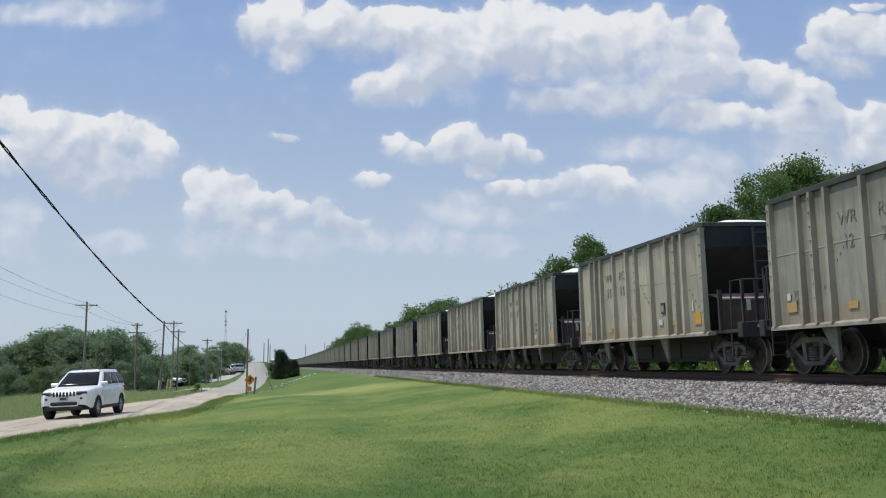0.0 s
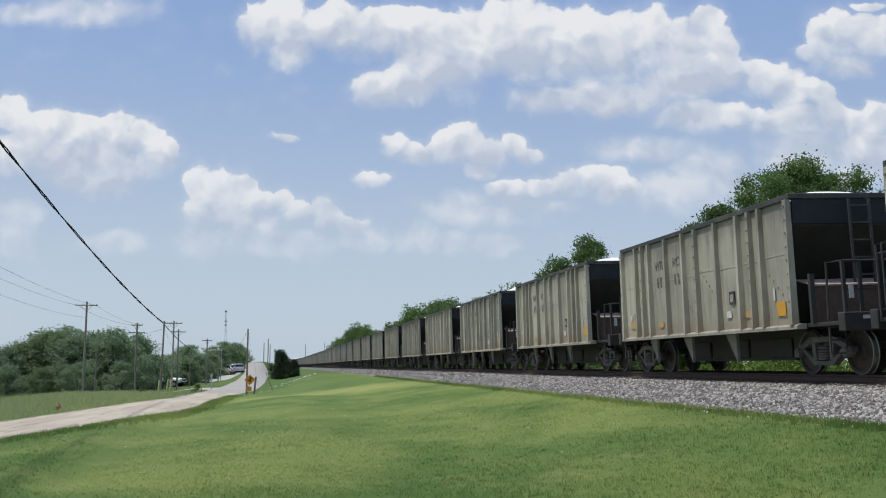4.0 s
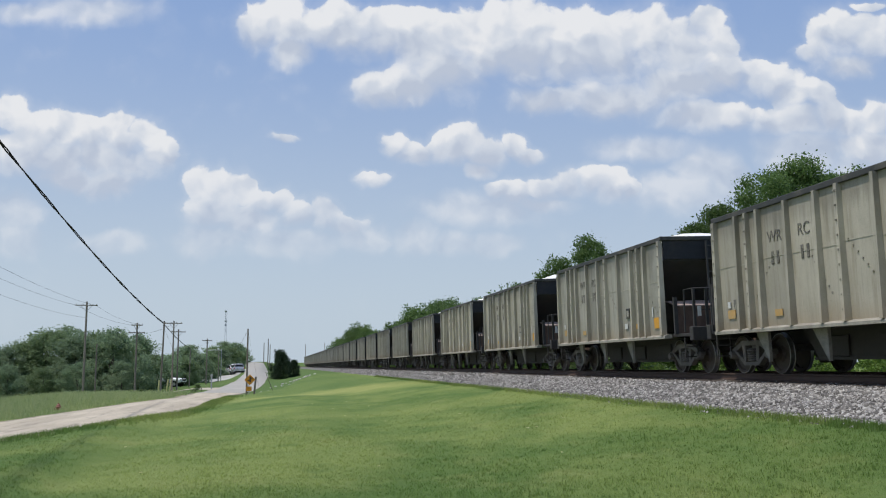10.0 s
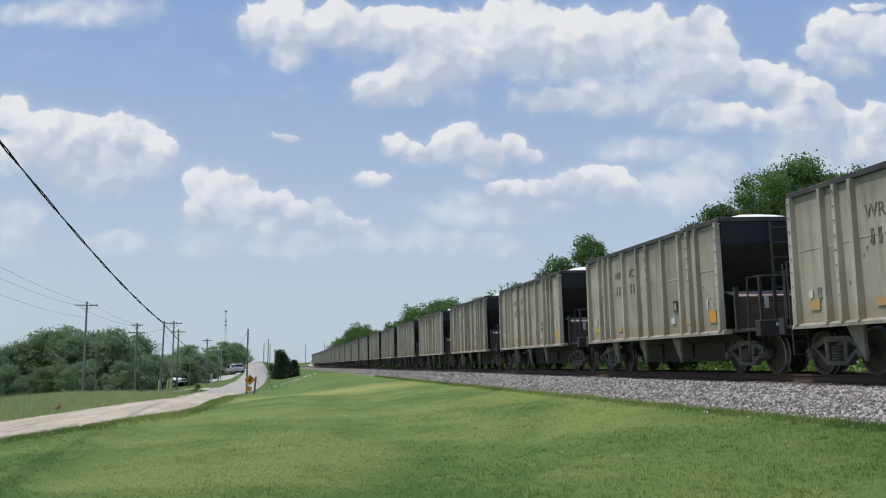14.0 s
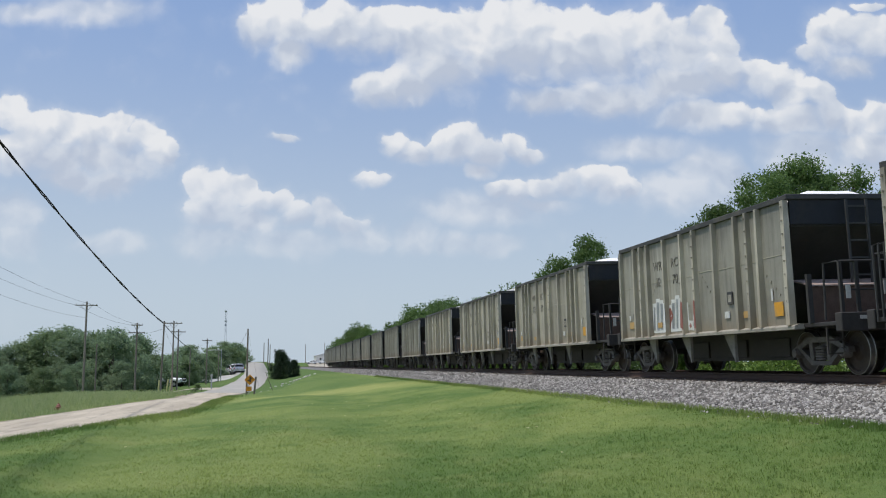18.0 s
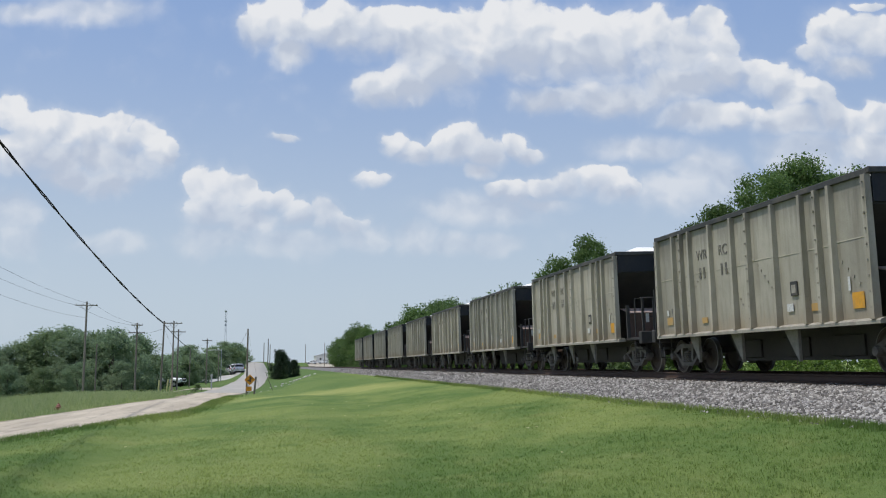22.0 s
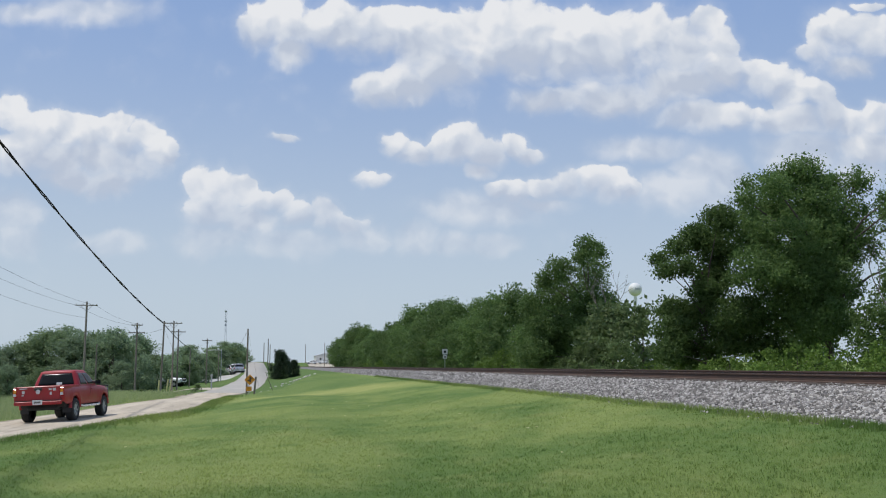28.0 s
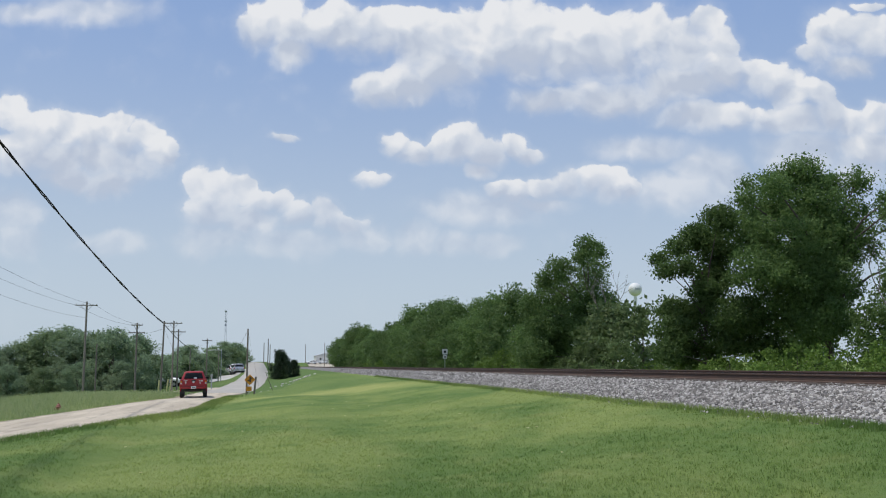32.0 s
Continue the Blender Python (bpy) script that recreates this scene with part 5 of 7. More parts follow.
oak.matrix_basis = pose(24.2, 39.0, -0.2, 0, 0, -AZ)
elm.matrix_basis = pose(19.04, 40.5, -0.2, 0, 0, -AZ)
ash.matrix_basis = pose(22.0, 65.5, -0.2, 0, 0, -AZ)
plant(hack_b, 25.5, 30.0, 0.80, 10)
plant(hack_a, 24.2, 33.6, 0.66, 130)
plant(hack_b, 29.0, 37.0, 0.80, 250)
plant(hack_a, 26.5, 44.0, 0.75, 80)
plant(hack_b, 24.5, 75.5, 0.85, 200)
plant(hack_a, 21.5, 72.5, 0.80, 20)
for i, (y, k) in enumerate([(84, 0.92), (91, 0.86), (99, 0.84), (107, 0.90), (116, 0.98), (125, 1.05), (134, 1.12), (145, 1.08), (156, 1.02), (169, 0.95), (182, 0.90), (196, 0.92), (212, 0.95), (232, 1.1), (252, 1.35), (272, 1.25), (296, 1.15), (322, 1.1)]):
    plant(hack_a if i % 2 else hack_b, 21.2 + random.uniform(-0.8, 1.2), y, k * 1.2, i * 73, wide=k * (1.05 + y / 900))
for i in range(2, 12):                           # second row that closes the gaps
    plant(hack_b if i % 2 else hack_a, 28 + random.uniform(-1, 2), 58 + i * 22, 0.85 + 0.01 * i, i * 51)
for i, (x, y, k) in enumerate([(19.0, 29.5, 0.75), (18.6, 32.0, 0.85), (18.8, 35.0, 0.8), (19.2, 38.5, 0.7), (19.4, 27.0, 0.85), (18.7, 42.0, 0.6), (19.0, 47.0, 0.62), (18.9, 79.5, 1.15), (19.0, 83, 0.9), (18.8, 168, 1.0), (19.0, 190, 1.1)]):
    plant(shrub_a, x, y, k, i * 67)
for i, (x, y, k) in enumerate([(19.2, 52, 0.9), (19.0, 56, 0.95), (19.5, 60.5, 0.8), (20.8, 57.5, 1.85), (21.4, 54.0, 1.70), (22.6, 61.0, 1.85), (19.0, 66, 0.7), (18.8, 72, 0.6), (19.0, 90, 0.8), (18.8, 98, 0.7), (19.0, 110, 0.8), (18.9, 122, 0.8), (19, 136, 0.85), (18.9, 150, 0.9), (19.2, 44, 0.7), (19.3, 63, 0.6), (18.9, 215, 1.0), (19, 240, 1.1)]):
    plant(shrub_b, x, y, k, i * 59)
plant(cedar, 0.55, 150, 1.10, 0, -0.15, 0.74)
plant(shrub_b, -6.6, 84, 0.28, 20)
plant(cedar, 2.6, 153, 0.66, 120, -0.1, 0.50)

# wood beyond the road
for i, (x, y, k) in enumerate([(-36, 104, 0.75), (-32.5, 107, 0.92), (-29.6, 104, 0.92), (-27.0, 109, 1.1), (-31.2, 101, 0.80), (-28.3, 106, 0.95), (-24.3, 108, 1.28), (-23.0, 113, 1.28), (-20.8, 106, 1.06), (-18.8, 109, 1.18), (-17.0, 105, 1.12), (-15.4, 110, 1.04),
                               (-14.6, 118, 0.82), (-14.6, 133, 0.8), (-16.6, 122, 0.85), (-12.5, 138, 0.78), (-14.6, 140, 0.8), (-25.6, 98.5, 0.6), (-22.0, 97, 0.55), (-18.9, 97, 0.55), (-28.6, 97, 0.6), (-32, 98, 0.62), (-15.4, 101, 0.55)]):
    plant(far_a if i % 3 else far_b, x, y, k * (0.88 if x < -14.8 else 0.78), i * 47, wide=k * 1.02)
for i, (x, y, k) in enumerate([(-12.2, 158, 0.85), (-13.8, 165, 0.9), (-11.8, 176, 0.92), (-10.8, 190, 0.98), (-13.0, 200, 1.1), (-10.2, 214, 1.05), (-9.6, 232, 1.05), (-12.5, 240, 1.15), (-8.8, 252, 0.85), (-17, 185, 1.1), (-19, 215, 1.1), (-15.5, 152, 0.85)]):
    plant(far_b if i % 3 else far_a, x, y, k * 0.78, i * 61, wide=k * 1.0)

# leafless trees with forked grey branches
def fork(root, p, d, length, r, depth, rnd):
    q = p + d * length
    mid = p + d * length * 0.5 + Vector((rnd.uniform(-1, 1), rnd.uniform(-1, 1), rnd.uniform(-0.4, 1))) * length * 0.08
    part("branch", bar([p, mid, q], r * 0.7, 5, r * 0.4), M["twig"], root)
    if depth:
        for _ in range(2 + (rnd.random() > 0.5)):
            e = (d + Vector((rnd.uniform(-0.8, 0.8), rnd.uniform(-0.8, 0.8), rnd.uniform(-0.2, 0.7)))).normalized()
            fork(root, q, e, length * rnd.uniform(0.55, 0.8), r * 0.6, depth - 1, rnd)


def bare_tree(x, y, h, dirs, length, seed, depth):
    t = thing("bare_tree", "leafless dead tree with forked grey branches", "tree", at=pose(x, y, ground_z(x, y)))
    part("trunk", bar([(0, 0, -0.2), (0.1, 0, h * 0.5), (0.35, -0.1, h)], 0.09, 8, 0.06), M["twig"], t)
    rnd = random.Random(seed)
    for d in dirs:
        fork(t, Vector((0.35, -0.1, h - 0.1)), Vector(d).normalized(), length, 0.05, depth, rnd)


bare_tree(21.2, 60.6, 3.9, ((0.45, -0.3, 0.85), (-0.4, 0.2, 0.9), (0.15, 0.4, 0.9)), 1.5, 4, 3)
bare_tree(20.4, 29.3, 2.6, ((0.6, -0.6, 0.6), (-0.3, 0.3, 0.9), (0.3, -0.2, 0.9)), 1.3, 9, 3)


# ---- poles, wires and masts ----
POLES = "utility poles along the road"


def crossarm(parent, z, half, turn=0, pins=4):
    arm = part("crossarm", slab(-half, half, -0.04, 0.04, -0.045, 0.045, 0.01), M["wood"], parent, at=pose(0, -0.13, z, 0, 0, turn))
    for i in range(pins):
        x = -half * 0.92 + 2 * half * 0.92 * i / (pins - 1)
        part("insulator", lathe([(0.04, 0.015), (0.06, 0.035), (0.11, 0.04), (0.14, 0.02), (0.15, 0.01)], 8, "z"), M["porcelain"], arm, at=pose(x, 0, 0))
    return arm


def utility_pole(x, y, top, r=0.14, arms=(), lean=0.0, label="tall weathered wooden utility pole"):
    base = ground_z(x, y)
    p = thing("utility_pole", label, "utility pole", POLES, pose(x, y, base, 0, lean, 0))
    h = top - base
    part("shaft", bar([(0, 0, -0.4), (0, 0, h * 0.5), (0, 0, h)], r * 0.66, 10, r * 0.5), M["wood"], p)
    for z, half, turn in arms:
        crossarm(p, h + z, half, turn)
        part("brace", bar([(-half * 0.5, -0.12, h + z - 0.04), (0, -0.12, h + z - 0.55)], 0.018, 5), M["galv"], p)
        part("brace", bar([(half * 0.5, -0.12, h + z - 0.04), (0, -0.12, h + z - 0.55)], 0.018, 5), M["galv"], p)
    return p


utility_pole(-17.40, 92, 6.1, 0.17, ((-0.35, 0.98, 0),), label="tall weathered wooden pole with one crossarm")
utility_pole(-17.07, 96, 2.3, 0.12, label="short bare wooden pole before the trees")
utility_pole(-13.28, 95, 4.3, 0.15, ((-0.22, 0.52, 0), (-0.95, 0.75, 12)), label="wooden utility pole with two short crossarms")
utility_pole(-9.43, 82, 3.9, 0.13, (), 1.2, "plain wooden pole carrying the lashed cable")
utility_pole(-10.40, 100, 4.75, 0.14, ((-0.25, 0.85, 0),), label="dark wooden utility pole with one crossarm")
utility_pole(-11.10, 112, 4.35, 0.15, ((-0.3, 0.85, 25),), label="wooden utility pole with a skewed crossarm")
utility_pole(-11.30, 130, 2.55, 0.12, (), label="short wooden pole by the side street")
utility_pole(-9.30, 132, 3.85, 0.15, ((-0.25, 0.65, 10),), label="wooden utility pole with a small crossarm")
utility_pole(-8.90, 152, 2.7, 0.12, (), label="thin wooden pole beside the street")
utility_pole(-9.2, 5.0, 11.6, 0.16, (), label="tall wooden pole carrying the lashed cable")
utility_pole(-2.19, 73, 2.97, 0.115, (), label="single dark wooden pole at the road's edge")
for x, y, top, r in ((-2.4, 260, 7.5, 0.22), (-3.6, 268, 6.6, 0.2), (-1.9, 262, 6.0, 0.2), (20.4, 420, 10.3, 0.22), (13.9, 480, 11.0, 0.25), (-7.5, 250, 6.8, 0.2), (-6.8, 225, 6.2, 0.18)):
    utility_pole(x, y, top, r, (), label="far wooden pole against the sky")


def wire(name, a, b, sag, r, label, n=14, twist=0.0):
    t = thing(name, label, "cable")
    a, b = Vector(a), Vector(b)
    pts = []
    for i in range(n + 1):
        k = i / n
        p = a.lerp(b, k) - Vector((0, 0, sag * 4 * k * (1 - k)))
        pts.append(p)
    if not twist:
        part("strand", bar(pts, r, 5), M["wire"], t)
    else:
        for j in (0, 1):
            q = [p + Vector((math.cos(i * 0.28 + j * 3.1) * twist, 0, math.sin(i * 0.28 + j * 3.1) * twist + 0.03 * noise.noise((i * 0.7, j, 0)))) for i, p in enumerate(pts)]
            part("strand", bar(q, r, 6), M["wire"], t)
    return t


wire("lashed_cable", (-9.2, 5.0, 11.3), (-9.43, 82, 3.78), 1.0, 0.027, "thick twisted black cable hung between poles", 130, 0.030)
wire("lashed_cable", (-9.43, 82, 3.78), (-11.30, 130, 2.5), 0.25, 0.024, "twisted black cable running on to a short pole", 40, 0.014)
for z0, z1, x0 in ((8.3, 5.75, -18.3), (8.1, 5.75, -16.6), (6.6, 4.6, -17.4)):
    wire("power_line", (x0 + 0.4, 30, z0), (x0, 92, z1), 0.9, 0.008, "thin power line sagging between utility poles")
for x0, x1 in ((-18.3, -13.8), (-16.6, -12.8)):
    wire("power_line", (x0, 92, 5.75), (x1, 95, 4.1), 0.3, 0.008, "thin power line sagging between utility poles")
wire("power_line", (-13.28, 95, 3.3), (-10.4, 100, 4.5), 0.3, 0.008, "thin power line sagging between utility poles")
wire("service_wire", (-2.19, 73, 2.85), (-8.9, 152, 2.6), 1.5, 0.010, "slack black service wire across the street")
wire("service_wire", (-2.19, 73, 2.8), (-1.2, 74, -1.9), 0.0, 0.003, "thin guy wire of the roadside pole")
wire("guy_wire", (-9.43, 82, 3.6), (-6.9, 81, -1.9), 0.0, 0.007, "thin steel guy wire of a pole")

splice = thing("splice_case", "dark splice case clamped on the lashed cable", "splice case", at=pose(-9.363, 59.6, 5.14, -4.3, 0, 0))
part("case", lathe([(-0.42, 0.03), (-0.36, 0.055), (0.36, 0.055), (0.42, 0.03)], 10, "y"), M["wire"], splice)
for y in (-0.3, 0.3):
    part("clamp", slab(-0.062, 0.062, y - 0.025, y + 0.025, -0.062, 0.062, 0.01), M["galv"], splice)
light = thing("street_light", "slim street light with a pale arm", "street light", at=pose(-8.4, 150, ground_z(-8.4, 150)))
zt = 2.6 - ground_z(-8.4, 150)
part("post", bar([(0, 0, -0.3), (0, 0, zt + 0.3)], 0.07, 8, 0.05), M["galv"], light)
part("arm", bar([(0, 0, zt), (-1.0, 0, zt + 0.05), (-2.0, 0, zt)], 0.05, 6), M["sign_white"], light)
part("lamp_head", slab(-0.62, -0.34, -0.14, 0.14, zt - 0.02, zt + 0.30, 0.03), M["sign_white"], light)

# lattice mast
mast = thing("radio_mast", "slender grey lattice radio mast on the horizon", "radio mast", at=pose(-26.3, 500, 4.0))
for i in range(3):
    a = 2 * math.pi * i / 3
    part("mast_leg", bar([(0.55 * math.cos(a), 0.55 * math.sin(a), -1.5), (0.4 * math.cos(a), 0.4 * math.sin(a), 24.8)], 0.07, 6), M["galv"], mast)
for i in range(12):
    z = 1.0 + 2.0 * i
    a, b = 2 * math.pi * i / 3, 2 * math.pi * (i + 1) / 3
    part("brace", bar([(0.5 * math.cos(a), 0.5 * math.sin(a), z), (0.5 * math.cos(b), 0.5 * math.sin(b), z + 2.0)], 0.06, 5), M["galv"], mast)
for z, w in ((23.6, 0.55), (18.6, 0.6), (16.5, 0.5)):
    part("antenna", slab(-w, w, -0.25, 0.25, z, z + 0.9, 0.05), M["galv"], mast)

# water tower far beyond the trees
tower = thing("water_tower", "white spherical water tower behind the trees", "water tower", at=pose(156.0, 400, ground_z(156, 400)))
prof = [(-3.0 * math.cos(math.pi * i / 14), max(0.05, 3.0 * math.sin(math.pi * i / 14))) for i in range(15)]
part("tank", lathe(prof, 28, "z"), M["tank"], tower, smooth=True, at=pose(0, 0, 34.0 - ground_z(156, 400)))
part("stem", lathe([(0, 1.6), (3, 0.8), (31.4, 0.7), (32.2, 1.3)], 16, "z"), M["tank"], tower)
part("letter_band", slab(-1.2, 1.2, -3.02, -2.9, -0.28, 0.28), M["galv"], tower, at=pose(0, 0, 34.0 - ground_z(156, 400)))

# ---- signs and roadside things ----
sg = thing("warning_sign", "orange diamond road sign with a small plate below", "road sign", at=pose(-1.98, 71.6, ground_z(-1.98, 71.6), 0, 0, 8))
hz = -1.36 - ground_z(-1.98, 71.6) + 0.55
bm = bmesh.new()
prism(bm, [(0, -0.40), (0.40, 0), (0, 0.40), (-0.40, 0)], -0.012, 0.012, "y")
part("diamond_plate", bm, M["diamond"], sg, at=pose(0.05, 0, hz, 0, 0, 0))
bm = bmesh.new()
for x, z, w, h in ((0.02, 0.02, 0.10, 0.42), (0.14, 0.12, 0.14, 0.07), (-0.10, -0.05, 0.12, 0.07)):
    box(bm, x - w / 2, x + w / 2, -0.02, -0.012, z - h / 2, z + h / 2)
part("symbol", bm, M["trim_black"], sg, "black road symbol", at=pose(0.05, 0, hz))
part("small_plate", slab(-0.2, 0.2, -0.012, 0.012, -0.16, 0.16), M["diamond"], sg, at=pose(0.0, 0, hz - 0.66))
part("post", slab(-0.03, 0.03, 0.014, 0.06, -0.3, hz + 0.3), M["galv"], sg)
stub = thing("stub_post", "short leaning dark timber post", "post", at=pose(-1.62, 72.4, ground_z(-1.62, 72.4), 0, 5, 0))
part("timber", slab(-0.07, 0.07, -0.07, 0.07, -0.3, 1.28, 0.015), M["wood"], stub)
part("bolt", lathe([(-0.09, 0.01), (-0.09, 0.03), (-0.06, 0.03), (-0.06, 0.01)], 8, "y"), M["galv"], stub, at=pose(0, 0, 1.0))
stake = thing("survey_stake", "thin pale leaning survey stake", "stake", at=pose(-0.3, 76, ground_z(-0.3, 76), 0, -22, 0))
part("lath", slab(-0.02, 0.02, -0.01, 0.01, -0.2, 1.5), M["wood"], stake)

hyd = thing("fire_hydrant", "small faded red fire hydrant in tall grass", "fire hydrant", at=pose(-10.57, 50, ground_z(-10.57, 50) - 0.27))
part("barrel", lathe([(-0.1, 0.13), (0.04, 0.13), (0.05, 0.10), (0.42, 0.10), (0.44, 0.14), (0.48, 0.14), (0.50, 0.11)], 14, "z"), M["hydrant"], hyd)
part("bonnet", lathe([(0.50, 0.115), (0.56, 0.09), (0.60, 0.05), (0.62, 0.03), (0.67, 0.03), (0.67, 0.01)], 14, "z"), M["hydrant"], hyd)
for a in (0, 90, 180):
    part("nozzle", lathe([(0.08, 0.05), (0.17, 0.05), (0.17, 0.065), (0.21, 0.065), (0.21, 0.01)], 10), M["hydrant"], hyd, at=pose(0, 0, 0.34, 0, 0, a))

for x, y, ln in ((-9.74, 83.0, 4), (-9.12, 83.2, 8), (-8.88, 83.6, 6)):
    g = thing("guy_guard", "yellow plastic guard over a pole guy", "guy guard", "guards at the poles", pose(x, y, ground_z(x, y), 0, ln, 0))
    part("sleeve", lathe([(-0.1, 0.05), (1.25, 0.06), (1.27, 0.03)], 8, "z"), M["yellow"], g)
mb = thing("street_marker", "grey utility marker post by the side street", "marker post", at=pose(-6.18, 95, ground_z(-6.18, 95)))
part("post", slab(-0.06, 0.06, -0.04, 0.04, -0.2, 1.2, 0.01), M["galv"], mb)
part("cap", slab(-0.13, 0.13, -0.06, 0.06, 1.2, 1.40, 0.02), M["galv"], mb)

rs = thing("milepost_sign", "small white railway sign on a thin post", "railway sign", at=pose(16.6, 94.5, ground_z(16.6, 94.5)))
zz = 1.55 - ground_z(16.6, 94.5)
part("post", slab(-0.03, 0.03, 0.012, 0.06, -0.3, zz + 0.3), M["galv"], rs)
part("panel", slab(-0.27, 0.27, -0.01, 0.01, zz - 0.2, zz + 0.33), M["sign_white"], rs)
part("panel", slab(-0.2, 0.2, -0.01, 0.01, zz - 0.62, zz - 0.28), M["sign_white"], rs)
part("numeral_bar", slab(-0.12, 0.12, -0.016, -0.01, zz - 0.06, zz + 0.18), M["trim_black"], rs)
part("numeral_bar", slab(-0.10, 0.10, -0.016, -0.01, zz - 0.52, zz - 0.38), M["trim_black"], rs)


def rock(x, y, s, seed):
    r = random.Random(seed)
    bm = bmesh.new()
    bmesh.ops.create_icosphere(bm, subdivisions=1, radius=s)
    for v in bm.verts:
        v.co *= r.uniform(0.65, 1.15)
        v.co.z *= 0.5
        v.co.x *= 1.25
    return tagged(part("riprap_rock", bm, M["riprap"], at=pose(x, y, ground_z(x, y) + s * 0.15, r.uniform(-15, 15), r.uniform(-15, 15), r.uniform(0, 360))), "pale broken riprap rock on the embankment", "rock", "riprap on the embankment slope")


for i in range(34):
    k = i / 33
    x, y = -0.1 + 5.2 * k ** 1.1 + 0.7 * math.sin(i * 2.3), 98.5 + 37.0 * k + 4.0 * math.cos(i * 1.7)
    rock(x, y, 0.12 + 0.20 * math.sin(i * 3.1) ** 4, i)
for i, (x, y) in enumerate(((-1.2, 78), (-0.6, 78.5), (-1.7, 77.6))):
    rock(x, y, 0.14, 40 + i)


# ---- side street, lots and buildings ----
def flat_patch(name, pts, mat, label, lift=0.035):
    """A ground-hugging paved patch with an uneven edge."""
    bm = bmesh.new()
    c = Vector((sum(p[0] for p in pts) / len(pts), sum(p[1] for p in pts) / len(pts)))
    ring = []
    n = len(pts)
    for i in range(n):
        a, b = Vector(pts[i]), Vector(pts[(i + 1) % n])
        for k in range(10):
            ring.append(a.lerp(b, k / 10))
    rows = []
    for f in (1.0, 0.8, 0.6, 0.4, 0.2, 0.04):
        row = []
        for i, p in enumerate(ring):
            q = c + (p - c) * (f + (0.03 * noise.noise((i * 0.7, 0, 2)) if f == 1.0 else 0))
            row.append(bm.verts.new((q.x, q.y, ground_z(q.x, q.y) + lift)))
        rows.append(row)
    m = len(ring)
    for a, b in zip(rows, rows[1:]):
        for i in range(m):
            bm.faces.new((a[i], a[(i + 1) % m], b[(i + 1) % m], b[i]))
    bm.faces.new(rows[-1])
    ob = part(name, bm, mat)
    return tagged(ob, label, "pavement", kind="structure")


flat_patch("side_street", [(-5.5, 92), (-5.0, 99), (-14, 104), (-30, 107), (-30, 101), (-14, 97)], M["gravel_lot"], "pale gravel side street joining the road")
flat_patch("parking_lot", [(-6.0, 158), (-5.6, 188), (-13, 188), (-13, 158)], M["concrete"], "pale parking lot beside the street")
flat_patch("far_lot", [(14, 430), (34, 430), (40, 520), (14, 520)], M["gravel_lot"], "pale far lot beyond the railway bend", 0.3)


def house(x, y, w, d, h, turn, wall, roof, label):
    b = thing("house", label, "building", "far buildings", pose(x, y, ground_z(x, y), 0, 0, turn))
    part("wall", slab(-w / 2, w / 2, -d / 2, d / 2, -0.8, h), wall, b)
    part("roof", plate([(-w / 2 - 0.4, h), (w / 2 + 0.4, h), (w / 2 + 0.4, h + 0.15), (0, h + w * 0.16), (-w / 2 - 0.4, h + 0.15)], -d / 2 - 0.4, d / 2 + 0.4, "y"), roof, b)
    for i in range(3):
        wx = -w * 0.32 + w * 0.32 * i
        win = part("window", slab(-0.5, 0.5, -0.03, 0.03, -0.6, 0.6), M["white_wall"], b, at=pose(wx, -d / 2 - 0.02, h * 0.55))
        part("pane", slab(-0.42, 0.42, -0.045, -0.03, -0.52, 0.52), M["glass"], win)
    return b


house(27, 520, 14, 9, 3.6, 5, M["white_wall"], M["roof_metal"], "far white shed beyond the railway bend")
house(38, 560, 16, 10, 5.0, 0, M["concrete"], M["roof_metal"], "far pale warehouse on the skyline")


# ---- vehicles ----
# local space: y forwards, x to its right, z up from the road
def along_y(rows, y):
    """Linear reading of (y, value) rows."""
    if y <= rows[0][0]:
        return rows[0][1]
    for (a, p), (b, q) in zip(rows, rows[1:]):
        if y <= b:
            k = (y - a) / (b - a)
            return p + (q - p) * k
    return rows[-1][1]


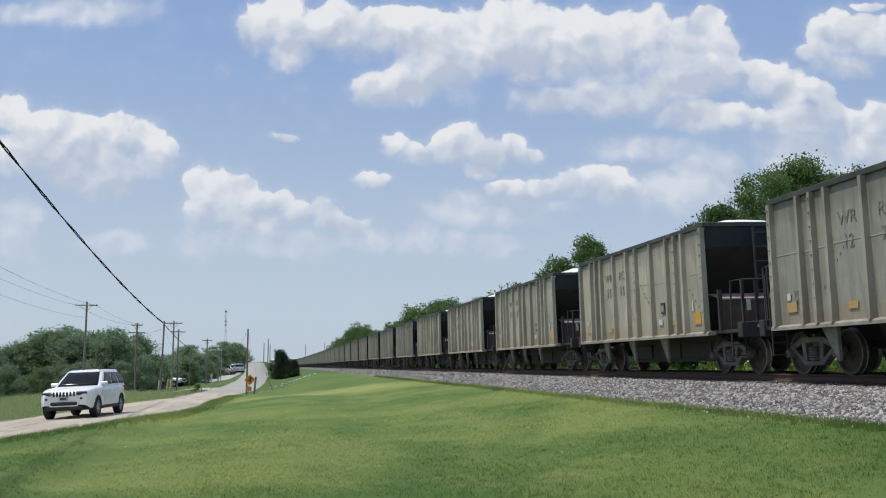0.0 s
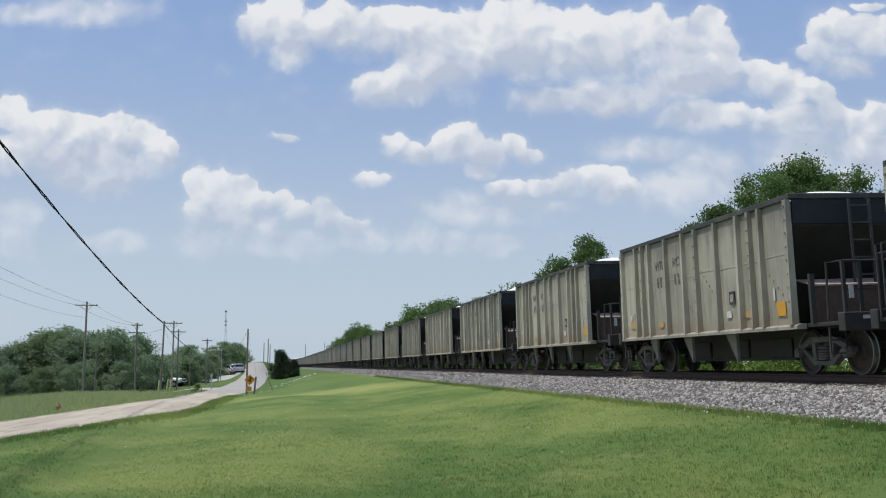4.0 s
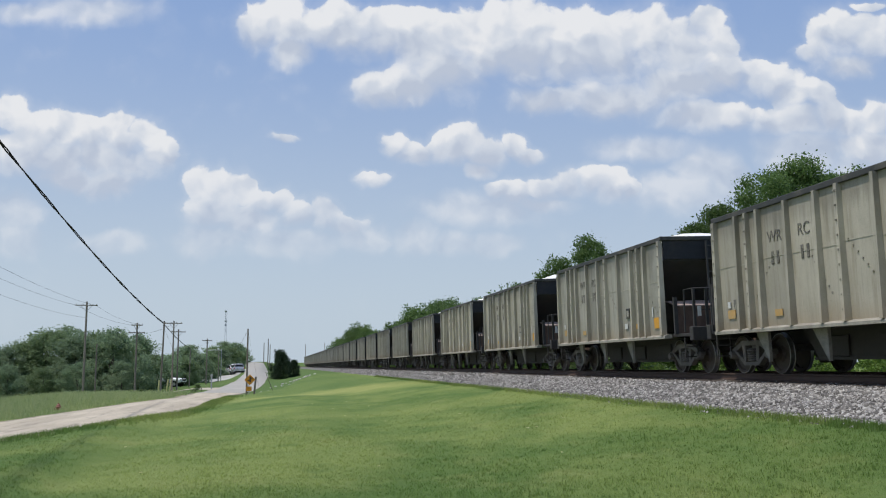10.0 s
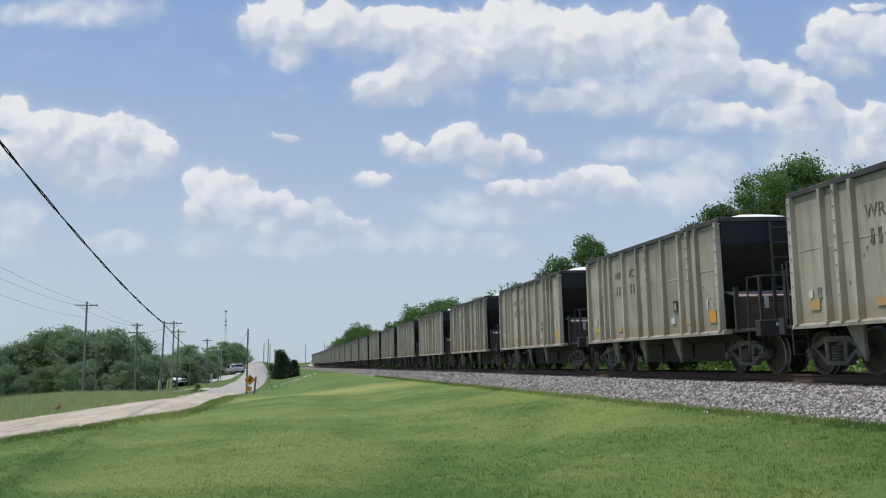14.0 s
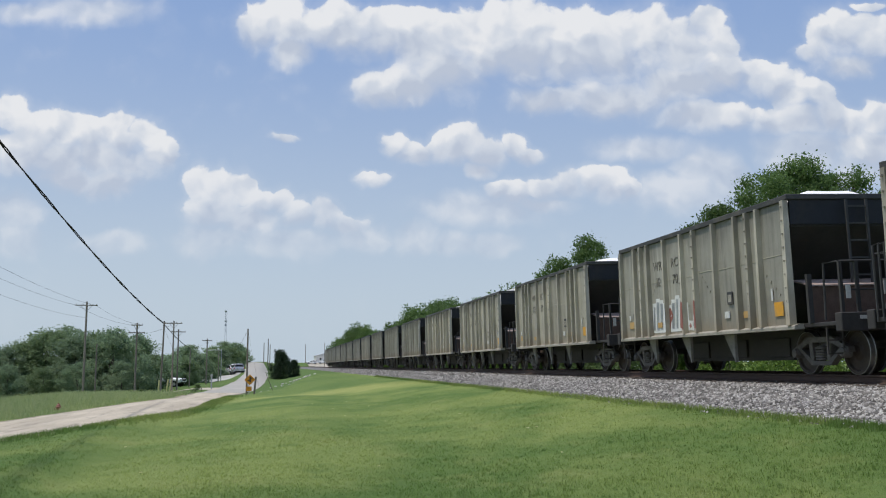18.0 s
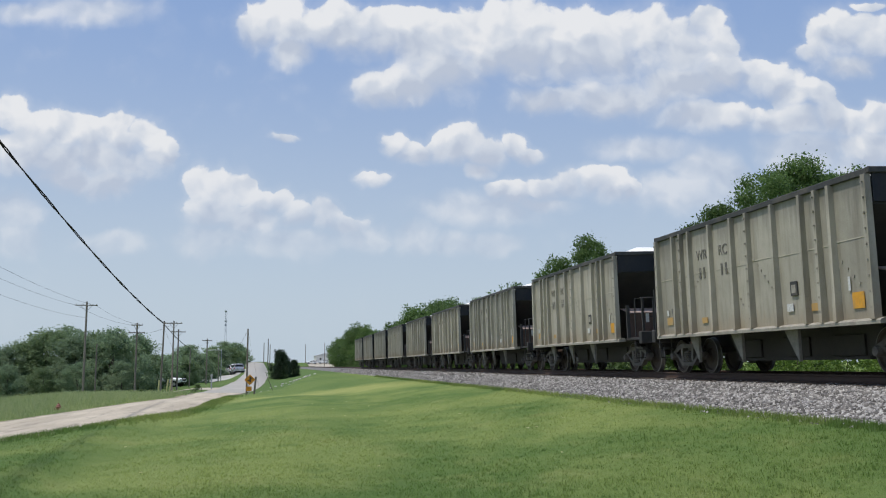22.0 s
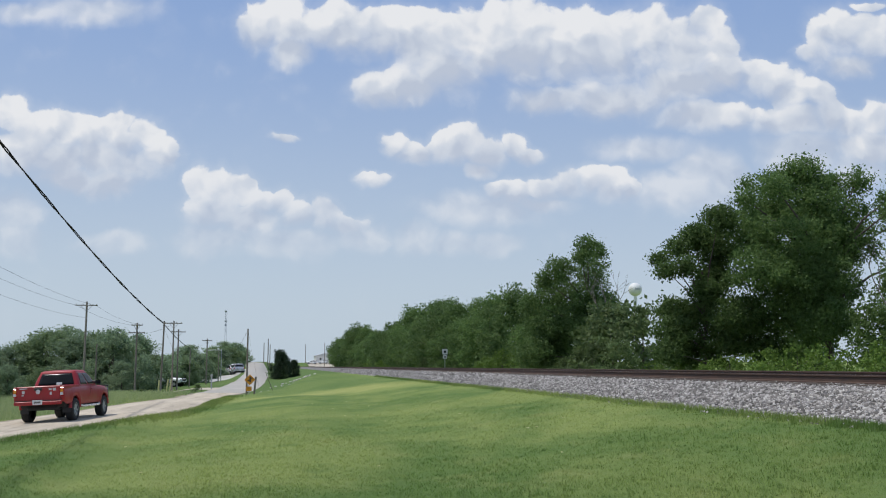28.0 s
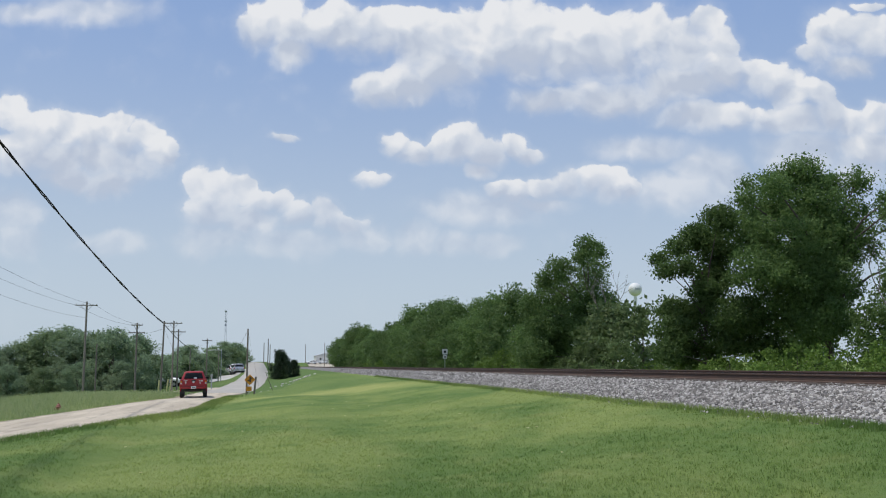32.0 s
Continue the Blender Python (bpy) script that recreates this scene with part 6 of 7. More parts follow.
def shell(half, belt, sill, plan, crown, axles, opening):
    """Body lofted along the car: belt, sill, plan and crown are (y, value) rows; wheel openings are cut over the axles."""
    bm = bmesh.new()
    y0, y1 = belt[0][0], belt[-1][0]
    ys = {y0, y1, y0 + 0.02, y0 + 0.06, y1 - 0.02, y1 - 0.06, y1 - 0.14}
    ys |= {y0 + (y1 - y0) * i / 46 for i in range(47)}
    for a in axles:
        ys |= {a + opening * math.cos(math.pi * i / 12) for i in range(13)}
    rings = []
    for y in sorted(ys):
        w, zt, zb, c = half * along_y(plan, y), along_y(belt, y), along_y(sill, y), along_y(crown, y)
        flare = 0.0
        for a in axles:
            if abs(y - a) < opening:
                zb = max(zb, 0.38 + math.sqrt(opening ** 2 - (y - a) ** 2))
            flare = max(flare, 0.028 * smooth(opening + 0.16, opening - 0.06, abs(y - a)))
        end = min(1.0, (y - y0) / 0.07, (y1 - y) / 0.10)
        w -= 0.055 * (1 - end) ** 2
        zt -= 0.035 * (1 - end) ** 2
        h = zt - zb
        pts = [(w * 0.965 + flare, zb), (w + flare, zb + 0.10 * h), (w * 1.004 + flare * 0.6, zb + 0.42 * h), (w * 0.992, zb + 0.72 * h), (w * 0.965, zb + 0.92 * h), (w * 0.915, zt),
               (w * 0.85, zt + (0.012 if c > 0 else c)), (w * 0.45, zt + c * (0.75 if c > 0 else 1)), (0.0, zt + c)]
        rings.append([bm.verts.new((x, y, z)) for x, z in pts] + [bm.verts.new((-x, y, z)) for x, z in pts[-2::-1]])
    for a, b in zip(rings, rings[1:]):
        for i in range(len(a) - 1):
            bm.faces.new((a[i], a[i + 1], b[i + 1], b[i])).smooth = True
    bm.faces.new(rings[0][::-1])
    bm.faces.new(rings[-1])
    bmesh.ops.recalc_face_normals(bm, faces=bm.faces)
    return bm


class Cabin:
    """A cabin with curved sides and rounded corners between a lower and an upper outline; panes follow its faces."""

    def __init__(self, lo, hi, corner=0.13, bow=0.07):
        (self.wl, self.y0, self.y1, self.zl), (self.wh, self.v0, self.v1, self.zh) = lo, hi
        self.corner, self.bow = corner, bow

    def at(self, where, s, v):
        """Point at s along a side ('left' and 'right' from back to front, 'front' and 'back' from left to right), v up it."""
        w = self.wl + (self.wh - self.wl) * v ** 1.3
        y0, y1 = self.y0 + (self.v0 - self.y0) * v, self.y1 + (self.v1 - self.y1) * v
        z = self.zl + (self.zh - self.zl) * v
        c = self.corner
        if where in ("left", "right"):
            return Vector((w if where == "right" else -w, y0 + c + self.bow * 0.5 + (y1 - y0 - 2 * c - self.bow * 1.5) * s, z))
        x = (2 * s - 1) * w
        over = max(0.0, abs(x) - (w - c))
        bend = c - math.sqrt(max(0.0, c * c - over * over))
        if where == "front":
            return Vector((x, y1 - bend - self.bow * (x / w) ** 2, z))
        return Vector((x, y0 + bend + self.bow * 0.5 * (x / w) ** 2, z))

    def outline(self, v):
        n = 16
        side = [i / 8 for i in range(1, 8)]
        ends = [0.5 - 0.5 * math.cos(math.pi * i / n) for i in range(n + 1)]
        return [self.at("right", s, v) for s in side] + [self.at("front", 1 - s, v) for s in ends] + [self.at("left", 1 - s, v) for s in side] + [self.at("back", s, v) for s in ends]

    def body(self):
        bm = bmesh.new()
        rings = [self.outline(i / 6) for i in range(7)]
        top = rings[-1]
        c = sum(top, Vector()) / len(top)
        for k, up in ((0.97, 0.018), (0.90, 0.038), (0.7, 0.055), (0.35, 0.064)):
            rings.append([Vector((c.x + (p.x - c.x) * k, c.y + (p.y - c.y) * k, p.z + up)) for p in top])
        made = [[bm.verts.new(p) for p in q] for q in rings]
        m = len(made[0])
        for a, b in zip(made, made[1:]):
            for i in range(m):
                bm.faces.new((a[i], a[(i + 1) % m], b[(i + 1) % m], b[i])).smooth = True
        bm.faces.new(made[-1]).smooth = True
        bmesh.ops.recalc_face_normals(bm, faces=bm.faces)
        return bm

    def pane(self, where, a, b, lo=0.08, hi=0.86, out=0.006):
        """A thin curved pane from a to b of a side's length."""
        bm = bmesh.new()
        mid = Vector((0, (self.y0 + self.y1) / 2, self.zl))
        n, m = 10, 5
        skin, back = [], []
        for j in range(m + 1):
            for i in range(n + 1):
                s, v = a + (b - a) * i / n, lo + (hi - lo) * j / m
                p = self.at(where, s, v)
                e = (self.at(where, min(1, s + 0.01), v) - self.at(where, max(0, s - 0.01), v)).cross(self.at(where, s, v + 0.01) - self.at(where, s, v - 0.01)).normalized()
                if e.dot(p - mid) < 0:
                    e = -e
                skin.append(bm.verts.new(p + e * out))
                back.append(bm.verts.new(p - e * 0.008))
        for j in range(m):
            for i in range(n):
                k = j * (n + 1) + i
                for g in (skin, back):
                    bm.faces.new((g[k], g[k + 1], g[k + n + 2], g[k + n + 1])).smooth = True
        rim = [i for i in range(n + 1)] + [j * (n + 1) + n for j in range(1, m + 1)] + [m * (n + 1) + i for i in range(n - 1, -1, -1)] + [j * (n + 1) for j in range(m - 1, 0, -1)]
        for p, q in zip(rim, rim[1:] + rim[:1]):
            bm.faces.new((skin[p], skin[q], back[q], back[p]))
        bmesh.ops.recalc_face_normals(bm, faces=bm.faces)
        return bm


def road_wheel(parent, x, y, r, width, rim_mat):
    s = -1 if x < 0 else 1
    w = part("wheel", lathe([(-width * 0.08, r * 0.60), (-width / 2, r * 0.64), (-width / 2, r * 0.9), (-width * 0.38, r), (width * 0.38, r), (width / 2, r * 0.9), (width / 2, r * 0.64), (width * 0.08, r * 0.60)], 28), M["rubber"], parent, "black rubber tyre on an alloy rim", at=pose(x, y, r))
    bm = lathe([(0.0, r * 0.60), (width * 0.47, r * 0.65), (width * 0.47, r * 0.57), (width * 0.30, r * 0.52), (width * 0.30, 0.03)], 20)
    part("rim", bm, M["rim_dark"], w, at=pose(0, 0, 0, 0, 0, 0 if s > 0 else 180))
    for i in range(6):
        a = i * 60
        part("spoke", slab(width * 0.30, width * 0.42, -0.035, 0.035, 0.04, r * 0.60), rim_mat, w, at=pose(0, 0, 0, 0, 0, 0 if s > 0 else 180) @ pose(0, 0, 0, a, 0, 0))
    return w


def grow(v, k, lift=0.0):
    """Scale a finished vehicle by k and raise its body by lift over its wheels."""
    for ob in v.children_recursive:
        ob.data.transform(Matrix.Scale(k, 4))
        ob.matrix_basis.translation *= k
        if lift and ob.parent is v and not ob.name.startswith("wheel"):
            ob.matrix_basis.translation.z += lift


def build_suv(name, label, paint, group=""):
    v = thing(name, label, "car", group)
    fy, ry, half = 1.457, -1.457, 0.955
    belt = ((-2.38, 0.96), (-2.30, 1.10), (-1.6, 1.15), (1.0, 1.13), (1.55, 1.10), (2.0, 1.05), (2.28, 0.99), (2.40, 0.90))
    sill = ((-2.38, 0.56), (-2.1, 0.40), (-1.0, 0.34), (1.0, 0.34), (2.1, 0.36), (2.40, 0.50))
    plan = ((-2.38, 0.86), (-2.1, 0.95), (-1.4, 1.0), (1.5, 1.0), (2.05, 0.95), (2.3, 0.87), (2.40, 0.80))
    crown = ((-2.38, 0.02), (0.9, 0.03), (1.3, 0.045), (2.2, 0.035), (2.40, 0.012))
    part("body", shell(half, belt, sill, plan, crown, (fy, ry), 0.43), M[paint], v)
    cab = Cabin((0.885, -2.34, 1.06, 1.10), (0.67, -2.02, 0.10, 1.72))
    part("cabin", cab.body(), M[paint], v)
    part("windscreen", cab.pane("front", 0.07, 0.93, 0.10, 0.93), M["glass"], v, "dark tinted windscreen")
    part("rear_window", cab.pane("back", 0.08, 0.92, 0.3, 0.9), M["glass"], v)
    for side in ("left", "right"):
        for a, b in ((-0.04, 0.22), (0.255, 0.555), (0.585, 0.97)):
            part("side_window", cab.pane(side, a, b, 0.16, 0.88), M["glass"], v, "dark tinted side window")
    part("inner_well", slab(-0.80, 0.80, -2.1, 2.1, 0.30, 0.95), M["trim_black"], v)
    for i in range(7):
        x = -0.36 + 0.12 * i
        part("grille_slot", slab(-0.038, 0.038, -0.015, 0.02, -0.085, 0.085, 0.01), M["trim_black"], v, at=pose(x, 2.415 - abs(x) * 0.05, 0.90))
    for s in (-1, 1):
        lamp = part("headlamp", slab(-0.20, 0.20, -0.10, 0.02, -0.075, 0.075, 0.03), M["lamp_clear"], v, "smoky clear headlamp", at=pose(s * 0.63, 2.375, 0.915, 0, 0, -s * 24))
        part("lamp_bezel", slab(-0.17, 0.17, 0.02, 0.026, -0.05, 0.03, 0.002), M["trim_black"], lamp)
        part("fog_lamp", slab(-0.085, 0.085, -0.03, 0.03, -0.04, 0.04, 0.02), M["trim_black"], v, at=pose(s * 0.66, 2.375, 0.73, 0, 0, -s * 22))
        mir = part("mirror", slab(-0.09 - (0.09 if s > 0 else 0), 0.09 + (0.09 if s < 0 else 0), -0.04, 0.06, -0.06, 0.08, 0.035), M[paint], v, at=pose(s * 0.98, 0.66, 1.22))
        part("mirror_glass", slab(-0.09, 0.09, -0.008, 0, -0.055, 0.07), M["glass"], mir, at=pose(0, -0.052, 0))
        part("tail_lamp", slab(-0.08, 0.10, -0.04, 0.05, -0.10, 0.10, 0.02), M["lamp_red"], v, at=pose(s * 0.80, -2.36, 1.02))
        part("sill_trim", slab(-0.03, 0.03, -1.0, 1.0, 0.30, 0.42, 0.01), M["trim_black"], v, at=pose(s * 0.945, 0, 0))
        part("roof_rail", bar([(s * 0.57, -1.9, 1.76), (s * 0.58, -1.7, 1.80), (s * 0.58, 0.0, 1.80), (s * 0.57, 0.12, 1.76)], 0.018, 6), M["trim_black"], v)
        for yy in (0.05, -0.95):
            part("door_handle", slab(-0.02, 0.02, -0.1, 0.1, -0.02, 0.02, 0.008), M[paint], v, at=pose(s * 0.945, yy, 0.98))
        for yc in (fy, ry):
            bm = bmesh.new()
            tube(bm, [(0, yc + 0.455 * math.cos(a), 0.38 + 0.455 * math.sin(a)) for a in (math.pi * i / 10 for i in range(11))], 0.035, 6)
            part("arch_trim", bm, M["trim_black"], v, at=pose(s * (0.925 if yc < 0 else 0.915), 0, 0))
    part("lower_bumper", slab(-0.66, 0.66, -0.12, 0.05, -0.08, 0.06, 0.04), M["trim_black"], v, "black lower bumper", at=pose(0, 2.36, 0.42))
    part("lower_intake", slab(-0.48, 0.48, -0.04, 0.03, -0.06, 0.06, 0.03), M["trim_black"], v, "black lower air intake", at=pose(0, 2.40, 0.56))
    part("bumper_strip", bar([(-0.60, -0.06, 0.10), (-0.48, 0.0, -0.05), (0.48, 0.0, -0.05), (0.60, -0.06, 0.10)], 0.022, 6), M["chrome"], v, "bright bumper strip", at=pose(0, 2.43, 0.52))
    part("bumper_strip", bar([(-0.56, -0.05, 0), (0.0, 0.01, 0.0), (0.56, -0.05, 0)], 0.012, 6), M["chrome"], v, at=pose(0, 2.42, 0.645))
    pl = part("licence_plate", slab(-0.16, 0.16, -0.01, 0.01, -0.08, 0.08), M["galv"], v, "grey front licence plate", at=pose(0.0, 2.44, 0.735))
    part("plate_bar", slab(-0.11, 0.11, 0.01, 0.014, -0.03, 0.03), M["trim_black"], pl)
    wheels = [road_wheel(v, s * 0.83, yc, 0.38, 0.26, M["alloy"]) for s in (-1, 1) for yc in (fy, ry)]
    return v, wheels


def build_pickup(name, label, paint, group=""):
    v = thing(name, label, "pickup truck", group)
    fy, ry, half = 1.62, -1.48, 0.875
    belt = ((-2.58, 1.10), (-2.50, 1.13), (-0.95, 1.14), (0.95, 1.12), (1.6, 1.09), (2.2, 1.03), (2.45, 0.97), (2.55, 0.88))
    sill = ((-2.58, 0.66), (-2.3, 0.56), (-1.0, 0.50), (1.1, 0.50), (2.2, 0.54), (2.55, 0.62))
    plan = ((-2.58, 0.96), (-2.4, 0.985), (-1.0, 1.0), (1.6, 1.0), (2.2, 0.94), (2.45, 0.86), (2.55, 0.78))
    crown = ((-2.58, 0.0), (-2.53, -0.30), (-1.10, -0.30), (-1.04, 0.02), (0.9, 0.03), (1.3, 0.05), (2.3, 0.04), (2.55, 0.012))
    part("body", shell(half, belt, sill, plan, crown, (fy, ry), 0.45), M[paint], v)
    part("inner_well", slab(-0.74, 0.74, -2.2, 2.2, 0.45, 1.05), M["trim_black"], v)
    cab = Cabin((0.825, -1.04, 1.10, 1.08), (0.62, -0.86, 0.30, 1.66), 0.12, 0.06)
    part("cabin", cab.body(), M[paint], v)
    part("windscreen", cab.pane("front", 0.04, 0.96, 0.06, 0.92), M["glass"], v)
    part("rear_window", cab.pane("back", 0.10, 0.90, 0.22, 0.90), M["glass"], v, "dark tinted rear window")
    part("window_sticker", slab(-0.10, 0.10, -0.008, 0.0, -0.045, 0.045, 0.003), M["sticker"], v, "white oval window sticker", at=pose(0.12, -1.0, 1.25, -20, 0, 0))
    for side in ("left", "right"):
        for a, b in ((0.04, 0.46), (0.51, 0.97)):
            part("side_window", cab.pane(side, a, b, 0.18, 0.88), M["glass"], v)
    for s in (-1, 1):
        part("bed_wall", slab(-0.035, 0.035, -2.56, -1.03, 1.05, 1.185, 0.015), M[paint], v, at=pose(s * 0.805, 0, 0))
        tl = part("tail_lamp", slab(-0.065, 0.065, -0.03, 0.04, -0.14, 0.14, 0.015), M["lamp_red"], v, "red and amber tail lamp", at=pose(s * 0.785, -2.585, 0.98))
        part("amber_lens", slab(-0.05, 0.05, -0.036, -0.03, 0.0, 0.09), M["lamp_amber"], tl)
        part("reversing_lens", slab(-0.05, 0.05, -0.036, -0.03, -0.11, -0.02), M["sticker"], tl)
        part("mud_flap", slab(-0.14, 0.14, -0.01, 0.01, -0.17, 0.17), M["trim_black"], v, at=pose(s * 0.72, ry - 0.46, 0.42))
        part("step_bar", bar([(s * 0.86, -0.95, 0.46), (s * 0.90, -0.8, 0.42), (s * 0.90, 0.9, 0.42), (s * 0.86, 1.05, 0.46)], 0.04, 8), M["chrome"], v, "chrome side step bar")
        mir = part("mirror", slab(-0.075 - (0.14 if s > 0 else 0), 0.075 + (0.14 if s < 0 else 0), -0.04, 0.05, -0.06, 0.075, 0.02), M["trim_black"], v, at=pose(s * 0.92, 0.80, 1.23))
        part("mirror_glass", slab(-0.09, 0.09, -0.008, 0, -0.06, 0.08), M["glass"], mir, at=pose(0, -0.052, 0))
        part("headlamp", slab(-0.16, 0.16, -0.05, 0.03, -0.08, 0.08, 0.02), M["lamp_clear"], v, at=pose(s * 0.6, 2.50, 0.92, 0, 0, -s * 14))
        part("door_seam", slab(-0.004, 0.004, -0.008, 0.008, 0.52, 1.16), M["trim_black"], v, at=pose(s * 0.872, 0.02, 0))
        part("door_handle", slab(-0.02, 0.02, -0.08, 0.08, -0.02, 0.02, 0.008), M[paint], v, at=pose(s * 0.865, 0.2, 1.02))
        for yc in (fy, ry):
            bm = bmesh.new()
            tube(bm, [(0, yc + 0.475 * math.cos(a), 0.40 + 0.475 * math.sin(a)) for a in (math.pi * i / 10 for i in range(11))], 0.055, 6)
            part("fender_flare", bm, M[paint], v, at=pose(s * 0.845, 0, 0))
    part("tailgate", slab(-0.72, 0.72, -0.025, 0.03, 0.70, 1.185, 0.015), M[paint], v, at=pose(0, -2.585, 0))
    part("tailgate_handle", slab(-0.13, 0.13, -0.02, 0.0, -0.05, 0.05, 0.01), M["trim_black"], v, at=pose(0, -2.612, 1.09))
    part("badge", lathe([(-0.012, 0.01), (-0.012, 0.075), (0.0, 0.075), (0.0, 0.01)], 14, "y"), M["sticker"], v, "round white tailgate emblem", at=pose(0.0, -2.635, 1.00))
    for x, z, w, h in ((-0.50, 1.12, 0.26, 0.03), (-0.50, 1.00, 0.09, 0.10), (-0.52, 0.90, 0.07, 0.045), (0.40, 1.08, 0.09, 0.06), (0.54, 1.07, 0.10, 0.09), (0.42, 0.94, 0.06, 0.10)):
        part("tailgate_sticker", slab(-w / 2, w / 2, -0.006, 0.0, -h / 2, h / 2), M["sticker"], v, at=pose(x, -2.612, z))
    part("rear_bumper", slab(-0.80, 0.80, -0.06, 0.05, 0.56, 0.70, 0.03), M[paint], v, at=pose(0, -2.62, 0))
    part("bumper_step", slab(-0.78, 0.78, -0.05, 0.04, 0.70, 0.715), M["trim_black"], v, at=pose(0, -2.62, 0))
    pl = part("licence_plate", slab(-0.16, 0.16, -0.01, 0.01, -0.08, 0.08), M["plate"], v, "white rear licence plate", at=pose(0.0, -2.692, 0.65))
    part("plate_bar", slab(-0.11, 0.11, -0.014, -0.01, -0.03, 0.03), M["stencil"], pl)
    part("under_tank", slab(-0.55, 0.55, -2.2, 1.9, 0.36, 0.58, 0.04), M["trim_black"], v)
    part("grille", slab(-0.42, 0.42, -0.02, 0.03, -0.12, 0.12, 0.02), M["trim_black"], v, at=pose(0, 2.58, 0.88))
    part("brush_guard", bar([(-0.7, 2.62, 0.6), (-0.68, 2.68, 1.08), (0.68, 2.68, 1.08), (0.7, 2.62, 0.6)], 0.03, 8), M["trim_black"], v)
    wheels = [road_wheel(v, s * 0.755, yc, 0.385, 0.27, M["alloy"]) for s in (-1, 1) for yc in (fy, ry)]
    return v, wheels


suv, suv_wheels = build_suv("sport_utility_car", "glossy white sport utility car driving on the road", "white_car")
pickup, pickup_wheels = build_pickup("pickup_truck", "red four-door pickup truck with stickered tailgate", "red_car")
grow(suv, 1.01)
grow(pickup, 1.01, 0.05)


def parked(maker, name, label, paint, x, y, turn, group):
    v, _ = maker(name, label, paint, group)
    v.matrix_basis = pose(x, y, ground_z(x, y) + 0.06, 0, 0, turn)
    return v


LOT = "vehicles parked in the distance"
pk, _ = build_pickup("pickup_truck", "white pickup truck parked on the side street", "white_car", LOT)
pk.matrix_basis = pose(-13.9, 127.0, ground_z(-13.9, 127.0) + 0.06, 0, 0, 245)
s1, _ = build_suv("parked_car", "silver car parked beside the street", "silver_car", LOT)
s1.matrix_basis = pose(-6.6, 168, ground_z(-6.6, 168) + 0.06, 0, 0, 8)
w1, _ = build_suv("parked_car", "white car parked beside the street", "white_car", LOT)
w1.matrix_basis = pose(-7.2, 178, ground_z(-7.2, 178) + 0.06, 0, 0, -6)
for src, x, y, turn in ((w1, -9.6, 322, 8), (s1, -12.0, 326, 20), (w1, 21.5, 452, 88), (w1, 25.5, 455, 100), (s1, 30, 458, 85), (w1, 16.0, 448, 80), (s1, -8.3, 186, 20)):
    copy_thing(src, pose(x, y, ground_z(x, y) + (0.06 if y < 400 else 0.33), 0, 0, turn))


# ---- movement ----
# how far the train has come, in metres, at these seconds
TRAVEL = [(0.0, 0.0), (6.0, 122.84), (9.0, 184.45), (13.0, 265.90), (19.0, 387.32), (23.0, 467.87), (27.5, 558.4), (32.0, 648.9)]


def travelled(t):
    """Smooth (cubic) run through TRAVEL."""
    n = len(TRAVEL)
    slope = [(TRAVEL[min(i + 1, n - 1)][1] - TRAVEL[max(i - 1, 0)][1]) / (TRAVEL[min(i + 1, n - 1)][0] - TRAVEL[max(i - 1, 0)][0]) for i in range(n)]
    for i in range(n - 1):
        (a, p), (b, q) = TRAVEL[i], TRAVEL[i + 1]
        if t <= b:
            h = b - a
            k = (t - a) / h
            return (2 * k ** 3 - 3 * k ** 2 + 1) * p + (k ** 3 - 2 * k ** 2 + k) * h * slope[i] + (3 * k ** 2 - 2 * k ** 3) * q + (k ** 3 - k ** 2) * h * slope[i + 1]
    return TRAVEL[-1][1]


FIRST_FAR_END = 7.891 - 2.17      # where the leading car's far end stands at the start
TIMES = [i * 1.0 for i in range(33)]


def car_pose(k, t):
    s = FIRST_FAR_END + k * PITCH - FAR_END - travelled(t)
    x, y, a = track_at(s)
    return pose(x, y, cant_z(0), 0, -CANT, a)


def on_road(y, back, t_roll=0.0):
    """Pose of a vehicle whose middle stands at y on the road; back: it comes towards the camera."""
    x, _ = road_smooth(y)
    e = 1.4
    xa, xb = road_smooth(y - e)[0], road_smooth(y + e)[0]
    za, zb = ground_z(xa, y - e), ground_z(xb, y + e)
    side = math.degrees(math.atan2(ground_z(x + 0.8, y) - ground_z(x - 0.8, y), 1.6))
    turn = -math.degrees(math.atan2(xb - xa, 2 * e))
    pitch = math.degrees(math.atan2(zb - za, 2 * e))
    m = pose(x, y, (za + zb) / 2 + 0.065, 0, 0, turn) @ pose(0, 0, 0, pitch, -side, 0)
    return m @ pose(0, 0, 0, 0, 0, 180) if back else m


# middle of each vehicle along the road, second by second
SUV_WAY = [(0.0, 39.5), (1.0, 26.6), (2.0, 13.8), (3.0, 1.8), (4.0, -7.8), (5.0, -14.0), (6.0, -16.9), (7.0, -17.8), (8.0, -18.0), (32.0, -18.0)]
PICKUP_WAY = [(0.0, -18.0), (20.0, -18.0), (21.0, -17.2), (22.0, -13.8), (23.0, -7.4), (24.0, 0.8), (25.0, 9.8), (26.0, 19.6), (27.0, 28.8), (27.5, 33.2), (28.0, 37.4), (28.5, 41.4), (29.0, 45.3), (29.5, 49.3), (30.0, 53.4), (30.5, 57.5), (31.0, 61.6), (31.5, 65.4), (32.0, 68.8)]


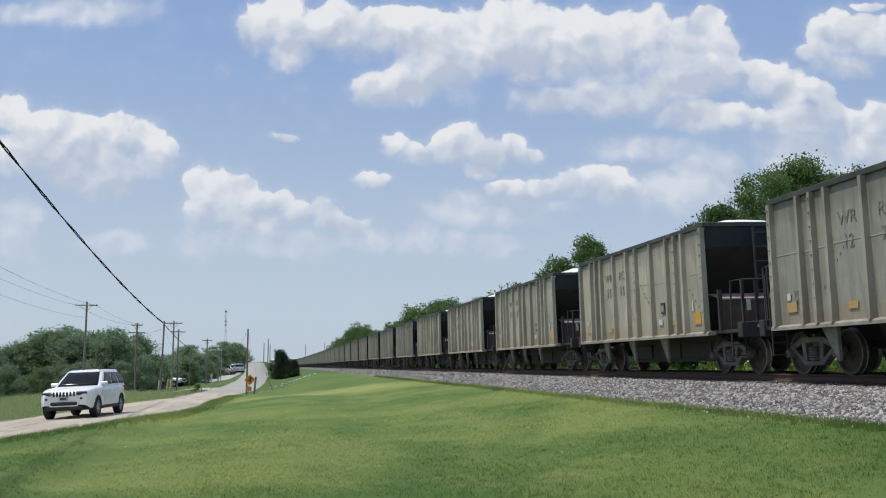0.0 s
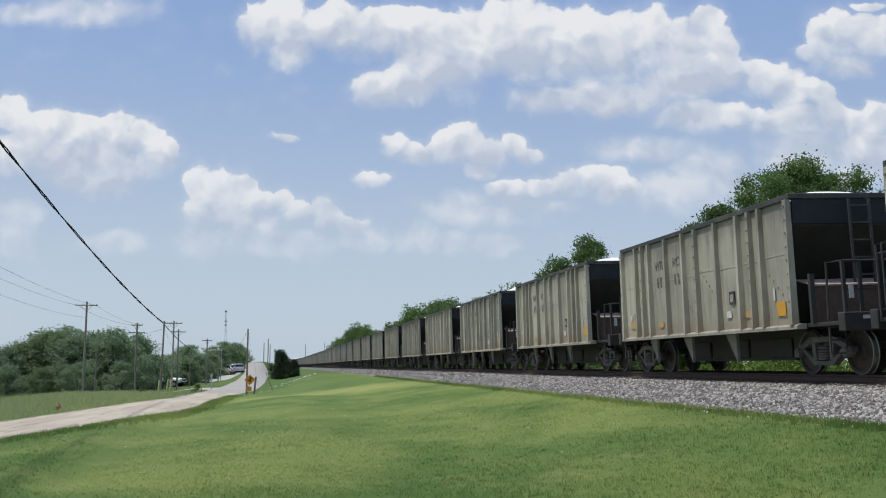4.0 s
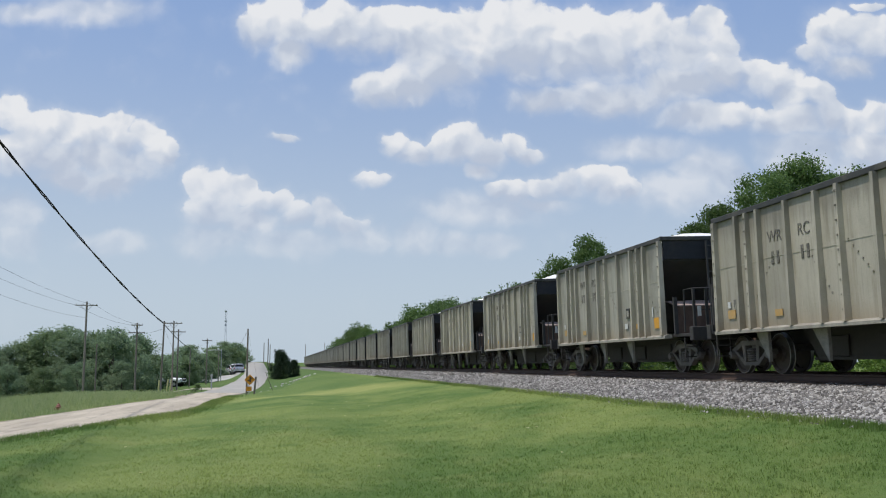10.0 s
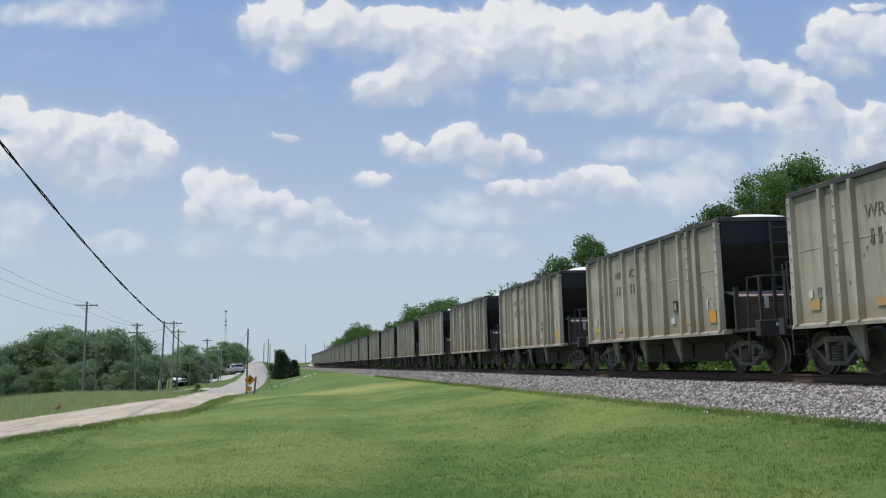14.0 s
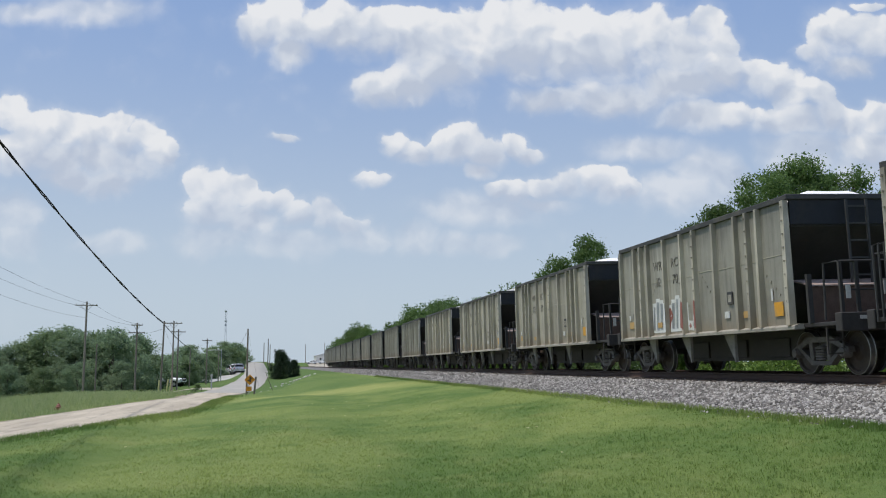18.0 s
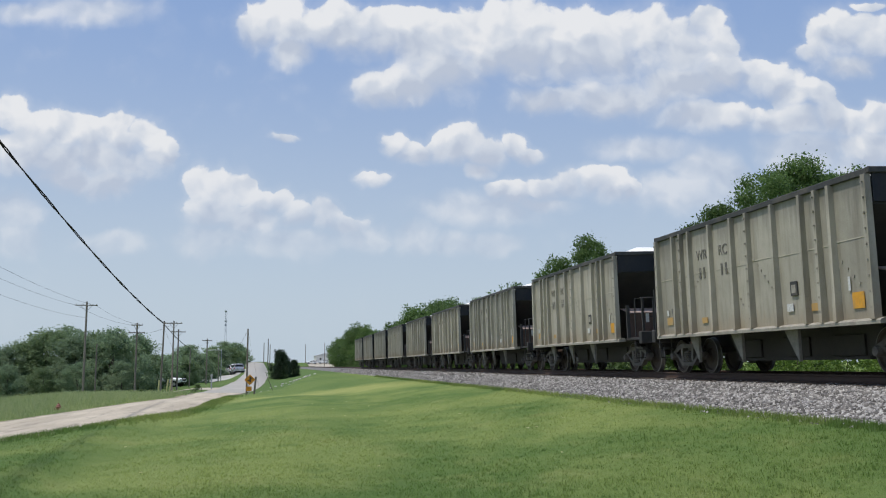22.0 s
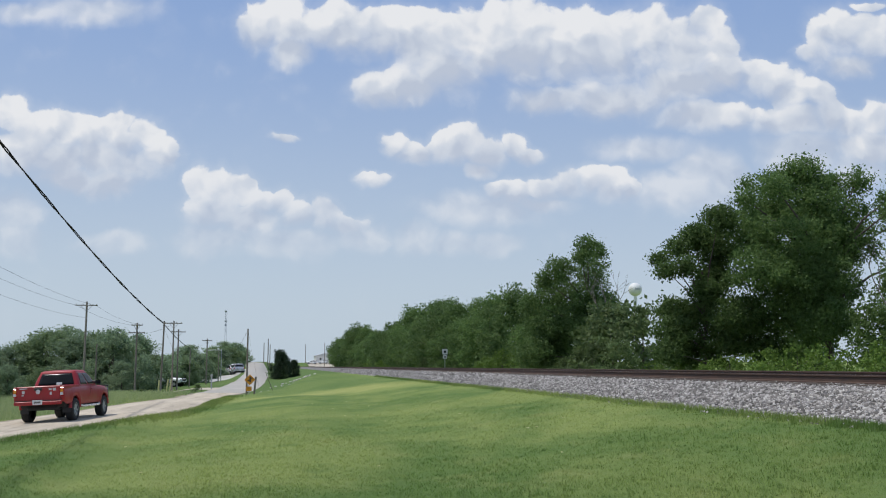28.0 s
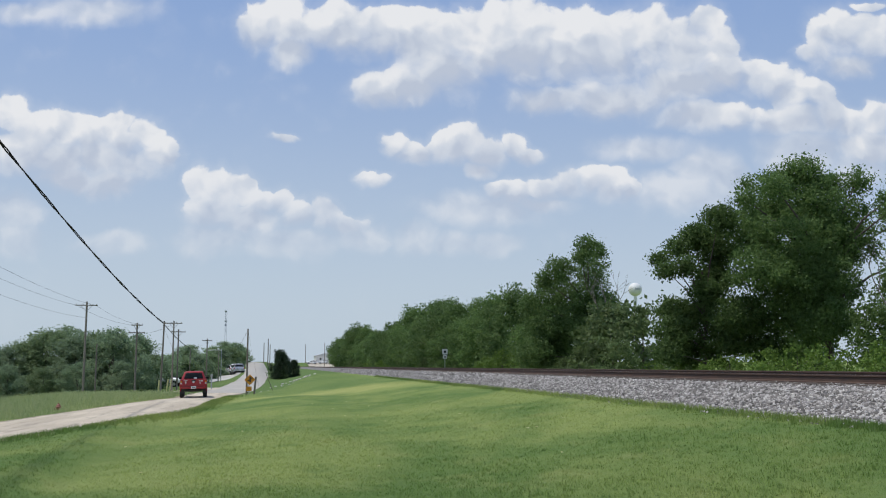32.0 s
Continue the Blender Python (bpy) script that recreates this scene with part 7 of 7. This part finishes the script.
def way_at(way, t):
    n = len(way)
    g = [(way[min(i + 1, n - 1)][1] - way[max(i - 1, 0)][1]) / (way[min(i + 1, n - 1)][0] - way[max(i - 1, 0)][0]) for i in range(n)]
    for i in range(n - 1):
        (a, p), (b, q) = way[i], way[i + 1]
        if t <= b:
            h = b - a
            k = (t - a) / h
            return (2 * k ** 3 - 3 * k ** 2 + 1) * p + (k ** 3 - 2 * k ** 2 + k) * h * g[i] + (3 * k ** 2 - 2 * k ** 3) * q + (k ** 3 - k ** 2) * h * g[i + 1]
    return way[-1][1]


# the pickup edges over and turns its nose a little as it slows: seconds, sideways metres, degrees
EDGE = [(0.0, 0.0, 0.0), (26.0, 0.0, 0.0), (28.0, 0.0, 0.0), (29.0, 0.10, 2.5), (30.0, 0.0, 5.0), (31.0, -0.30, 7.0), (32.0, -0.40, 8.0)]


def edged(t, m):
    for a, b in zip(EDGE, EDGE[1:]):
        if t <= b[0]:
            break
    k = (t - a[0]) / (b[0] - a[0])
    return pose(a[1] + (b[1] - a[1]) * k, 0, 0) @ m @ pose(0, 0, 0, 0, 0, a[2] + (b[2] - a[2]) * k)


def drive(vehicle, wheels, way, back, r, t0, t1):
    times = [t0 + i * 0.25 for i in range(int((t1 - t0) / 0.25) + 1)]
    times = ([0.0] if t0 > 0 else []) + times + ([32.0] if t1 < 32 else [])
    walk(vehicle, [(t, on_road(way_at(way, t), back) if back else edged(t, on_road(way_at(way, t), back))) for t in times])
    start = way_at(way, 0.0)
    for w in wheels:
        base = w.matrix_basis.copy()
        spin = [0.0] + [t0 + i / 30 for i in range(1 if t0 == 0 else 0, int((t1 - t0) * 30) + 1)] + ([32.0] if t1 < 32 else [])
        walk(w, [(t, base @ pose(0, 0, 0, -math.degrees(abs(way_at(way, t) - start) / r), 0, 0)) for t in spin])


def motions():
    drive(suv, suv_wheels, SUV_WAY, True, 0.39, 0.0, 8.0)
    drive(pickup, pickup_wheels, PICKUP_WAY, False, 0.39, 20.0, 32.0)
    for k, car in enumerate(CARS):
        walk(car, [(t, car_pose(k, t)) for t in TIMES])


motions()
